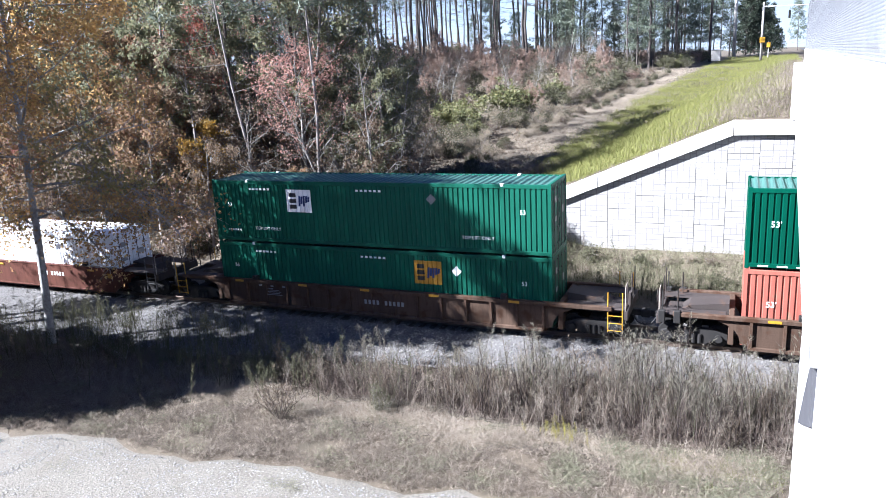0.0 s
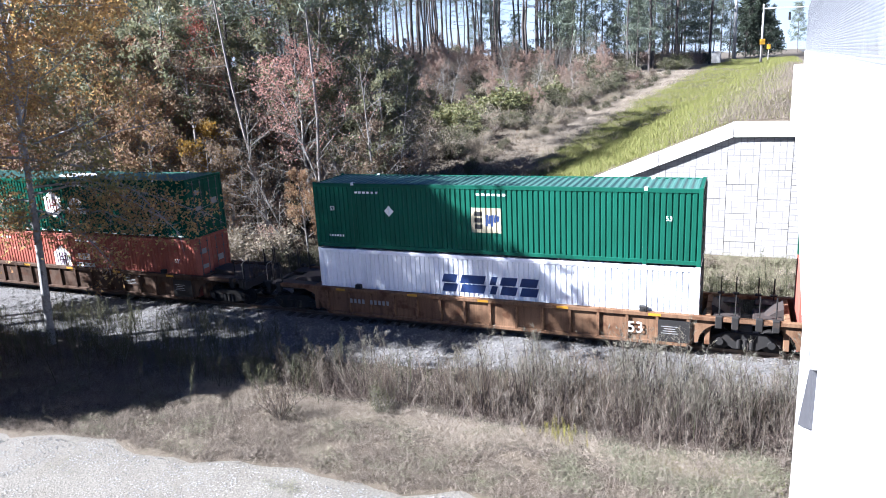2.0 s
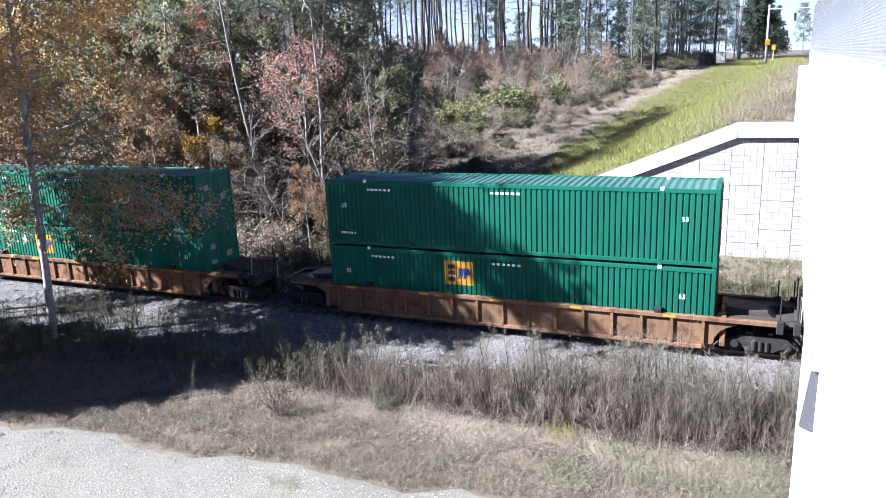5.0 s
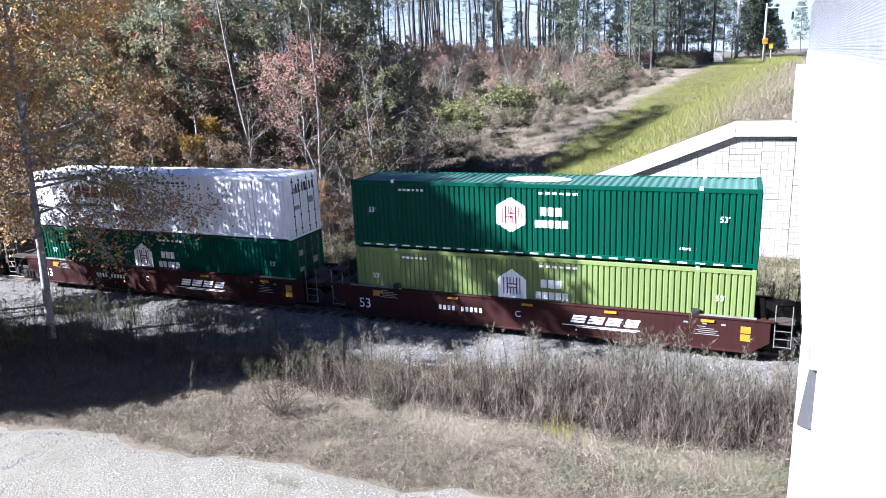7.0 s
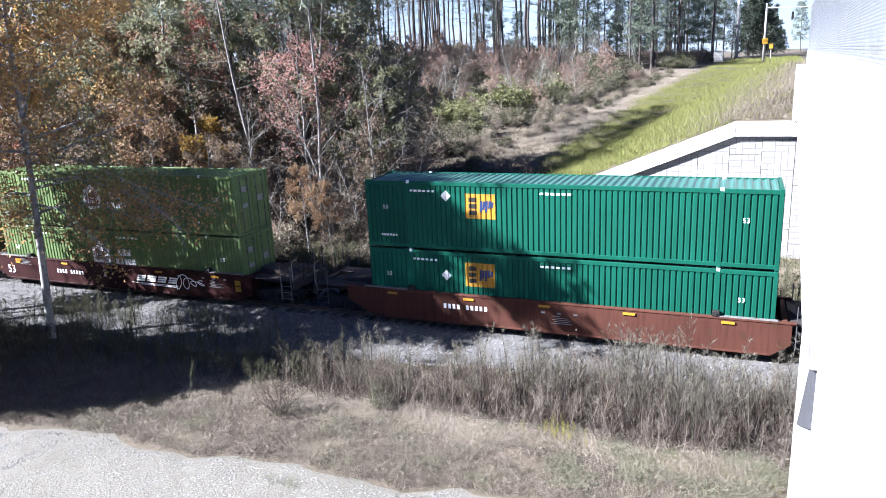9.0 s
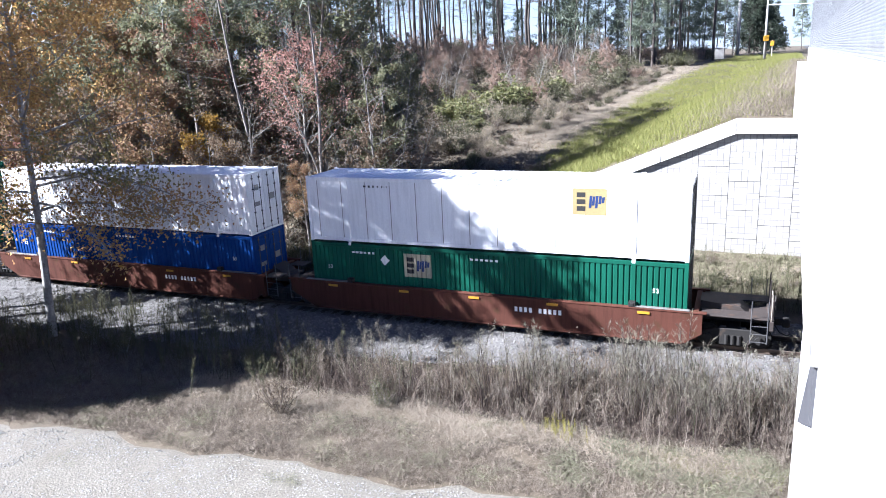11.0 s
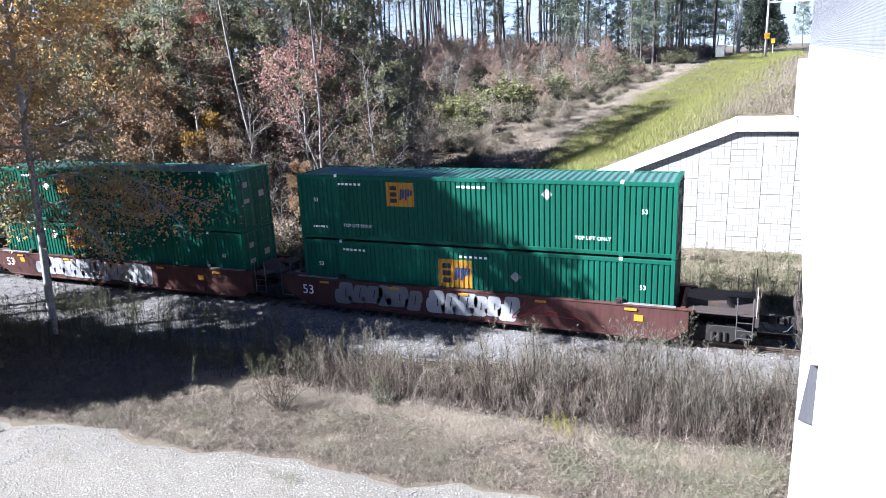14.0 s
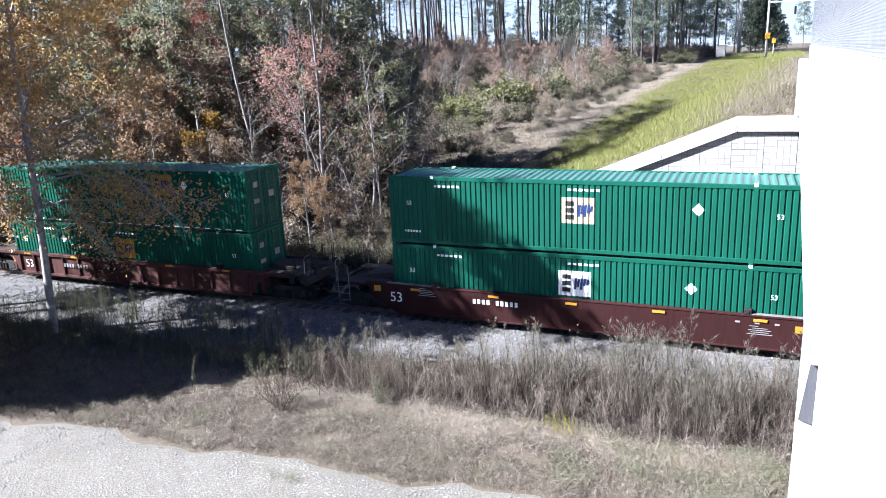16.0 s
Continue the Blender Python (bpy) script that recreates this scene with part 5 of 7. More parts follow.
stack(14, (plum_car, "weathered plum-brown well car with red spray-paint graffiti", False, False, True, [("53", 0.2, 0.85), ("box", 14.9, 0.95), ("fine", 13.2, 0.7)] + spray(2.3, 6.2, 0.88, maroon_spray, 4, 0.9) + [("tag", 8.2, 0.9, white_paint, 1.7, 0.85, 5), ("tag", 11.0, 0.9, white_paint, 1.3, 0.5, 8)]),
      (white_steel, "white container with a long dull yellow name panel", [("sign", 4.55, 2.1), ("bar", 14.4, 2.1, 0.8)]),
      (green_steel, GREEN % "a cream block emblem", [("emp", 5.2, 2.1, cream_paint), ("dia", 3.72, 2.25)] + EMPTY_MARKS))
stack(15, (plum_car, "weathered plum-brown well car with silver graffiti", False, True, True, [("53", 0.2, 0.85), ("box", 1.2, 1.05), ("box", 13.6, 0.95)] + spray(2.3, 10.4, 0.84, silver_paint, 6, 1.08)),
      (green_steel, GREEN % BLOCKS, [("emp", 5.27, 2.05), ("dia", 3.78, 2.25)] + EMPTY_MARKS),
      (green_steel, GREEN % BLOCKS, [("emp", 5.27, 2.1), ("dia", 3.8, 1.95)] + EMPTY_MARKS))
stack(16, (plum_car, "weathered plum-brown well car with pale spray-paint graffiti", False, True, False, [("53", 0.2, 0.85), ("box", 14.9, 0.95)] + spray(1.7, 5.3, 0.86, grey_spray, 11, 1.0) + spray(6.2, 9.9, 0.84, silver_paint, 12, 1.08) + [("tag", 11.3, 0.8, red_paint, 2.6, 0.8, 2)]),
      (green_steel, GREEN % "a large amber emblem", [("emp", 7.38, 1.75, amber_paint, 1), ("dia", 10.0, 1.8, grey_paint)] + EMPTY_MARKS),
      (green_steel, GREEN % BLOCKS, [("emp", 5.03, 2.1), ("dia", 11.32, 2.3, grey_paint), ("lift", 13.1, 0.65), ("lift", 2.9, 0.65)] + EMPTY_MARKS))
stack(17, (plum_car, "dark plum-brown well car with ribbed side sills", True, False, False, [("53", 1.1, 0.8), ("bar", 4.6, 0.9, grey_paint)]),
      (green_steel, GREEN % BLOCKS, [("emp", 8.1, 1.7), ("dia", 3.79, 2.0)] + EMPTY_MARKS),
      (green_steel, GREEN % BLOCKS, [("emp", 11.13, 2.15), ("dia", 12.48, 2.15)] + EMPTY_MARKS, dict(tape=True)))
stack(18, (brown_car, "mineral-brown smooth-sided well car with amber reflectors", False, False, False, [("53", 0.15, 0.85), ("bar", 4.55, 1.0), ("box", -0.75, 1.2)] + car_end_marks),
      (green_steel, GREEN % "a white block emblem", [("emp", 7.88, 1.7, white_paint), ("dia", 12.2, 1.85)] + EMPTY_MARKS),
      (green_steel, GREEN % "a white block emblem", [("emp", 8.0, 1.7, cream_paint), ("dia", 12.32, 1.9)] + EMPTY_MARKS))


# ---- plants ----
def leaf_cards(points, size, r, slim=1.0):
    """One small leaf at each point."""
    n = len(points)
    a = r.normal(0, 1, (n, 3))
    a /= np.linalg.norm(a, axis=1, keepdims=True)
    b = r.normal(0, 1, (n, 3))
    b -= (a * b).sum(1, keepdims=True) * a
    b /= np.linalg.norm(b, axis=1, keepdims=True)
    s = size * r.uniform(0.6, 1.35, (n, 1))
    v = np.stack([points - a * s * 0.5 - b * s * 0.3 * slim, points + a * s * 0.6, points - a * s * 0.3 + b * s * 0.5 * slim], 1).reshape(-1, 3)
    return v, np.arange(n * 3).reshape(-1, 3)


def slips(starts, ends, widths, r):
    """Thin twigs, each one sliver from its foot to its tip."""
    starts, ends = np.asarray(starts, float), np.asarray(ends, float)
    d = ends - starts
    side = np.cross(d, r.normal(0, 1, d.shape))
    side *= np.asarray(widths)[:, None] / (np.linalg.norm(side, axis=1, keepdims=True) + 1e-9)
    v = np.stack([starts - side, starts + side, ends], 1).reshape(-1, 3)
    return v, np.arange(len(starts) * 3).reshape(-1, 3)


def to_tris(vf):
    v, f = vf
    return (v, f) if f.shape[1] == 3 else (v, np.concatenate([f[:, :3], f[:, [0, 2, 3]]]))


def grow(r, start, way, length, radius, level, spec, wood, tips):
    """A bent branch with its own branches; collects tubes and twig points."""
    n = 7 if level < 1 else 5 if level < 2 else 4
    pts = [np.array(start, float)]
    d = np.array(way, float)
    d /= np.linalg.norm(d)
    for i in range(n - 1):
        d = d + r.normal(0, spec["bend"] * (spec.get("straight", 0.6) if level == 0 else 1.0), 3) + np.array([0, 0, spec["lift"] * (0.3 if level == 0 else 1.0)])
        d /= np.linalg.norm(d)
        pts.append(pts[-1] + d * length / (n - 1))
    pts = np.array(pts)
    rad = radius * np.linspace(1, 0.28 if level == 0 else 0.2, n)
    if level == 3:
        wood.append(to_tris(slips([pts[0]], [pts[-1]], [radius], r)))
    else:
        wood.append(to_tris(tube(pts, rad, (7, 4, 3, 3)[level])))
    if level == spec["levels"]:
        tips.append(pts[1:])
        return
    count = spec["counts"][level]
    for i in range(count):
        f = spec["bare"][level] + (0.97 - spec["bare"][level]) * (i + r.uniform(0, 0.9)) / count
        j = min(n - 2, int(f * (n - 1)))
        p = pts[j] + (pts[j + 1] - pts[j]) * (f * (n - 1) - j)
        along = pts[j + 1] - pts[j]
        along /= np.linalg.norm(along)
        side = r.normal(0, 1, 3)
        if level == 0:
            ang = i * 2.399 + r.uniform(-0.5, 0.5)
            side = np.array([math.cos(ang), math.sin(ang), 0.0])
        side -= along * (side @ along)
        side /= np.linalg.norm(side) + 1e-9
        open_ = spec["open"] * r.uniform(0.8, 1.2)
        w = along * math.cos(open_) + side * math.sin(open_)
        taper = 1.0 - spec.get("taper", 0.62) * f if level == 0 else 1.0 - 0.45 * f
        grow(r, p, w, length * spec["ratio"][level] * taper * r.uniform(0.75, 1.2), radius * (0.42 if level == 0 else 0.5) * (1 - 0.5 * f), level + 1, spec, wood, tips)


def tree_meshes(name, seed, spec, bark, leaf):
    r = np.random.default_rng(seed)
    wood, tips = [], []
    grow(r, (0, 0, -0.3), (spec.get("tilt", 0.0), 0.0, 1), spec["height"], spec["radius"], 0, spec, wood, tips)
    for bends in spec.get("limbs", ()):
        limb = np.array(bends, float)
        wood.append(to_tris(tube(limb, np.linspace(0.06, 0.015, len(limb)), 5)))
        f = r.uniform(0.25, 1, 90) ** 0.8 * (len(limb) - 1)
        foot = np.stack([np.interp(f, np.arange(len(limb)), limb[:, k]) for k in range(3)], -1)
        end = foot + r.normal(0, 0.5, foot.shape) + np.array([0.15, 0, -0.2])
        wood.append(slips(foot, end, np.full(90, 0.012), r))
        tips += [end[::2]]
    v, f = join(wood)
    trunk = mesh_np(name + "_wood", v, f, bark, True)
    pts = np.concatenate(tips)
    n = spec["leaves"]
    crown = None
    if n:
        pick = pts[r.integers(0, len(pts), n)] + r.normal(0, spec["spread"], (n, 3))
        crown = mesh_np(name + "_leaves", *leaf_cards(pick, spec["leaf"], r), leaf)
    return trunk, crown


BROAD = dict(height=13.0, radius=0.17, levels=3, counts=(13, 6, 4), bare=(0.28, 0.25, 0.2), ratio=(0.42, 0.5, 0.5), open=0.95, bend=0.10, lift=0.04, leaves=6200, leaf=0.19, spread=0.2)
MAPLE = dict(BROAD, height=10.5, radius=0.13, bare=(0.36, 0.3, 0.2), counts=(20, 8, 4), ratio=(0.66, 0.5, 0.5), open=0.98, leaves=6800, leaf=0.11, spread=0.15, lift=0.05)
BARE = dict(BROAD, height=11.0, radius=0.11, counts=(14, 7, 5), leaves=900, leaf=0.12)
THIN = dict(BROAD, height=9.0, radius=0.07, counts=(12, 5, 4), bare=(0.2, 0.2, 0.2), ratio=(0.34, 0.5, 0.5), leaves=3600, leaf=0.15, spread=0.14)
TREES = {
    "orange": tree_meshes("orange", 1, dict(BROAD, leaves=6500), bark_grey, leaf_orange),
    "brown": tree_meshes("brown", 2, BROAD, bark_grey, leaf_brown),
    "brown2": tree_meshes("brown2", 12, dict(BROAD, height=11, leaves=4200), bark_grey, leaf_brown),
    "olive": tree_meshes("olive", 3, dict(BROAD, height=15, leaves=7000), bark_grey, leaf_olive),
    "gold": tree_meshes("gold", 4, dict(BROAD, height=10, leaves=6000), bark_grey, leaf_gold),
    "pink": tree_meshes("pink", 5, MAPLE, bark_pale, leaf_pink),
    "bare": tree_meshes("bare", 6, BARE, bark_pale, leaf_brown),
    "bare2": tree_meshes("bare2", 16, dict(BARE, height=14, leaves=300), bark_grey, leaf_brown),
    "red": tree_meshes("red", 17, dict(THIN, height=10, bare=(0.55, 0.2, 0.2), leaves=3000, leaf=0.14, ratio=(0.36, 0.5, 0.5)), bark_grey, leaf_red),
    "thin_red": tree_meshes("thin_red", 7, THIN, bark_grey, brush_red),
    "thin_green": tree_meshes("thin_green", 8, dict(THIN, height=12, leaves=5200), bark_grey, leaf_olive),
    "cedar": tree_meshes("cedar", 9, dict(THIN, height=11, radius=0.12, counts=(40, 7, 4), bare=(0.05, 0.15, 0.2), ratio=(0.34, 0.4, 0.4), open=1.15, leaves=12000, leaf=0.2, spread=0.16), bark_pine, dark_needles),
}


def pine_meshes(name, seed, height_, radius, live=0.55, clumps=150, bark=None):
    """A loblolly pine: a long bare trunk and a high crown of needle tufts."""
    r = np.random.default_rng(seed)
    z = np.linspace(-0.4, height_, 9)
    pts = np.stack([np.cumsum(r.normal(0, 0.09, 9)), np.cumsum(r.normal(0, 0.09, 9)), z], -1)
    wood = [to_tris(tube(pts, radius * np.linspace(1, 0.25, 9), 7))]
    tufts = []
    for i in range(46):
        f = live * 0.55 + (0.99 - live * 0.55) * (i + r.uniform()) / 46
        if f < live and r.uniform() < 0.55:
            continue
        p = np.array([np.interp(f * height_, z, pts[:, k]) for k in range(3)])
        ang = i * 2.399 + r.uniform(-0.4, 0.4)
        ln = height_ * (0.17 * (1.05 - f) / (1.05 - live) + 0.045) * r.uniform(0.6, 1.15)
        ln = min(ln, height_ * 0.2) * 1.25
        d = np.array([math.cos(ang), math.sin(ang), r.uniform(-0.05, 0.45)])
        q = [p, p + d * ln * 0.5, p + d * ln + np.array([0, 0, 0.12 * ln])]
        wood.append(to_tris(tube(q, [radius * 0.22 * (1.1 - f), radius * 0.13 * (1.1 - f), 0.012], 3)))
        if f >= live * 0.92:
            for k in range(7):
                g = r.uniform(0.35, 1.05)
                c = p + d * ln * g + r.normal(0, 0.22, 3)
                wood.append(slips([p + d * ln * max(0.2, g - 0.25)], [c], [0.014], r))
                tufts.append(c)
    tufts = np.array(tufts)
    pick = tufts[r.integers(0, len(tufts), clumps * 15)] + r.normal(0, 0.28, (clumps * 15, 3)) * np.array([1, 1, 0.7])
    return mesh_np(name + "_wood", *join(wood), bark or bark_pine, True), mesh_np(name + "_needles", *leaf_cards(pick, 0.46, r, 0.24), needles)


PINES = [pine_meshes("pine", 21, 24, 0.19, 0.55, 120), pine_meshes("pine", 22, 21, 0.16, 0.45, 120), pine_meshes("pine", 23, 26, 0.21, 0.55, 120), pine_meshes("pine", 24, 14, 0.13, 0.22, 300), pine_meshes("pine", 25, 25, 0.16, 0.72, 190, bark_grey)]


def plant(kind, x, y, turn, size, label, name="tree", category="tree", group="trees of the wood", dz=0.0, lean=(0, 0)):
    trunk, crown = PINES[kind] if isinstance(kind, int) else TREES[kind]
    ob = thing(name, label, category, pose(x, y, float(height(x, y)) + dz, lean[0], lean[1], turn), group)
    ob.scale = (size, size, size)
    part("trunk", trunk, ob)
    if crown:
        part("crown", crown, ob)
    return ob


LABELS = {"orange": "broad tree with orange and rust autumn leaves", "brown": "oak with thinning dry brown leaves", "brown2": "oak with thinning dry brown leaves",
          "olive": "tall tree with olive green fading leaves", "gold": "small tree with golden yellow leaves", "pink": "maple with pale bark and russet pink leaves",
          "red": "slim maple with crimson leaves", "bare": "pale-barked tree almost bare of leaves", "bare2": "grey tree bare of leaves", "thin_red": "sapling with russet leaves in the thicket",
          "thin_green": "slim tree with grey-green leaves", "cedar": "dense dark green cedar"}
r = np.random.default_rng(31)
# named trees behind the train
for kind, x, y, turn, size, lean in (
        ("pink", -27.3, 42.0, 20, 1.07, (0, 0)), ("bare", -24.0, 39.0, 140, 0.85, (0, 0)), ("bare", -29.0, 38.0, 250, 0.8, (0, 4)),
        ("brown", -33.5, 38.5, 0, 0.95, (0, 0)), ("orange", -38.0, 38.0, 40, 1.0, (0, 0)), ("gold", -31.5, 36.8, 80, 0.75, (0, 0)),
        ("brown2", -29.6, 36.0, 10, 0.62, (0, 0)), ("olive", -44.0, 40.0, 200, 0.9, (0, 0)), ("bare", -41.0, 36.5, 90, 0.85, (0, 0)),
        ("brown2", -36.0, 35.5, 300, 0.7, (0, 0)), ("bare2", -33.0, 44.0, 60, 1.25, (0, -9)), ("olive", -38.5, 48.0, 10, 1.15, (0, 0)),
        ("olive", -46.0, 47.0, 120, 1.2, (0, 0)), ("thin_green", -25.0, 46.0, 0, 1.0, (0, 0)), 
        ("olive", -30.5, 48.5, 210, 0.85, (0, 0)), ("bare2", -22.5, 45.5, 15, 0.75, (0, 5)), ("thin_green", -27.5, 46.5, 210, 1.1, (0, 0)),
        ("pink", -43.5, 55.0, 200, 1.3, (0, 0)), ("red", -38.9, 46.0, 60, 1.45, (0, 0)), ("red", -49.0, 35.0, 10, 0.85, (0, 0)), ("red", -46.5, 34.6, 150, 0.65, (0, 0)), ("brown", -51.0, 44.0, 30, 1.1, (0, 0)), ("orange", -55.0, 41.0, 130, 1.1, (0, 0)),
        ("pink", -52.0, 36.0, 40, 0.9, (0, 0)), ("bare", -20.6, 43.5, 300, 0.62, (0, 0)),
        ("bare", -23.3, 36.6, 70, 0.45, (0, 0)),
         ("thin_green", -32.0, 45.0, 20, 1.15, (0, 0)), ("brown", -47.0, 50.0, 260, 1.2, (0, 0)),
        ("brown", -56.0, 60.0, 95, 1.5, (0, 0)), ("olive", -64.0, 52.0, 310, 1.5, (0, 0))):
    plant(kind, x, y, turn, size, LABELS[kind], lean=lean)
for kind, x, y, turn, size, lean in (("orange", -23.3, 34.8, 20, 0.4, (0, 0)), ("orange", -22.0, 35.4, 120, 0.33, (0, 0)), ("bare", -24.6, 35.4, 200, 0.55, (0, 24)), ("bare", -25.6, 36.4, 80, 0.6, (10, -28))):
    plant(kind, x, y, turn, size, LABELS[kind], lean=lean)
for x, y, k in ((-34.5, 46.0, 3), (-56.0, 92.0, 2), (-52.0, 84.0, 1), (-62.0, 88.0, 0), (-48.0, 96.0, 1), (-58.0, 78.0, 0), (-34.5, 43.5, 2), (-32.5, 45.0, 0), (-30.5, 46.5, 2), (-10.5, 140, 3), (-8.0, 150, 3), (-5.5, 158, 3), (-11.5, 156, 3), (-7.0, 138, 3), (-13, 134, 3), (-4.0, 148, 3), (-9.5, 165, 1), (-3.0, 166, 1)):
    plant(k, x, y, r.uniform(0, 360), r.uniform(0.9, 1.05), "pine with a bare trunk and green needle crown", "pine_tree", "pine")
for x, y, s in ((-32.0, 55.5, 1.0), (-30.0, 52.0, 0.95), (-34.0, 60.5, 1.1), (-27.0, 45.5, 0.8), (-29.5, 47.5, 0.85), (-25.5, 40.2, 0.8), (-31.2, 47.6, 0.9), (-35.5, 46.6, 0.9), (-33.8, 56.2, 1.0)):
    plant(4, x, y, 47 * x, s, "pine with a long bare trunk and a high crown", "pine_tree", "pine")
plant(4, -28.6, 38.4, 0, 0.8, "slim leaning pine with a long pale bare trunk", "pine_tree", "pine", lean=(0, -9))
for kind, x, y, turn, size in (("orange", -33.6, 34.0, 15, 0.8), ("brown2", -37.5, 33.8, 100, 0.9), ("brown", -41.5, 33.6, 190, 0.75), ("brown2", -30.6, 35.2, 260, 0.6), ("orange", -46.0, 34.2, 320, 0.8)):
    plant(kind, x, y, turn, size, LABELS[kind])
rq = np.random.default_rng(5)
for i in range(14):
    y = rq.uniform(84, 110)
    plant((3, 1, 3, 0)[i % 4], -(0.43 + 0.24 * rq.uniform(0, 1)) * y, y, rq.uniform(0, 360), rq.uniform(0.9, 1.2), "dense dark pine closing the wood", "pine_tree", "pine")
for i in range(16):
    kind = ("olive", "brown", "olive", "orange")[i % 4]
    plant(kind, -92 + 2.9 * i + r.uniform(-1, 1), r.uniform(56, 74), r.uniform(0, 360), r.uniform(1.2, 1.5), LABELS[kind])
for x, y, kind, s in ((-21.2, 37.6, "bare", 0.5), (-29.5, 46.8, "olive", 1.25), (-27.0, 50.0, "olive", 0.8), (-25.5, 53.5, "olive", 0.6), (-22.0, 40.5, "brown2", 0.7), 
                      (-33.0, 50.0, "bare2", 1.15), (-31.0, 54.0, "bare2", 1.1), (-28.8, 52.0, "bare2", 0.95), (-36.0, 46.0, "bare2", 1.2), (-34.5, 52.5, "bare2", 1.25)):
    plant(kind, x, y, r.uniform(0, 360), s, LABELS[kind])
for i in range(38):
    x = r.uniform(-66, -26)
    y = 37 + r.uniform(0, 1) ** 1.3 * (9 if x > -46 else 34)
    if -36 < x < -22:
        y = max(y, 45.0)
    kind = ("brown", "orange", "brown2", "olive", "thin_green", "bare2", "thin_red", "bare")[i % 8]
    plant(kind, x, y, r.uniform(0, 360), r.uniform(0.7, 1.15), LABELS[kind])
for x, y, k in ((-23.0, 42.0, "thin_green"), (-21.5, 40.5, "bare2"), (-24.5, 44.5, "thin_green"), (-22.8, 45.5, "bare2"), (-24.5, 48.5, "thin_green"), (-25.5, 51.0, "bare2"), (-27.0, 53.5, "thin_green"), (-28.5, 55.0, "bare"), (-30.0, 52.0, "thin_green"), (-31.5, 54.0, "bare2"), (-26.5, 50.0, "bare"), (-29.0, 50.0, "olive")):
    plant(k, x, y, r.uniform(0, 360), r.uniform(0.75, 1.0) if k != "olive" else 0.7, LABELS[k])
# pines on the rise
for i in range(84):
    y = r.uniform(106, 168)
    x = -4 - max(0, 132 - y) * 0.3 - r.uniform(0, 1) ** 0.85 * (0.46 * y)
    plant((0, 1, 2, 0, 1, 2)[i % 6], x, y, r.uniform(0, 360), r.uniform(0.95, 1.3), "tall pine with a bare trunk and high crown", "pine_tree", "pine", "pines on the rise")
for i in range(9):
    y = r.uniform(112, 150)
    plant(3, -14 - r.uniform(0, 1) * 0.36 * y, y, r.uniform(0, 360), r.uniform(0.55, 1.1), "young pine with green needles", "pine_tree", "pine", "pines on the rise")
# a dense screen of pines closing the wood behind
for i in range(12):
    y = r.uniform(88, 112)
    x = -0.42 * y - 2 - r.uniform(0, 1) * 0.85 * y
    plant((1, 0, 3, 1)[i % 4], x, y, r.uniform(0, 360), r.uniform(0.95, 1.3), "tall pine with a green needle crown", "pine_tree", "pine", "pines on the rise")
for x, y, s in ((-14.5, 112, 0.95), (-13.0, 119, 0.85), (-20.5, 117, 1.1), (-24.5, 114, 1.15), (-27.5, 118, 1.3), (-18.0, 124, 1.0)):
    plant(3, x, y, r.uniform(0, 360), s, "young pine with green needles", "pine_tree", "pine", "pines on the rise")
# thicket of saplings below them
for i in range(104):
    y = r.uniform(76, 112)
    x = float(np.interp(y, [82, 91, 103, 110], [-19, -17, -15, -14])) - r.uniform(0, 1) ** 0.9 * 38
    plant("thin_red" if i % 3 else "bare", x, y, r.uniform(0, 360), r.uniform(0.32, 0.6), LABELS["thin_red"], group="saplings of the thicket", dz=-0.1)
for i in range(14):
    y = r.uniform(92, 125)
    plant("bare", -12 - r.uniform(0, 1) * 20, y, r.uniform(0, 360), r.uniform(0.35, 0.6), LABELS["bare"], group="saplings of the thicket")
# dark evergreens by the road
for x, y, s in ((0.4, 182, 1.25), (2.4, 200, 1.25), (3.6, 215, 1.1), (5.0, 232, 1.0), (1.4, 190, 1.2), (6.6, 245, 0.9), (8.2, 258, 0.8)):
    plant("cedar", x, y, r.uniform(0, 360), s * 1.25, LABELS["cedar"], "evergreen_tree", "evergreen")
plant(3, 17.9, 300, 40, 1.25, "distant dark pine beyond the road", "pine_tree", "pine", "trees beyond the road")
plant("cedar", 13.5, 330, 80, 0.8, "distant dark evergreen beyond the road", "evergreen_tree", "evergreen", "trees beyond the road")

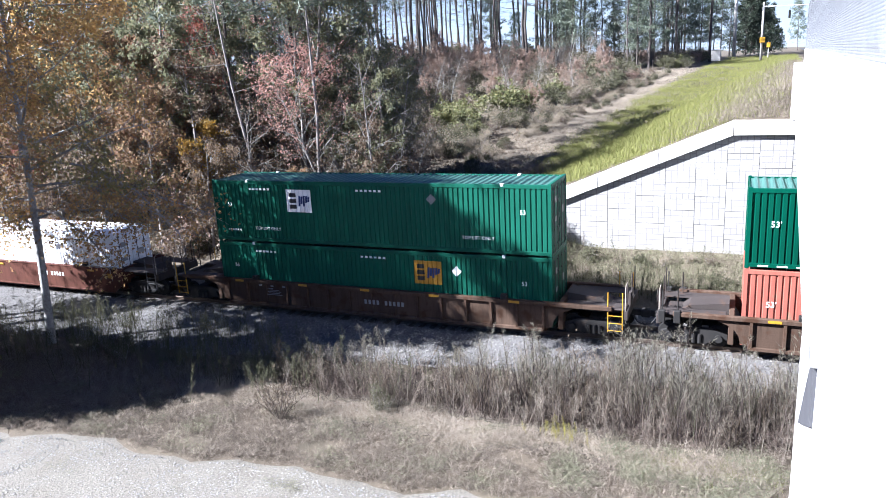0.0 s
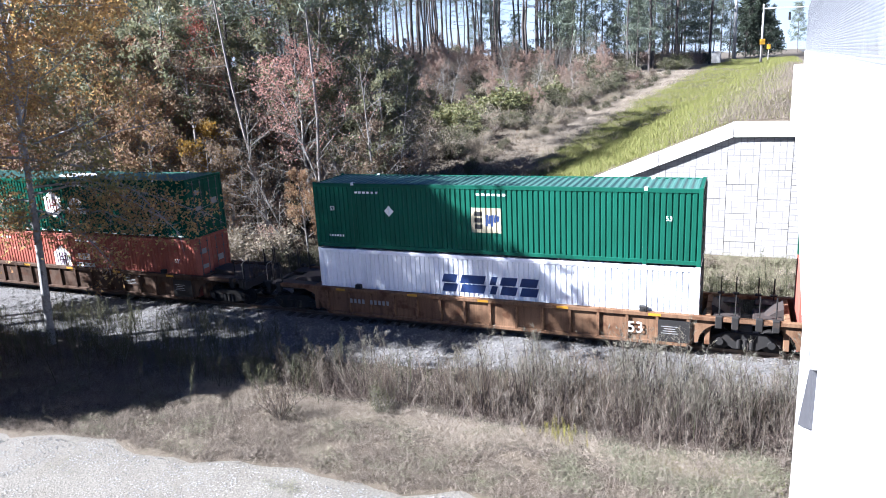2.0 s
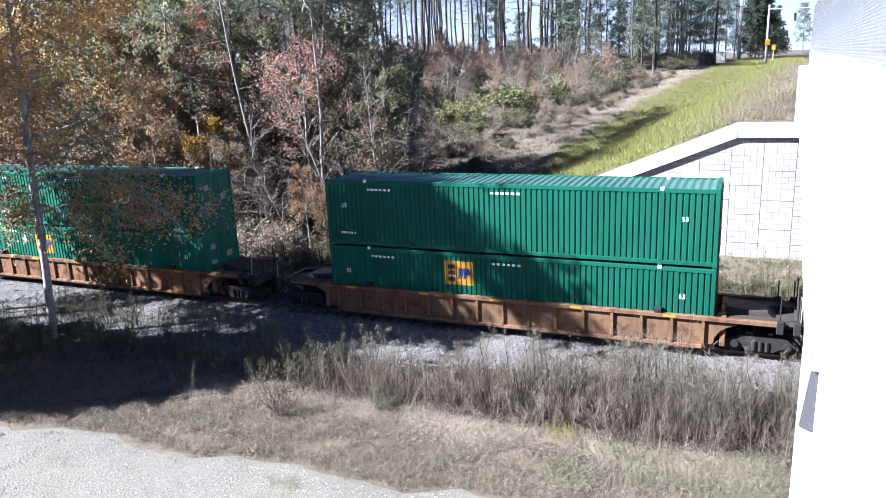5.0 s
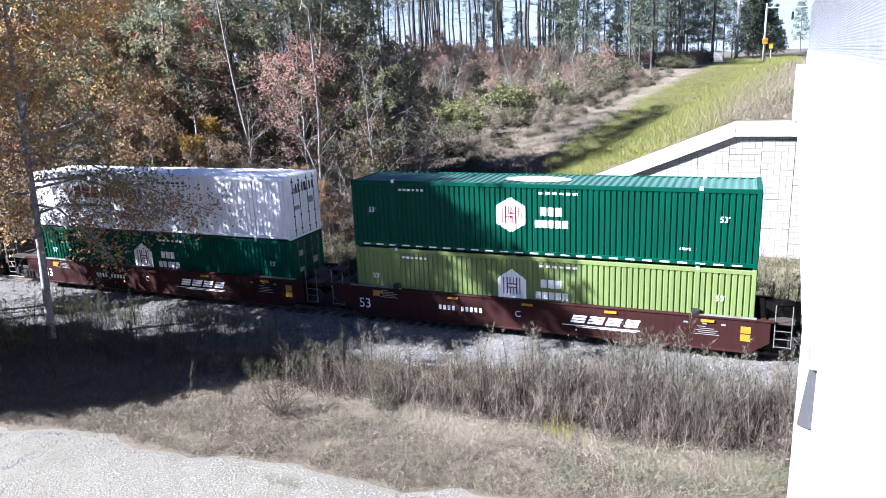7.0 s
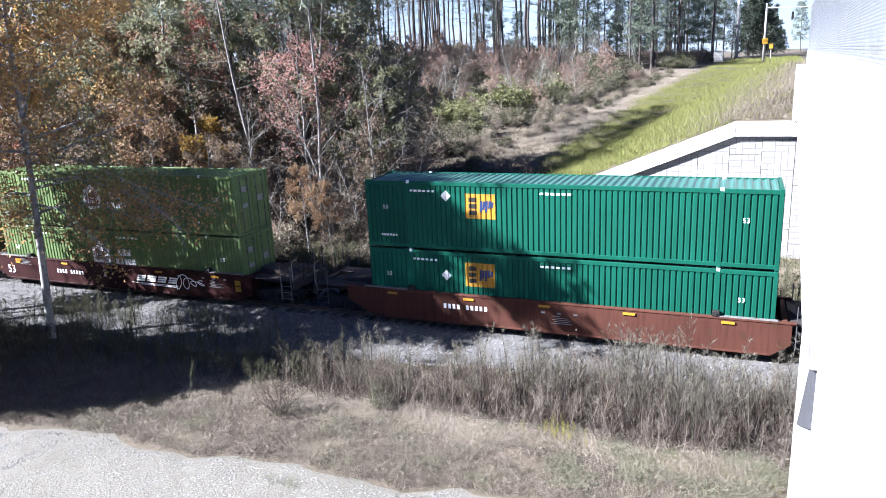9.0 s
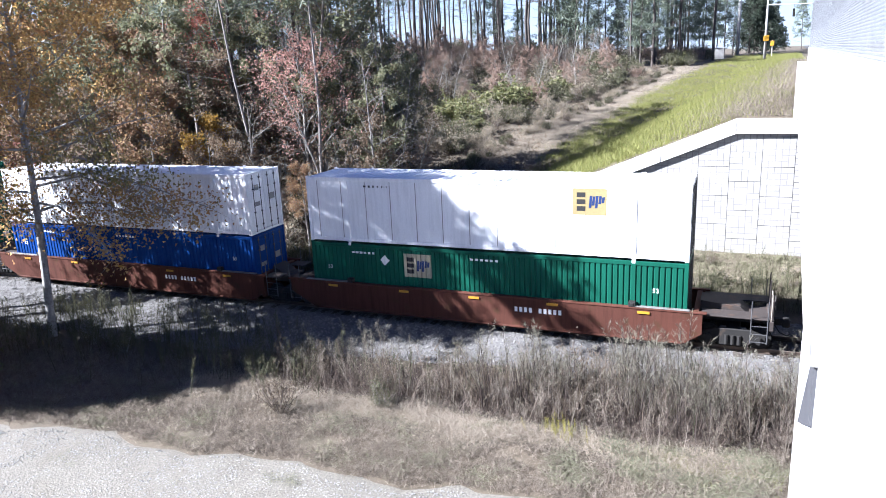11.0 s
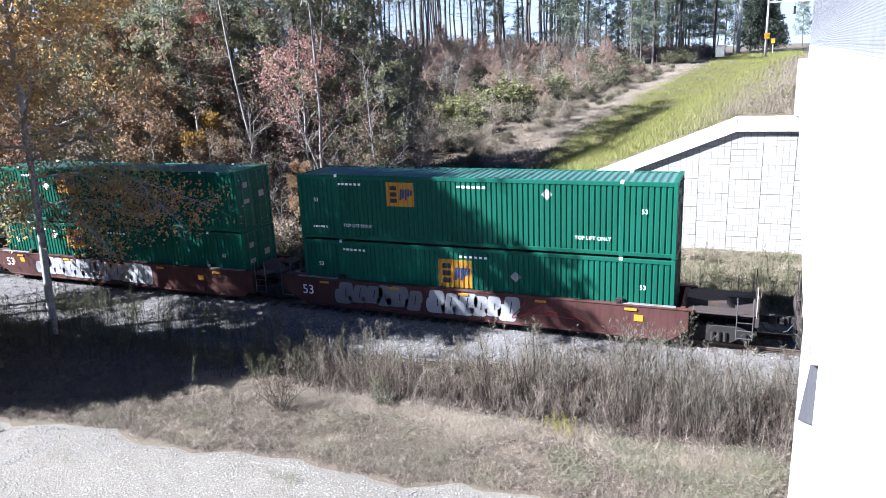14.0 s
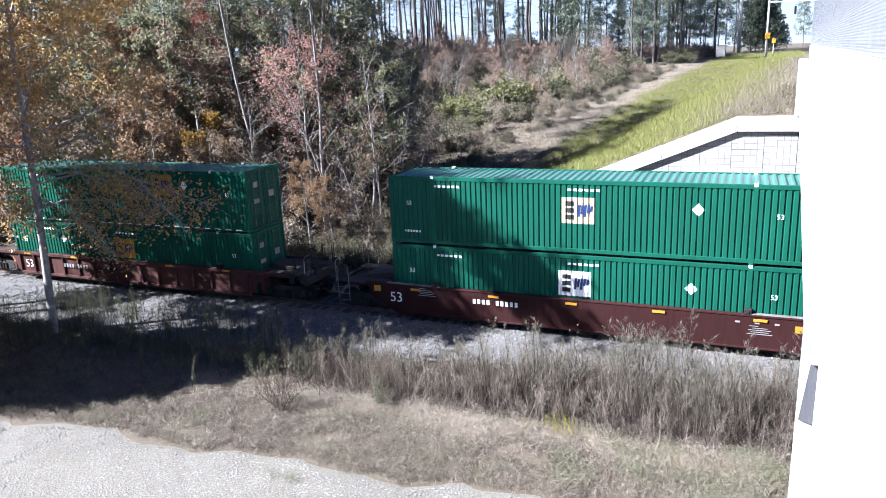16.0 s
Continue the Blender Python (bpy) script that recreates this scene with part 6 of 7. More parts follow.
# the tree beside the track, whose limbs hang before the train
near_leaves = mat("mixed_autumn_leaves", (0.352, 0.202, 0.0829), (0.247, 0.158, 0.0699), 0.7, 0.4, 5, 0, island=[(0.16, 0.107, 0.061), (0.368, 0.199, 0.0872), (0.206, 0.201, 0.0817), (0.476, 0.29, 0.11), (0.264, 0.13, 0.0776), (0.636, 0.43, 0.157), (0.179, 0.171, 0.0719)], through_light=0.5)
near_spec = dict(BROAD, height=18.0, radius=0.19, counts=(24, 7, 4), bare=(0.44, 0.2, 0.2), ratio=(0.46, 0.5, 0.5), open=1.25, lift=0.0, leaves=42000, leaf=0.125, spread=0.26, bend=0.08, straight=0.12,
                 limbs=(((0, 0, 8.4), (2.5, 0.4, 8.3), (5.0, 0.7, 7.5), (7.2, 0.6, 6.0)), ((0, 0, 7.2), (2.2, 0.9, 7.6), (4.6, 1.4, 7.3), (7.6, 1.9, 6.6)), ((0, 0, 6.2), (1.6, -0.3, 6.3), (3.4, -0.5, 5.6), (4.6, -0.4, 4.6)), ((0, 0, 6.6), (-2.0, 0.4, 6.4), (-4.0, 0.5, 5.4)), ((0, 0, 6.9), (2.0, 0.5, 7.5), (4.3, 0.7, 7.2), (6.2, 0.8, 6.5)), ((0, 0, 5.8), (1.2, 0.3, 6.3), (3.0, 0.8, 6.4), (5.0, 1.0, 5.9)), ((0, 0, 5.4), (-1.2, 0.2, 5.7), (-2.6, 0.3, 5.4))))
bark_near = mat("smooth_grey_bark", (0.27, 0.265, 0.26), (0.2, 0.195, 0.19), 0.9, 2, 14, 0.5, c3=(0.15, 0.14, 0.13))
TREES["near"] = tree_meshes("near", 41, near_spec, bark_near, near_leaves)
near_gold = mat("golden_autumn_leaves", (0.45, 0.29, 0.1), (0.33, 0.21, 0.08), 0.7, 0.4, 5, 0, island=[(0.33, 0.19, 0.07), (0.55, 0.36, 0.12), (0.7, 0.49, 0.18), (0.42, 0.24, 0.09), (0.27, 0.2, 0.08)], through_light=0.5)
near_olive = mat("olive_autumn_leaves", (0.2, 0.185, 0.07), (0.15, 0.14, 0.06), 0.7, 0.4, 5, 0, island=[(0.12, 0.12, 0.05), (0.22, 0.2, 0.075), (0.3, 0.25, 0.09), (0.17, 0.165, 0.065), (0.36, 0.26, 0.1)], through_light=0.5)
crown = TREES["near"][1]
crown.materials.append(near_gold)
crown.materials.append(near_olive)
mid = np.zeros(len(crown.polygons) * 3)
crown.polygons.foreach_get("center", mid)
mid = mid.reshape(-1, 3)
patch = smooth_noise(mid[:, 0] + 0.4 * mid[:, 1], mid[:, 2], 0.9, 6.0) + 0.5 * smooth_noise(mid[:, 1], mid[:, 2] + mid[:, 0], 2.1, 2.0)
patch = patch + 0.12 * (mid[:, 2] - 11.5)
crown.polygons.foreach_set("material_index", np.where(patch > 0.35, 1, np.where((patch < -0.4) & (mid[:, 2] > 7.5), 2, 0)).astype(np.int32))
plant("near", -28.3, 21.2, 0, 1.0, lean=(0, 5.5), label="slim grey tree with drooping orange-brown leaves beside the track", group="trees by the track")
# unseen neighbours, further along the track and the access road, placed to throw the shade
BELT = dict(BROAD, height=9.2, radius=0.17, counts=(34, 7, 4), bare=(0.08, 0.2, 0.2), ratio=(0.2, 0.5, 0.5), taper=-0.35, leaves=10500, leaf=0.3, spread=0.25)
TREES["belt"] = tree_meshes("belt", 43, BELT, bark_grey, leaf_olive)


def boughs_tree(name, seed, height_, radius, limbs, leaf):
    """A tall tree with a few great drooping boughs: limbs are (way out, way up) bends, half the foliage's depth, and leaves."""
    rr = np.random.default_rng(seed)
    z = np.linspace(-0.4, height_, 9)
    trunk = np.stack([np.cumsum(rr.normal(0, 0.05, 9)), np.cumsum(rr.normal(0, 0.05, 9)), z], -1)
    wood, cards = [to_tris(tube(trunk, radius * np.linspace(1, 0.3, 9), 8))], []
    for bends, depth, leaves in limbs:
        pts = np.array([(x, rr.normal(0, 0.25), zz) for x, zz in bends])
        wood.append(to_tris(tube(pts, np.linspace(0.11, 0.03, len(pts)), 5)))
        f = rr.uniform(0, len(pts) - 1, leaves // 22)
        spots = np.stack([np.interp(f, np.arange(len(pts)), pts[:, k]) for k in range(3)], -1)
        spots += rr.normal(0, 1, spots.shape) * np.array([depth, 1.0, depth])
        base = np.stack([np.interp(f, np.arange(len(pts)), pts[:, k]) for k in range(3)], -1)
        wood.append(slips(base, spots, np.full(len(spots), 0.02), rr))
        pick = spots[rr.integers(0, len(spots), leaves)] + rr.normal(0, 0.26, (leaves, 3))
        cards.append(leaf_cards(pick, 0.3, rr))
    return mesh_np(name + "_wood", *join(wood), bark_grey, True), mesh_np(name + "_leaves", *join(cards), leaf)


TREES["boughs"] = boughs_tree("boughs", 45, 24.0, 0.34, (
    (((0, 22.5), (1.5, 23.6), (3.2, 22.5), (6.0, 20.2), (9.6, 17.9)), 0.85, 3700),
    (((0, 20.5), (1.0, 19.6), (2.6, 17.6)), 0.7, 1200),
    (((0, 18.2), (3.0, 16.9), (6.8, 16.4)), 0.6, 2500),
    (((0, 18.0), (-1.6, 17.0), (-3.2, 16.2)), 0.6, 900),
    (((0, 16.5), (1.4, 14.8), (3.8, 13.4)), 0.8, 2000),
    (((0, 16.0), (-2.6, 15.6), (-5.0, 14.6)), 0.7, 1400),
    (((0, 17.2), (-3.0, 18.0), (-6.0, 17.6), (-8.4, 16.6)), 0.7, 1800)), leaf_gold)
plant("boughs", -34.0, 14.2, 0, 1.0, "unseen tree with golden leaves on drooping boughs by the gravel road", group="trees by the track")
for x, y, turn, s in ((-28.5, 15.5, 40, 1.2), (-27.5, 14.6, 0, 1.18), (-30.8, 14.7, 80, 1.12), (-34.8, 14.4, 150, 1.02), (-38.8, 14.0, 220, 0.98), (-43.0, 14.2, 310, 0.9)):
    plant("belt", x, y, turn, s, "unseen dense low olive tree by the gravel road", group="trees by the track")
# a row of unseen tall trees beside it, placed to keep the train behind them in shade
TREES["row"] = tree_meshes("row", 46, dict(BROAD, height=16.5, radius=0.22, counts=(26, 7, 4), bare=(0.5, 0.2, 0.2), ratio=(0.21, 0.5, 0.5), taper=0.1, leaves=3400, leaf=0.26, spread=0.2), bark_grey, near_leaves)
for x, y, turn, s in ((-34.6, 20.9, 0, 1.0), (-38.8, 20.2, 110, 1.05)):
    plant("row", x, y, turn, s, "unseen tall slim tree with orange-brown leaves beside the track", group="trees by the track")
# an unseen young tree, added to shade the ballast and the car sills
TREES["low"] = tree_meshes("low", 47, dict(BROAD, height=9.0, radius=0.12, counts=(22, 7, 4), bare=(0.4, 0.2, 0.2), ratio=(0.25, 0.5, 0.5), taper=0.0, leaves=2300, leaf=0.26, spread=0.2), bark_grey, near_leaves)
plant("low", -35.4, 21.6, 0, 1.0, "unseen low young tree with brown leaves beside the track", group="trees by the track")
# unseen bare trees, added for streaks of branch shadow
for x, y, turn, s in ((-46.0, 16.0, 90, 1.2), (-54.5, 18.0, 200, 1.1)):
    plant("bare2", x, y, turn, s, "unseen grey tree bare of leaves by the gravel road", group="trees by the track")


# ---- low growth ----
def weed(seed, tall, twigs, fluff, apart=False):
    """One dead weed: a stem, side twigs and seed tufts, as thin slips; apart: stem and plume as two pairs."""
    r = np.random.default_rng(seed)
    pieces = []
    top = np.array([r.normal(0, 0.06), r.normal(0, 0.06), tall])
    pieces.append(to_tris(tube([(0, 0, 0), top * 0.5 + r.normal(0, 0.02, 3), top], [0.014, 0.011, 0.005], 3)))
    pts, foot, tip = [], [], []
    for i in range(twigs):
        f = 0.35 + 0.62 * i / twigs
        a = r.uniform(0, 6.28)
        ln = tall * 0.28 * (1.15 - f) * r.uniform(0.6, 1.3) + 0.05
        p = top * f
        q = p + np.array([math.cos(a) * 0.6, math.sin(a) * 0.6, 0.8]) * ln
        foot.append(p), tip.append(q)
        pts += [p + (q - p) * g for g in (0.5, 0.75, 1.0)]
    pieces.append(slips(foot, tip, [0.005] * len(foot), r))
    if apart:
        stem = join(pieces)
        pts = np.array(pts[len(pts) // 4:])
        k = r.integers(0, len(pts), fluff)
        sel = pts[k] + r.normal(0, 0.03, (fluff, 3))
        out = np.repeat(np.array(tip) - np.array(foot), 3, 0)[-len(pts):][k]
        out /= np.linalg.norm(out, axis=1, keepdims=True)
        return stem, slips(sel, sel + out * 0.12 + r.normal(0, 0.04, (fluff, 3)), np.full(fluff, 0.007), r)
    pts = np.array(pts)
    sel = pts[r.integers(0, len(pts), fluff)] + r.normal(0, 0.02, (fluff, 3))
    pieces.append(slips(sel, sel + r.normal(0, 0.03, (fluff, 3)) + np.array([0, 0, 0.045]), np.full(fluff, 0.008), r))
    low = np.stack([r.normal(0, 0.07, 22), r.normal(0, 0.07, 22), r.uniform(0.05, 0.6, 22) * tall], -1)
    pieces.append(leaf_cards(low, 0.06, r, 0.5))
    return join(pieces)


def grass_tuft(seed, blades, tall, width, spread, simple=False):
    r = np.random.default_rng(seed)
    base = r.normal(0, spread, (blades, 2))
    h = tall * r.uniform(0.5, 1.2, blades)
    a = r.uniform(0, 6.28, blades)
    lean = r.normal(0, 0.3, (blades, 2)) * h[:, None]
    w = np.stack([np.cos(a), np.sin(a)], -1) * width
    if simple:
        v = np.zeros((blades, 3, 3))
        v[:, 0, :2], v[:, 1, :2], v[:, 2, :2], v[:, 2, 2] = base - w, base + w, base + lean, h
        return v.reshape(-1, 3), np.arange(blades * 3).reshape(-1, 3)
    v = np.zeros((blades, 4, 3))
    v[:, 0, :2], v[:, 1, :2] = base - w, base + w
    v[:, 2, :2], v[:, 3, :2] = base + lean * 0.45 + w * 0.7, base + lean * 0.45 - w * 0.7
    v[:, 2:, 2] = (h * 0.6)[:, None]
    tip = np.zeros((blades, 3))
    tip[:, :2], tip[:, 2] = base + lean, h
    vv = np.concatenate([v.reshape(-1, 3), tip])
    q = np.arange(blades)[:, None] * 4
    tri = np.concatenate([q + np.array([[0, 1, 2]]), q + np.array([[0, 2, 3]]), np.concatenate([q + 3, q + 2, blades * 4 + np.arange(blades)[:, None]], 1)])
    return vv, tri


def field(name, templates, xs, ys, size, material, label, category, z=None, lean=0.12):
    """Many plants as one thing of kind stuff."""
    rr = np.random.default_rng(len(xs))
    zs = height(xs, ys) if z is None else z
    which = rr.integers(0, len(templates), len(xs))
    out = []
    for k, tpl in enumerate(templates):
        s = which == k
        v, f = to_tris(tpl)
        out.append(replicate(v, f, np.stack([xs[s], ys[s], zs[s]], -1), rr.uniform(0, 6.28, s.sum()), size[s], rr.normal(0, lean, (s.sum(), 2))))
    return tagged(new(name, mesh_np(name, *join(out), material)), label, category, kind="stuff")


def plume_field(name, templates, xs, ys, size, stem_mat, plume_mat, label):
    """Weeds with stems and plumes of two materials, as one thing of kind stuff."""
    rr = np.random.default_rng(len(xs))
    zs = height(xs, ys)
    which, turn, lean = rr.integers(0, len(templates), len(xs)), rr.uniform(0, 6.28, len(xs)), rr.normal(0, 0.14, (len(xs), 2))
    out, slot = [], []
    for k, pair in enumerate(templates):
        s = which == k
        for m_i, (v, f) in enumerate(pair):
            out.append(replicate(v, f, np.stack([xs[s], ys[s], zs[s]], -1), turn[s], size[s], lean[s]))
            slot.append(np.full(len(out[-1][1]), m_i))
    me = mesh_np(name, *join(out), stem_mat)
    me.materials.append(plume_mat)
    me.polygons.foreach_set("material_index", np.concatenate(slot).astype(np.int32))
    return tagged(new(name, me), label, "weeds", kind="stuff")


r = np.random.default_rng(77)


def matted_tuft(seed, blades, long_, width, spread, high):
    """Bent dry stalks lying across one another."""
    r = np.random.default_rng(seed)
    foot = np.stack([r.normal(0, spread, blades), r.normal(0, spread, blades), r.uniform(0, high, blades)], -1)
    way = np.stack([r.normal(0, 1, blades), r.normal(0, 1, blades), r.normal(0.35, 0.45, blades)], -1)
    way *= (long_ * r.uniform(0.4, 1.2, blades) / np.linalg.norm(way, axis=1))[:, None]
    tip = foot + way
    tip[:, 2] = np.abs(tip[:, 2])
    return slips(foot, tip, np.full(blades, width), r)


tufts = [grass_tuft(s, 18, 0.24, 0.0065, 0.17, True) for s in range(4)]
mats = [matted_tuft(s + 60, 34, 0.19, 0.0055, 0.17, 0.16) for s in range(5)]
litter = [matted_tuft(s + 70, 14, 0.7, 0.011, 0.3, 0.12) for s in range(4)]
short_tufts = [grass_tuft(s + 10, 18, 0.17, 0.006, 0.16, True) for s in range(4)]
# dry verge between the gravel road and the weeds
n = 12500
x = r.uniform(-32, 4, n)
y = np.array([road_edge(v) for v in x]) + 0.05 + r.beta(1.0, 1.25, n) * 6.0
keep = smooth_noise(x, y, 1.1, 3.0) > -0.55
x, y = x[keep], y[keep]
field("dry_grass", tufts + mats, x, y, r.uniform(0.45, 1.0, len(x)) * (1.0 + 0.65 * np.clip(smooth_noise(x, y, 3.1, 4.0) + 0.5 * smooth_noise(x, y, 7.3, 1.0), -0.6, 1.0)), dry_grass, "matted dry brown grass along the gravel road", "grass", lean=0.45)
grey_green = mat("grey_green_weeds", (0.15, 0.15, 0.095), (0.11, 0.112, 0.075), 0.85, 0.5, 5, 0, island=[(0.09, 0.095, 0.06), (0.16, 0.165, 0.10), (0.22, 0.21, 0.14), (0.17, 0.145, 0.11)], through_light=0.25)
n = 2800
x = np.concatenate([r.uniform(-32, 4, 1500), r.uniform(-5, 3.5, 1300)])
y = np.array([road_edge(v) for v in x]) + 0.2 + r.uniform(0, 1, n) * 3.4
keep = smooth_noise(x, y, 1.6, 9.0) > 0.15
x, y = x[keep], y[keep]
field("grey_grass", mats, x, y, r.uniform(0.7, 1.3, len(x)), grey_green, "grey-green low weeds in the dry verge", "grass", lean=0.3)
n = 4600
x = np.concatenate([r.uniform(-18.5, -7, 3400), r.uniform(-8, 1, 1200)])
y = 19.35 - 0.02 * (x + 12) + 0.3 * np.sin(x * 1.1) + r.normal(0, 0.42, n)
field("bleached_grass", mats, x, y, r.uniform(0.5, 1.0, n), straw_grass, "bleached straw-coloured grass beneath the weeds", "grass", lean=0.5)
# sprigs in the gravel of the road
x = np.concatenate([-11.3 + r.normal(0, 0.3, 26), -18.6 + r.normal(0, 0.5, 16), r.uniform(-20, -2, 14)])
y = np.concatenate([14.6 + r.normal(0, 0.16, 26), 13.6 + r.normal(0, 0.3, 16), r.uniform(11.5, 15.0, 14)])
field("road_sprigs", mats, x, y, r.uniform(0.3, 0.7, len(x)), grey_green, "sparse grey-green sprigs growing in the gravel", "grass", z=np.full(len(x), -0.43))
# standing dead weeds along the ballast
tall_weeds = [weed(s, 1.35 + 0.12 * (s % 4), 15, 95) for s in range(6)]
plumes = [weed(s + 20, 1.9 + 0.2 * (s % 4), 18, 80, True) for s in range(6)]
stem_dark = mat("dark_weed_stems", (0.05, 0.0375, 0.03), (0.035, 0.026, 0.0225), 0.9, 2, 20, 0)
plume_grey = mat("weed_plumes", (0.14, 0.129, 0.0991), (0.105, 0.0959, 0.0743), 0.9, 0.5, 5, 0, island=[(0.0788, 0.0699, 0.0546), (0.144, 0.136, 0.102), (0.201, 0.188, 0.151), (0.114, 0.116, 0.0721), (0.175, 0.144, 0.118)], through_light=0.3)


def clumps(n, lo, hi, near, far, each_):
    """Spots gathered into clumps between two lines along the track."""
    cx = r.uniform(lo, hi, n)
    cy = near + 0.06 * (cx + 10) + r.uniform(0, 1, n) * (far - near)
    k = r.integers(each_ // 2, each_ * 2, n)
    x, y = np.repeat(cx, k), np.repeat(cy, k)
    return x + r.normal(0, 0.34, len(x)), np.clip(y + r.normal(0, 0.3, len(x)), 19.7, 25.0), np.repeat(r.uniform(0.65, 1.15, n), k)


x, y, s = clumps(74, -19, 3.5, 20.0, 23.2, 7)
s = s * np.interp(x, [-18, -15.5, -10, -6.5], [0.5, 0.8, 0.65, 1.0])
keep = r.uniform(0, 1, len(x)) < np.interp(x, [-15, -9, -6.5], [0.4, 0.5, 1.0])
x, y, s = x[keep], y[keep], s[keep]
plume_field("dead_weeds", plumes, x, y, s * r.uniform(0.75, 1.15, len(x)), stem_dark, plume_grey, "tall feathery grey weeds with dark stems beside the ballast")
x, y, s = clumps(42, -16, 3.5, 20.2, 22.2, 6)
keep = r.uniform(0, 1, len(x)) < np.interp(x, [-15, -9, -6.0], [0.4, 0.6, 1.0])
x, y, s = x[keep], y[keep], s[keep]
field("bare_weeds", tall_weeds, x, y, s * r.uniform(0.5, 1.0, len(x)), weed_grey, "brown leafless weeds beside the ballast", "weeds", lean=0.22)
stalk_mix = mat("mixed_dead_stalks", (0.15, 0.125, 0.1), (0.11, 0.092, 0.075), 0.9, 0.5, 5, 0, island=[(0.035, 0.028, 0.022), (0.15, 0.12, 0.095), (0.3, 0.265, 0.22), (0.08, 0.062, 0.048), (0.22, 0.2, 0.15), (0.17, 0.12, 0.095)], through_light=0.2)
n = 520
x = r.uniform(-15, 3.6, n)
y = 20.6 + 0.09 * (x + 10) + r.uniform(-1.0, 1.0, n) * np.interp(x, [-15, -8, 0], [0.8, 1.5, 2.2])
keep = r.uniform(0, 1, n) < np.interp(x, [-15, -9, -6.0], [0.3, 0.45, 1.0])
x, y = x[keep], y[keep]
field("dead_stalks", tall_weeds, x, np.clip(y, 19.7, 24.2), r.uniform(0.45, 1.05, len(x)), stalk_mix, "tangled pale and dark dead stalks beside the ballast", "weeds", lean=0.25)
n = 300
x = r.uniform(-7, 3.7, n)
y = 23.4 + 0.05 * x + r.normal(0, 0.6, n)
field("ballast_stalks", tall_weeds, x, np.clip(y, 21.5, 24.5), r.uniform(0.4, 0.85, n), stalk_mix, "thin dead stalks growing in the edge of the ballast", "weeds", lean=0.25)
x, y = r.uniform(-46, -14, 480), 20.4 + r.normal(0, 0.9, 480)
x, y = np.append(x, r.uniform(-32, -17, 210)), np.append(y, r.uniform(21.8, 24.3, 210))
field("shaded_weeds", tall_weeds, x, y, r.uniform(0.5, 1.1, len(x)), weed_olive, "dark weeds under the trees by the ballast", "weeds")
litter_brown = mat("brown_weed_litter", (0.075, 0.056, 0.046), (0.055, 0.041, 0.034), 0.9, 0.5, 5, 0, island=[(0.03, 0.023, 0.02), (0.085, 0.062, 0.05), (0.14, 0.11, 0.088), (0.055, 0.042, 0.034), (0.1, 0.07, 0.058)], through_light=0.1)
n = 2200
x = r.uniform(-15, 3.5, n)
y = 21.2 + 0.04 * (x + 10) + np.clip(r.normal(0, 0.75, n), -1.2, 2.0)
field("weed_litter", litter, x, y, r.uniform(0.5, 1.2, n), litter_brown, "fallen brown stalks beneath the weeds", "weeds", lean=0.2)
bare_stems = [to_tris(tube([(0, 0, 0), (0.04 * a, 0.03, 0.6), (0.1 * a, 0.02, 1.15), (0.2 * a, -0.03, 1.6)], [0.017, 0.014, 0.01, 0.005], 3)) for a in (-1.0, -0.3, 0.4, 1.1)]
n = 260
x = np.concatenate([r.uniform(-12, 3.5, 90), r.uniform(-8.5, 3.5, 170)])
y = np.clip(20.9 + 0.06 * (x + 10) + r.normal(0, 0.7, n), 19.8, 23.5)
field("dark_stems", bare_stems, x, y, r.uniform(0.45, 1.1, n), stem_dark, "thin dark bare stems among the dead weeds", "weeds", lean=0.12)
n = 150
x = r.uniform(-18, 2, n)
y = 21.6 + 0.08 * (x + 10) + r.normal(0, 0.9, n)
field("green_weeds", tall_weeds, x, y, r.uniform(0.4, 0.95, n), weed_olive, "olive green weeds among the dead ones", "weeds")
yellow_flowers = mat("yellow_flowers", (0.26, 0.23, 0.035), (0.21, 0.19, 0.04), 0.8, 2, 20, 0, island=[(0.3, 0.25, 0.03), (0.18, 0.18, 0.05), (0.325, 0.28, 0.05)], through_light=0.3)
n = 34
x, y = -4.6 + r.normal(0, 0.4, n), 19.5 + r.normal(0, 0.3, n)
field("yellow_weeds", tall_weeds, x, y, r.uniform(0.2, 0.42, n), yellow_flowers, "small patch of yellow flowering weeds", "weeds")
n = 260
x, y = r.uniform(-2.2, 1.6, n), 19.0 + r.normal(0, 0.35, n)
field("verge_grass", short_tufts, x, y, r.uniform(0.6, 1.1, n), green_grass, "patches of green grass on the verge", "grass")
# far side of the track
n = 2600
x = r.uniform(-24, 4, n)
y = r.uniform(32.2, 38.7, n)
field("pale_weeds", tufts + mats, x, y, r.uniform(0.8, 1.8, n), far_grass, "olive and tan dry grass between track and wall", "grass")
n = 620
x = np.concatenate([r.uniform(-26, 3, 420), -11.5 + r.normal(0, 1.7, 200)])
y = np.concatenate([32.0 + np.abs(r.normal(0, 1.6, 420)), 36.8 + r.normal(0, 0.7, 200)])
y = np.clip(y, 31.6, 38.7)
field("brush", tall_weeds, x, y, r.uniform(0.5, 1.1, n), weed_olive, "olive and grey brush on the far side of the track", "weeds")
n = 700
x = np.concatenate([r.uniform(-22, -12.8, 500), -11.6 + r.normal(0, 1.2, 200)])
y = np.concatenate([r.uniform(33, 52, 500), 36.9 + r.normal(0, 0.6, 200)])
y = np.where((y > 38.75) & (x > -12.7), 38.6, y)
field("gully_brush", tall_weeds, x, y, r.uniform(0.4, 1.1, n), weed_grey, "dead grey brush round the gully", "weeds")
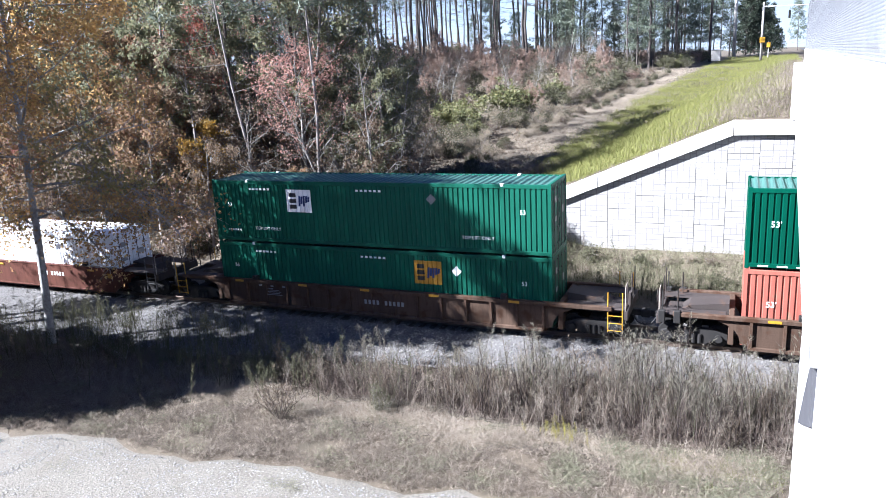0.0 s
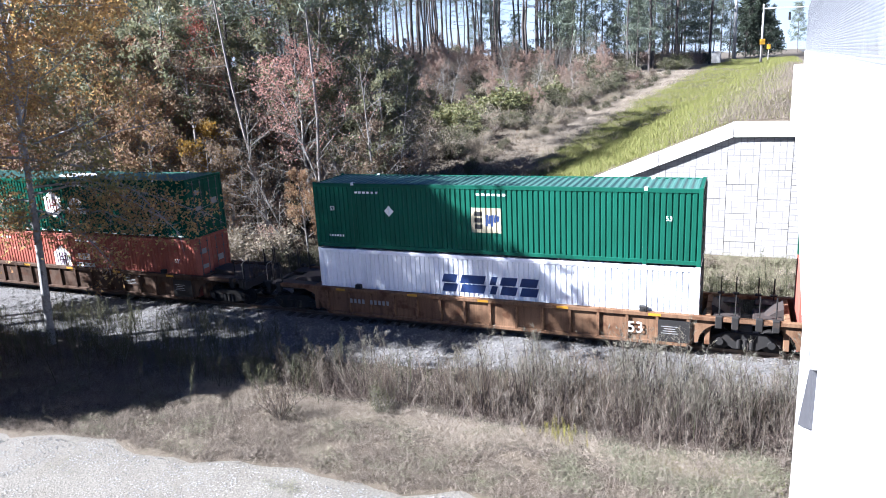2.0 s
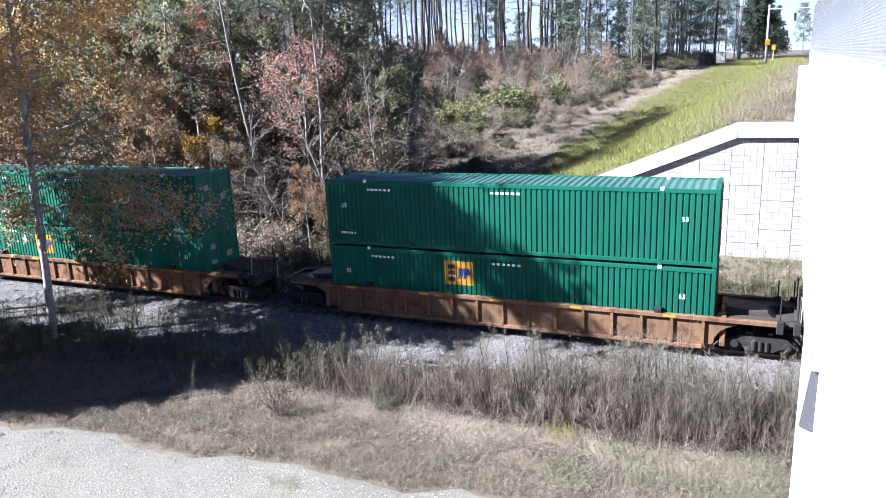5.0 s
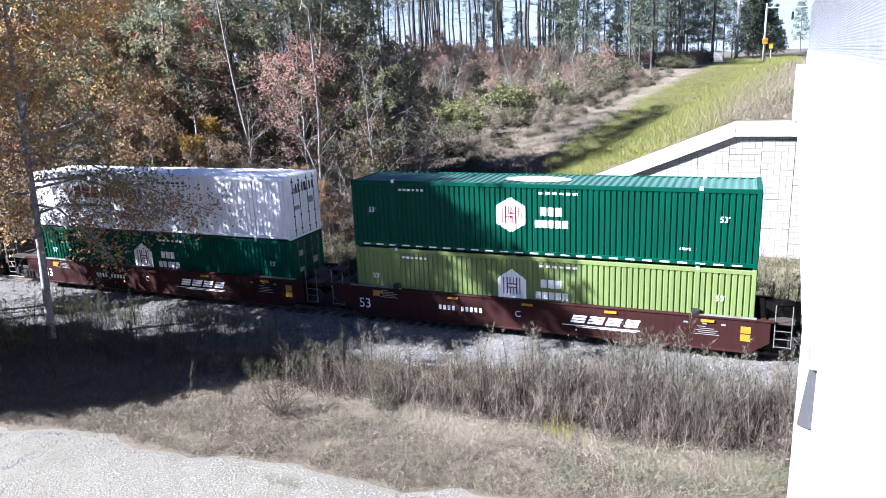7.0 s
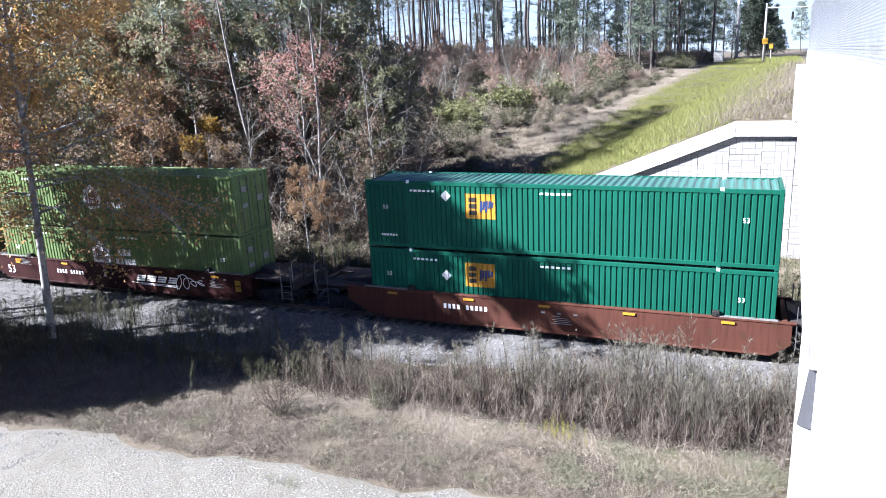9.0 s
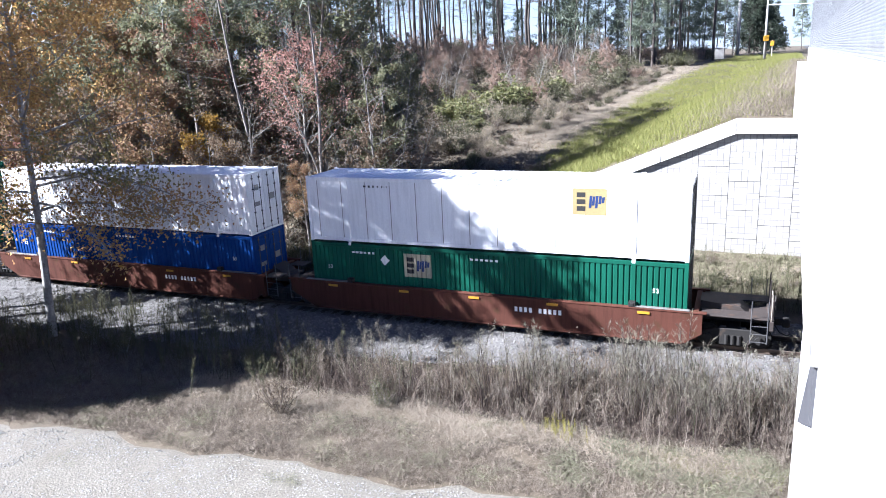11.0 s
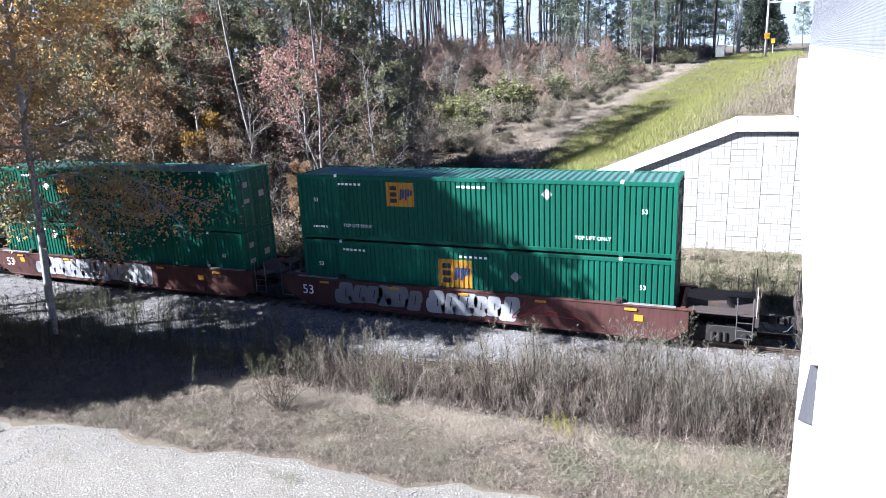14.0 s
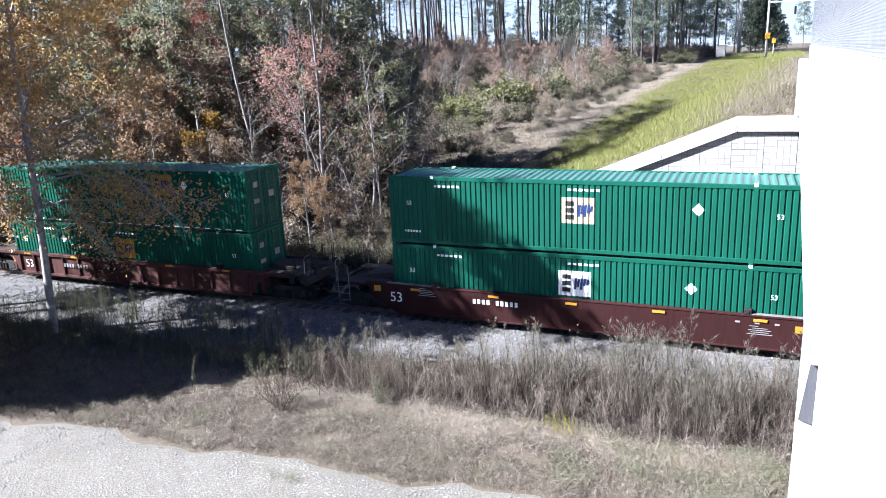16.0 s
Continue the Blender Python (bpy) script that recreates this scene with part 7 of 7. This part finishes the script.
# leaf litter under the trees
n = 26000
x = r.uniform(-66, -17, n)
y = 34 + r.beta(1, 1.6, n) * 45
lv, lf = leaf_cards(np.stack([x, y, height(x, y) + r.uniform(0.01, 0.12, n)], -1), 0.2, r)
tagged(new("leaf_litter", mesh_np("leaf_litter", lv, lf, leaf_brown)), "brown fallen leaves on the ground of the wood", "leaves", kind="stuff")
# embankment grass
bank_tufts = [grass_tuft(s + 30, 16, 0.3, 0.010, 0.34, True) for s in range(4)]
n = 28000
y = 39.6 + r.beta(1, 1.6, n) * 105
x = 2.2 + SKEW * (y - 38.5) - r.uniform(0, 1, n) * 20
on_bank = x > np.interp(y, [39, 48, 56, 64.6, 72.5, 77.4, 87, 97.9, 108.6, 134], [-12.0, -15.5, -16.0, -14.8, -13.1, -11.7, -10, -7.8, -5, -2.6]) + r.normal(0, 0.5, n)
x, y = x[on_bank], y[on_bank]
field("embankment_grass", bank_tufts, x, y, r.uniform(0.6, 1.3, len(x)), green_grass, "yellow-green grass on the road embankment", "grass")
n = 11000
y = 48 + r.beta(1.2, 1.4, n) * 64
toe = np.interp(y, [40, 62.3, 72, 77.4, 87, 97.9, 108.6], [-17.5, -19.4, -16.4, -14.8, -12.7, -10.5, -8.4])
x = toe - 0.6 + r.normal(0, 1, n) * np.interp(y, [50, 72, 108], [2.1, 1.8, 1.3])
field("toe_grass", bank_tufts, x, y, r.uniform(0.4, 0.9, n), straw_grass, "bleached grass along the foot of the embankment", "grass")
n = 1500
y = 40 + r.beta(1, 1.3, n) * 50
x = -1.5 + SKEW * (y - 38.5) + r.normal(0, 1.6, n)
field("bank_weeds", tufts, x, y, r.uniform(0.9, 1.7, n), dry_grass, "grey-brown seed heads among the embankment grass", "grass")
n = 4600
y = 39.6 + r.beta(1, 1.7, n) * 40
x = 2.4 + SKEW * (y - 38.5) - np.abs(r.normal(0, 1.7, n))
field("shoulder_grass", bank_tufts, x, y, r.uniform(0.5, 1.1, n), dry_grass, "dry grass along the road shoulder", "grass")

n = 3600
y = 39.7 + r.beta(1, 1.4, n) * 14
x = 2.1 + SKEW * (y - 38.5) - r.uniform(0, 1, n) * 3.0
field("earth_grass", tufts + mats, x, y, r.uniform(0.6, 1.5, n), dry_grass, "sparse dry grass on bare earth by the parapet", "grass", lean=0.3)


def bush_mesh(name, seed, leaves, leaf, leaf_size, bark=None):
    rr = np.random.default_rng(seed)
    stems, tips = [], []
    for i in range(16):
        a, e = rr.uniform(0, 6.28), rr.uniform(0.5, 1.35)
        d = np.array([math.cos(a) * math.cos(e), math.sin(a) * math.cos(e), math.sin(e)])
        ln = rr.uniform(0.7, 1.25)
        p = d * ln * 0.5 + rr.normal(0, 0.05, 3)
        q = d * ln + np.array([0, 0, 0.1])
        stems.append(to_tris(tube([(0, 0, -0.1), p, q], [0.018, 0.012, 0.005], 3)))
        for k in range(5):
            s = p + (q - p) * rr.uniform(0, 1) + 0
            t = s + rr.normal(0, 0.22, 3) + np.array([0, 0, 0.12])
            stems.append(slips([s], [t], [0.009], rr))
            tips += [t, (s + t) / 2]
    tips = np.array(tips)
    pick = tips[rr.integers(0, len(tips), leaves)] + rr.normal(0, 0.1, (leaves, 3))
    wood, foliage = join(stems), leaf_cards(pick, leaf_size, rr)
    return mesh_np(name + "_stems", *wood, bark or twig_grey), mesh_np(name + "_leaves", *foliage, leaf), wood, foliage


BUSHES = {"tan": bush_mesh("tan", 51, 1250, brush_tan, 0.072), "red": bush_mesh("red", 52, 1200, brush_red, 0.08), "green": bush_mesh("green", 53, 1900, leaf_green, 0.12),
          "grey": bush_mesh("grey", 54, 700, weed_grey, 0.09), "olive": bush_mesh("olive", 55, 1300, weed_olive, 0.10)}
BUSHES["twig"] = bush_mesh("twig", 56, 900, weed_grey, 0.05, stem_dark)
BUSHES["weed"] = bush_mesh("weed", 57, 1500, weed_olive, 0.055)
BUSH_LABEL = {"twig": "bare grey twiggy clump among the weeds", "weed": "low olive green clump among the weeds", "tan": "tan-brown leafless brush at the wood's edge", "red": "russet brush with dry leaves", "green": "dense green leafy bush on the rise", "grey": "grey leafless brush before the trees", "olive": "olive green brush beside the wood"}


def brush_line(y):
    """Where the brush of the hill ends towards the embankment."""
    return float(np.interp(y, [50, 62.3, 66.9, 74.3, 82.1, 91.1, 102.8, 112], [-24.8, -23.0, -21.0, -18.3, -16.4, -14.3, -12.2, -11.0]))


def bush(kind, x, y, size, tall=1.0):
    stems, crown = BUSHES[kind][:2]
    ob = thing("bush", BUSH_LABEL[kind], "bush", pose(x, y, float(height(x, y)) - 0.05, 0, 0, r.uniform(0, 360)), "brush at the wood's edge")
    ob.scale = (size, size, size * tall)
    part("wood", stems, ob), part("foliage", crown, ob)


def brush_field(name, kind, xs, ys, sizes, label):
    """Brush too thick to tell apart, as one thing."""
    xs, ys, sizes = np.array(xs), np.array(ys), np.array(sizes)
    places = np.stack([xs, ys, height(xs, ys) - 0.05], -1)
    rr = np.random.default_rng(len(xs) + len(name))
    turn, lean = rr.uniform(0, 6.28, len(xs)), rr.normal(0, 0.1, (len(xs), 2))
    wood = replicate(*BUSHES[kind][2], places, turn, sizes, lean)
    foliage = replicate(*BUSHES[kind][3], places, turn, sizes, lean)
    me = mesh_np(name, *join([wood, foliage]), twig_grey)
    me.materials.append(BUSHES[kind][1].materials[0])
    me.polygons.foreach_set("material_index", np.repeat([0, 1], [len(wood[1]), len(foliage[1])]).astype(np.int32))
    return tagged(new(name, me), label, "brush", kind="stuff")


def hill_spots(n, lo, hi, power, depth):
    y = r.uniform(lo, hi, n)
    return np.array([brush_line(v) for v in y]) - 0.3 - r.uniform(0, 1, n) ** power * depth, y


for name, kind, n, label in (("tan_brush", "tan", 120, "tan leafless brush covering the foot of the hill"), ("grey_brush", "grey", 40, "grey twiggy brush on the hill"), ("olive_brush", "olive", 70, "olive green brush on the hill")):
    x, y = hill_spots(n, 58, 108, 1.1, 22)
    brush_field(name, kind, x, y, r.uniform(0.9, 1.7, n), label)
for name, kind, n, label in (("russet_undergrowth", "red", 66, "russet undergrowth beneath the trees"), ("grey_undergrowth", "grey", 44, "grey leafless undergrowth beneath the trees"), ("olive_undergrowth", "olive", 30, "olive green undergrowth beneath the trees"), ("tan_undergrowth", "tan", 34, "tan dry undergrowth beneath the trees")):
    x = r.uniform(-62, -23.4, n)
    y = 33.6 + r.uniform(0, 1, n) ** 1.3 * 24 + np.maximum(0, (x + 26) * 0.8)
    brush_field(name, kind, x, y, r.uniform(0.9, 2.0, n), label)
for name, kind, n, label in (("russet_thicket", "red", 60, "russet thicket under the pines"), ("tan_thicket", "tan", 40, "tan thicket under the pines"), ("green_thicket", "olive", 26, "green thicket under the pines")):
    y = r.uniform(95, 145, n)
    brush_field(name, kind, -13 - r.uniform(0, 1, n) * (0.6 * y - 12), y, r.uniform(1.3, 2.4, n), label)
for name, kind, n, lo, hi, label in (("toe_brush", "tan", 60, 0.35, 0.8, "low tan brush scattered along the pale strip"), ("olive_toe_brush", "olive", 40, 0.3, 0.7, "low olive brush scattered along the pale strip"), ("grey_toe_brush", "grey", 34, 0.4, 0.8, "low grey twigs scattered along the pale strip")):
    y = r.uniform(58, 108, n)
    x = np.array([brush_line(v) for v in y]) + r.uniform(0.0, 2.6, n)
    brush_field(name, kind, x, y, r.uniform(lo, hi, n), label)
for name, kind, n, label in (("olive_gully_brush", "olive", 44, "olive brush round the gully"), ("grey_gully_brush", "grey", 34, "grey dead brush round the gully")):
    brush_field(name, kind, r.uniform(-23, -14.8, n), r.uniform(32.6, 57, n), r.uniform(0.6, 1.25, n), label)
for i in range(16):
    bush(("tan", "grey", "red", "olive")[i % 4], r.uniform(-13.5, -5.5), r.uniform(126, 142), r.uniform(1.3, 2.2))
for x, y, s in ((-25.6, 76.5, 1.7), (-24.4, 78.5, 2.0), (-22.6, 80.5, 1.7), (-21.0, 86, 1.6), (-26.6, 71, 1.6), (-28.6, 71.5, 1.6), (-29.5, 75, 1.4), (-24.8, 68.0, 1.2)):
    bush("green", x, y, s * 1.35, 0.85)
# brush added to darken the upper end of the bank, which lies in shade
for i in range(16):
    bush(("olive", "green", "grey", "olive")[i % 4], r.uniform(-11.5, -6.8), r.uniform(111, 123), r.uniform(1.0, 1.6))
for i in range(12):
    x = r.uniform(-14, 3.0)
    bush(("twig", "twig", "weed", "twig", "twig")[i % 5], x, 20.3 + 0.1 * (x + 10) + r.normal(0, 1.0), r.uniform(0.5, 1.1), r.uniform(1.0, 1.4))
for i in range(16):
    bush(("weed", "twig")[i % 2], r.uniform(-26, -14), 20.6 + abs(r.normal(0, 0.8)), r.uniform(0.5, 1.0))
for i in range(26):
    bush(("grey", "olive", "tan")[i % 3], -11.6 + r.normal(0, 1.3), min(37.9, 36.9 + r.normal(0, 0.8)), r.uniform(0.45, 0.85))
for i in range(20):
    bush(("tan", "olive", "grey")[i % 3], r.uniform(-10, 3), r.uniform(33, 37.5), r.uniform(0.35, 0.65))


# ---- what moves ----
def motions():
    for ob, k, z in loads:
        walk(ob, [(t, pose(START[k] - 20.726 * (t - 7) - 0.0259 * (t - 7) ** 2, TRACK_Y, z)) for t in (0, 1, 2, 3, 4, 5, 6, 7, 8, 9, 10, 11, 12, 13, 14, 15, 16)])


motions()
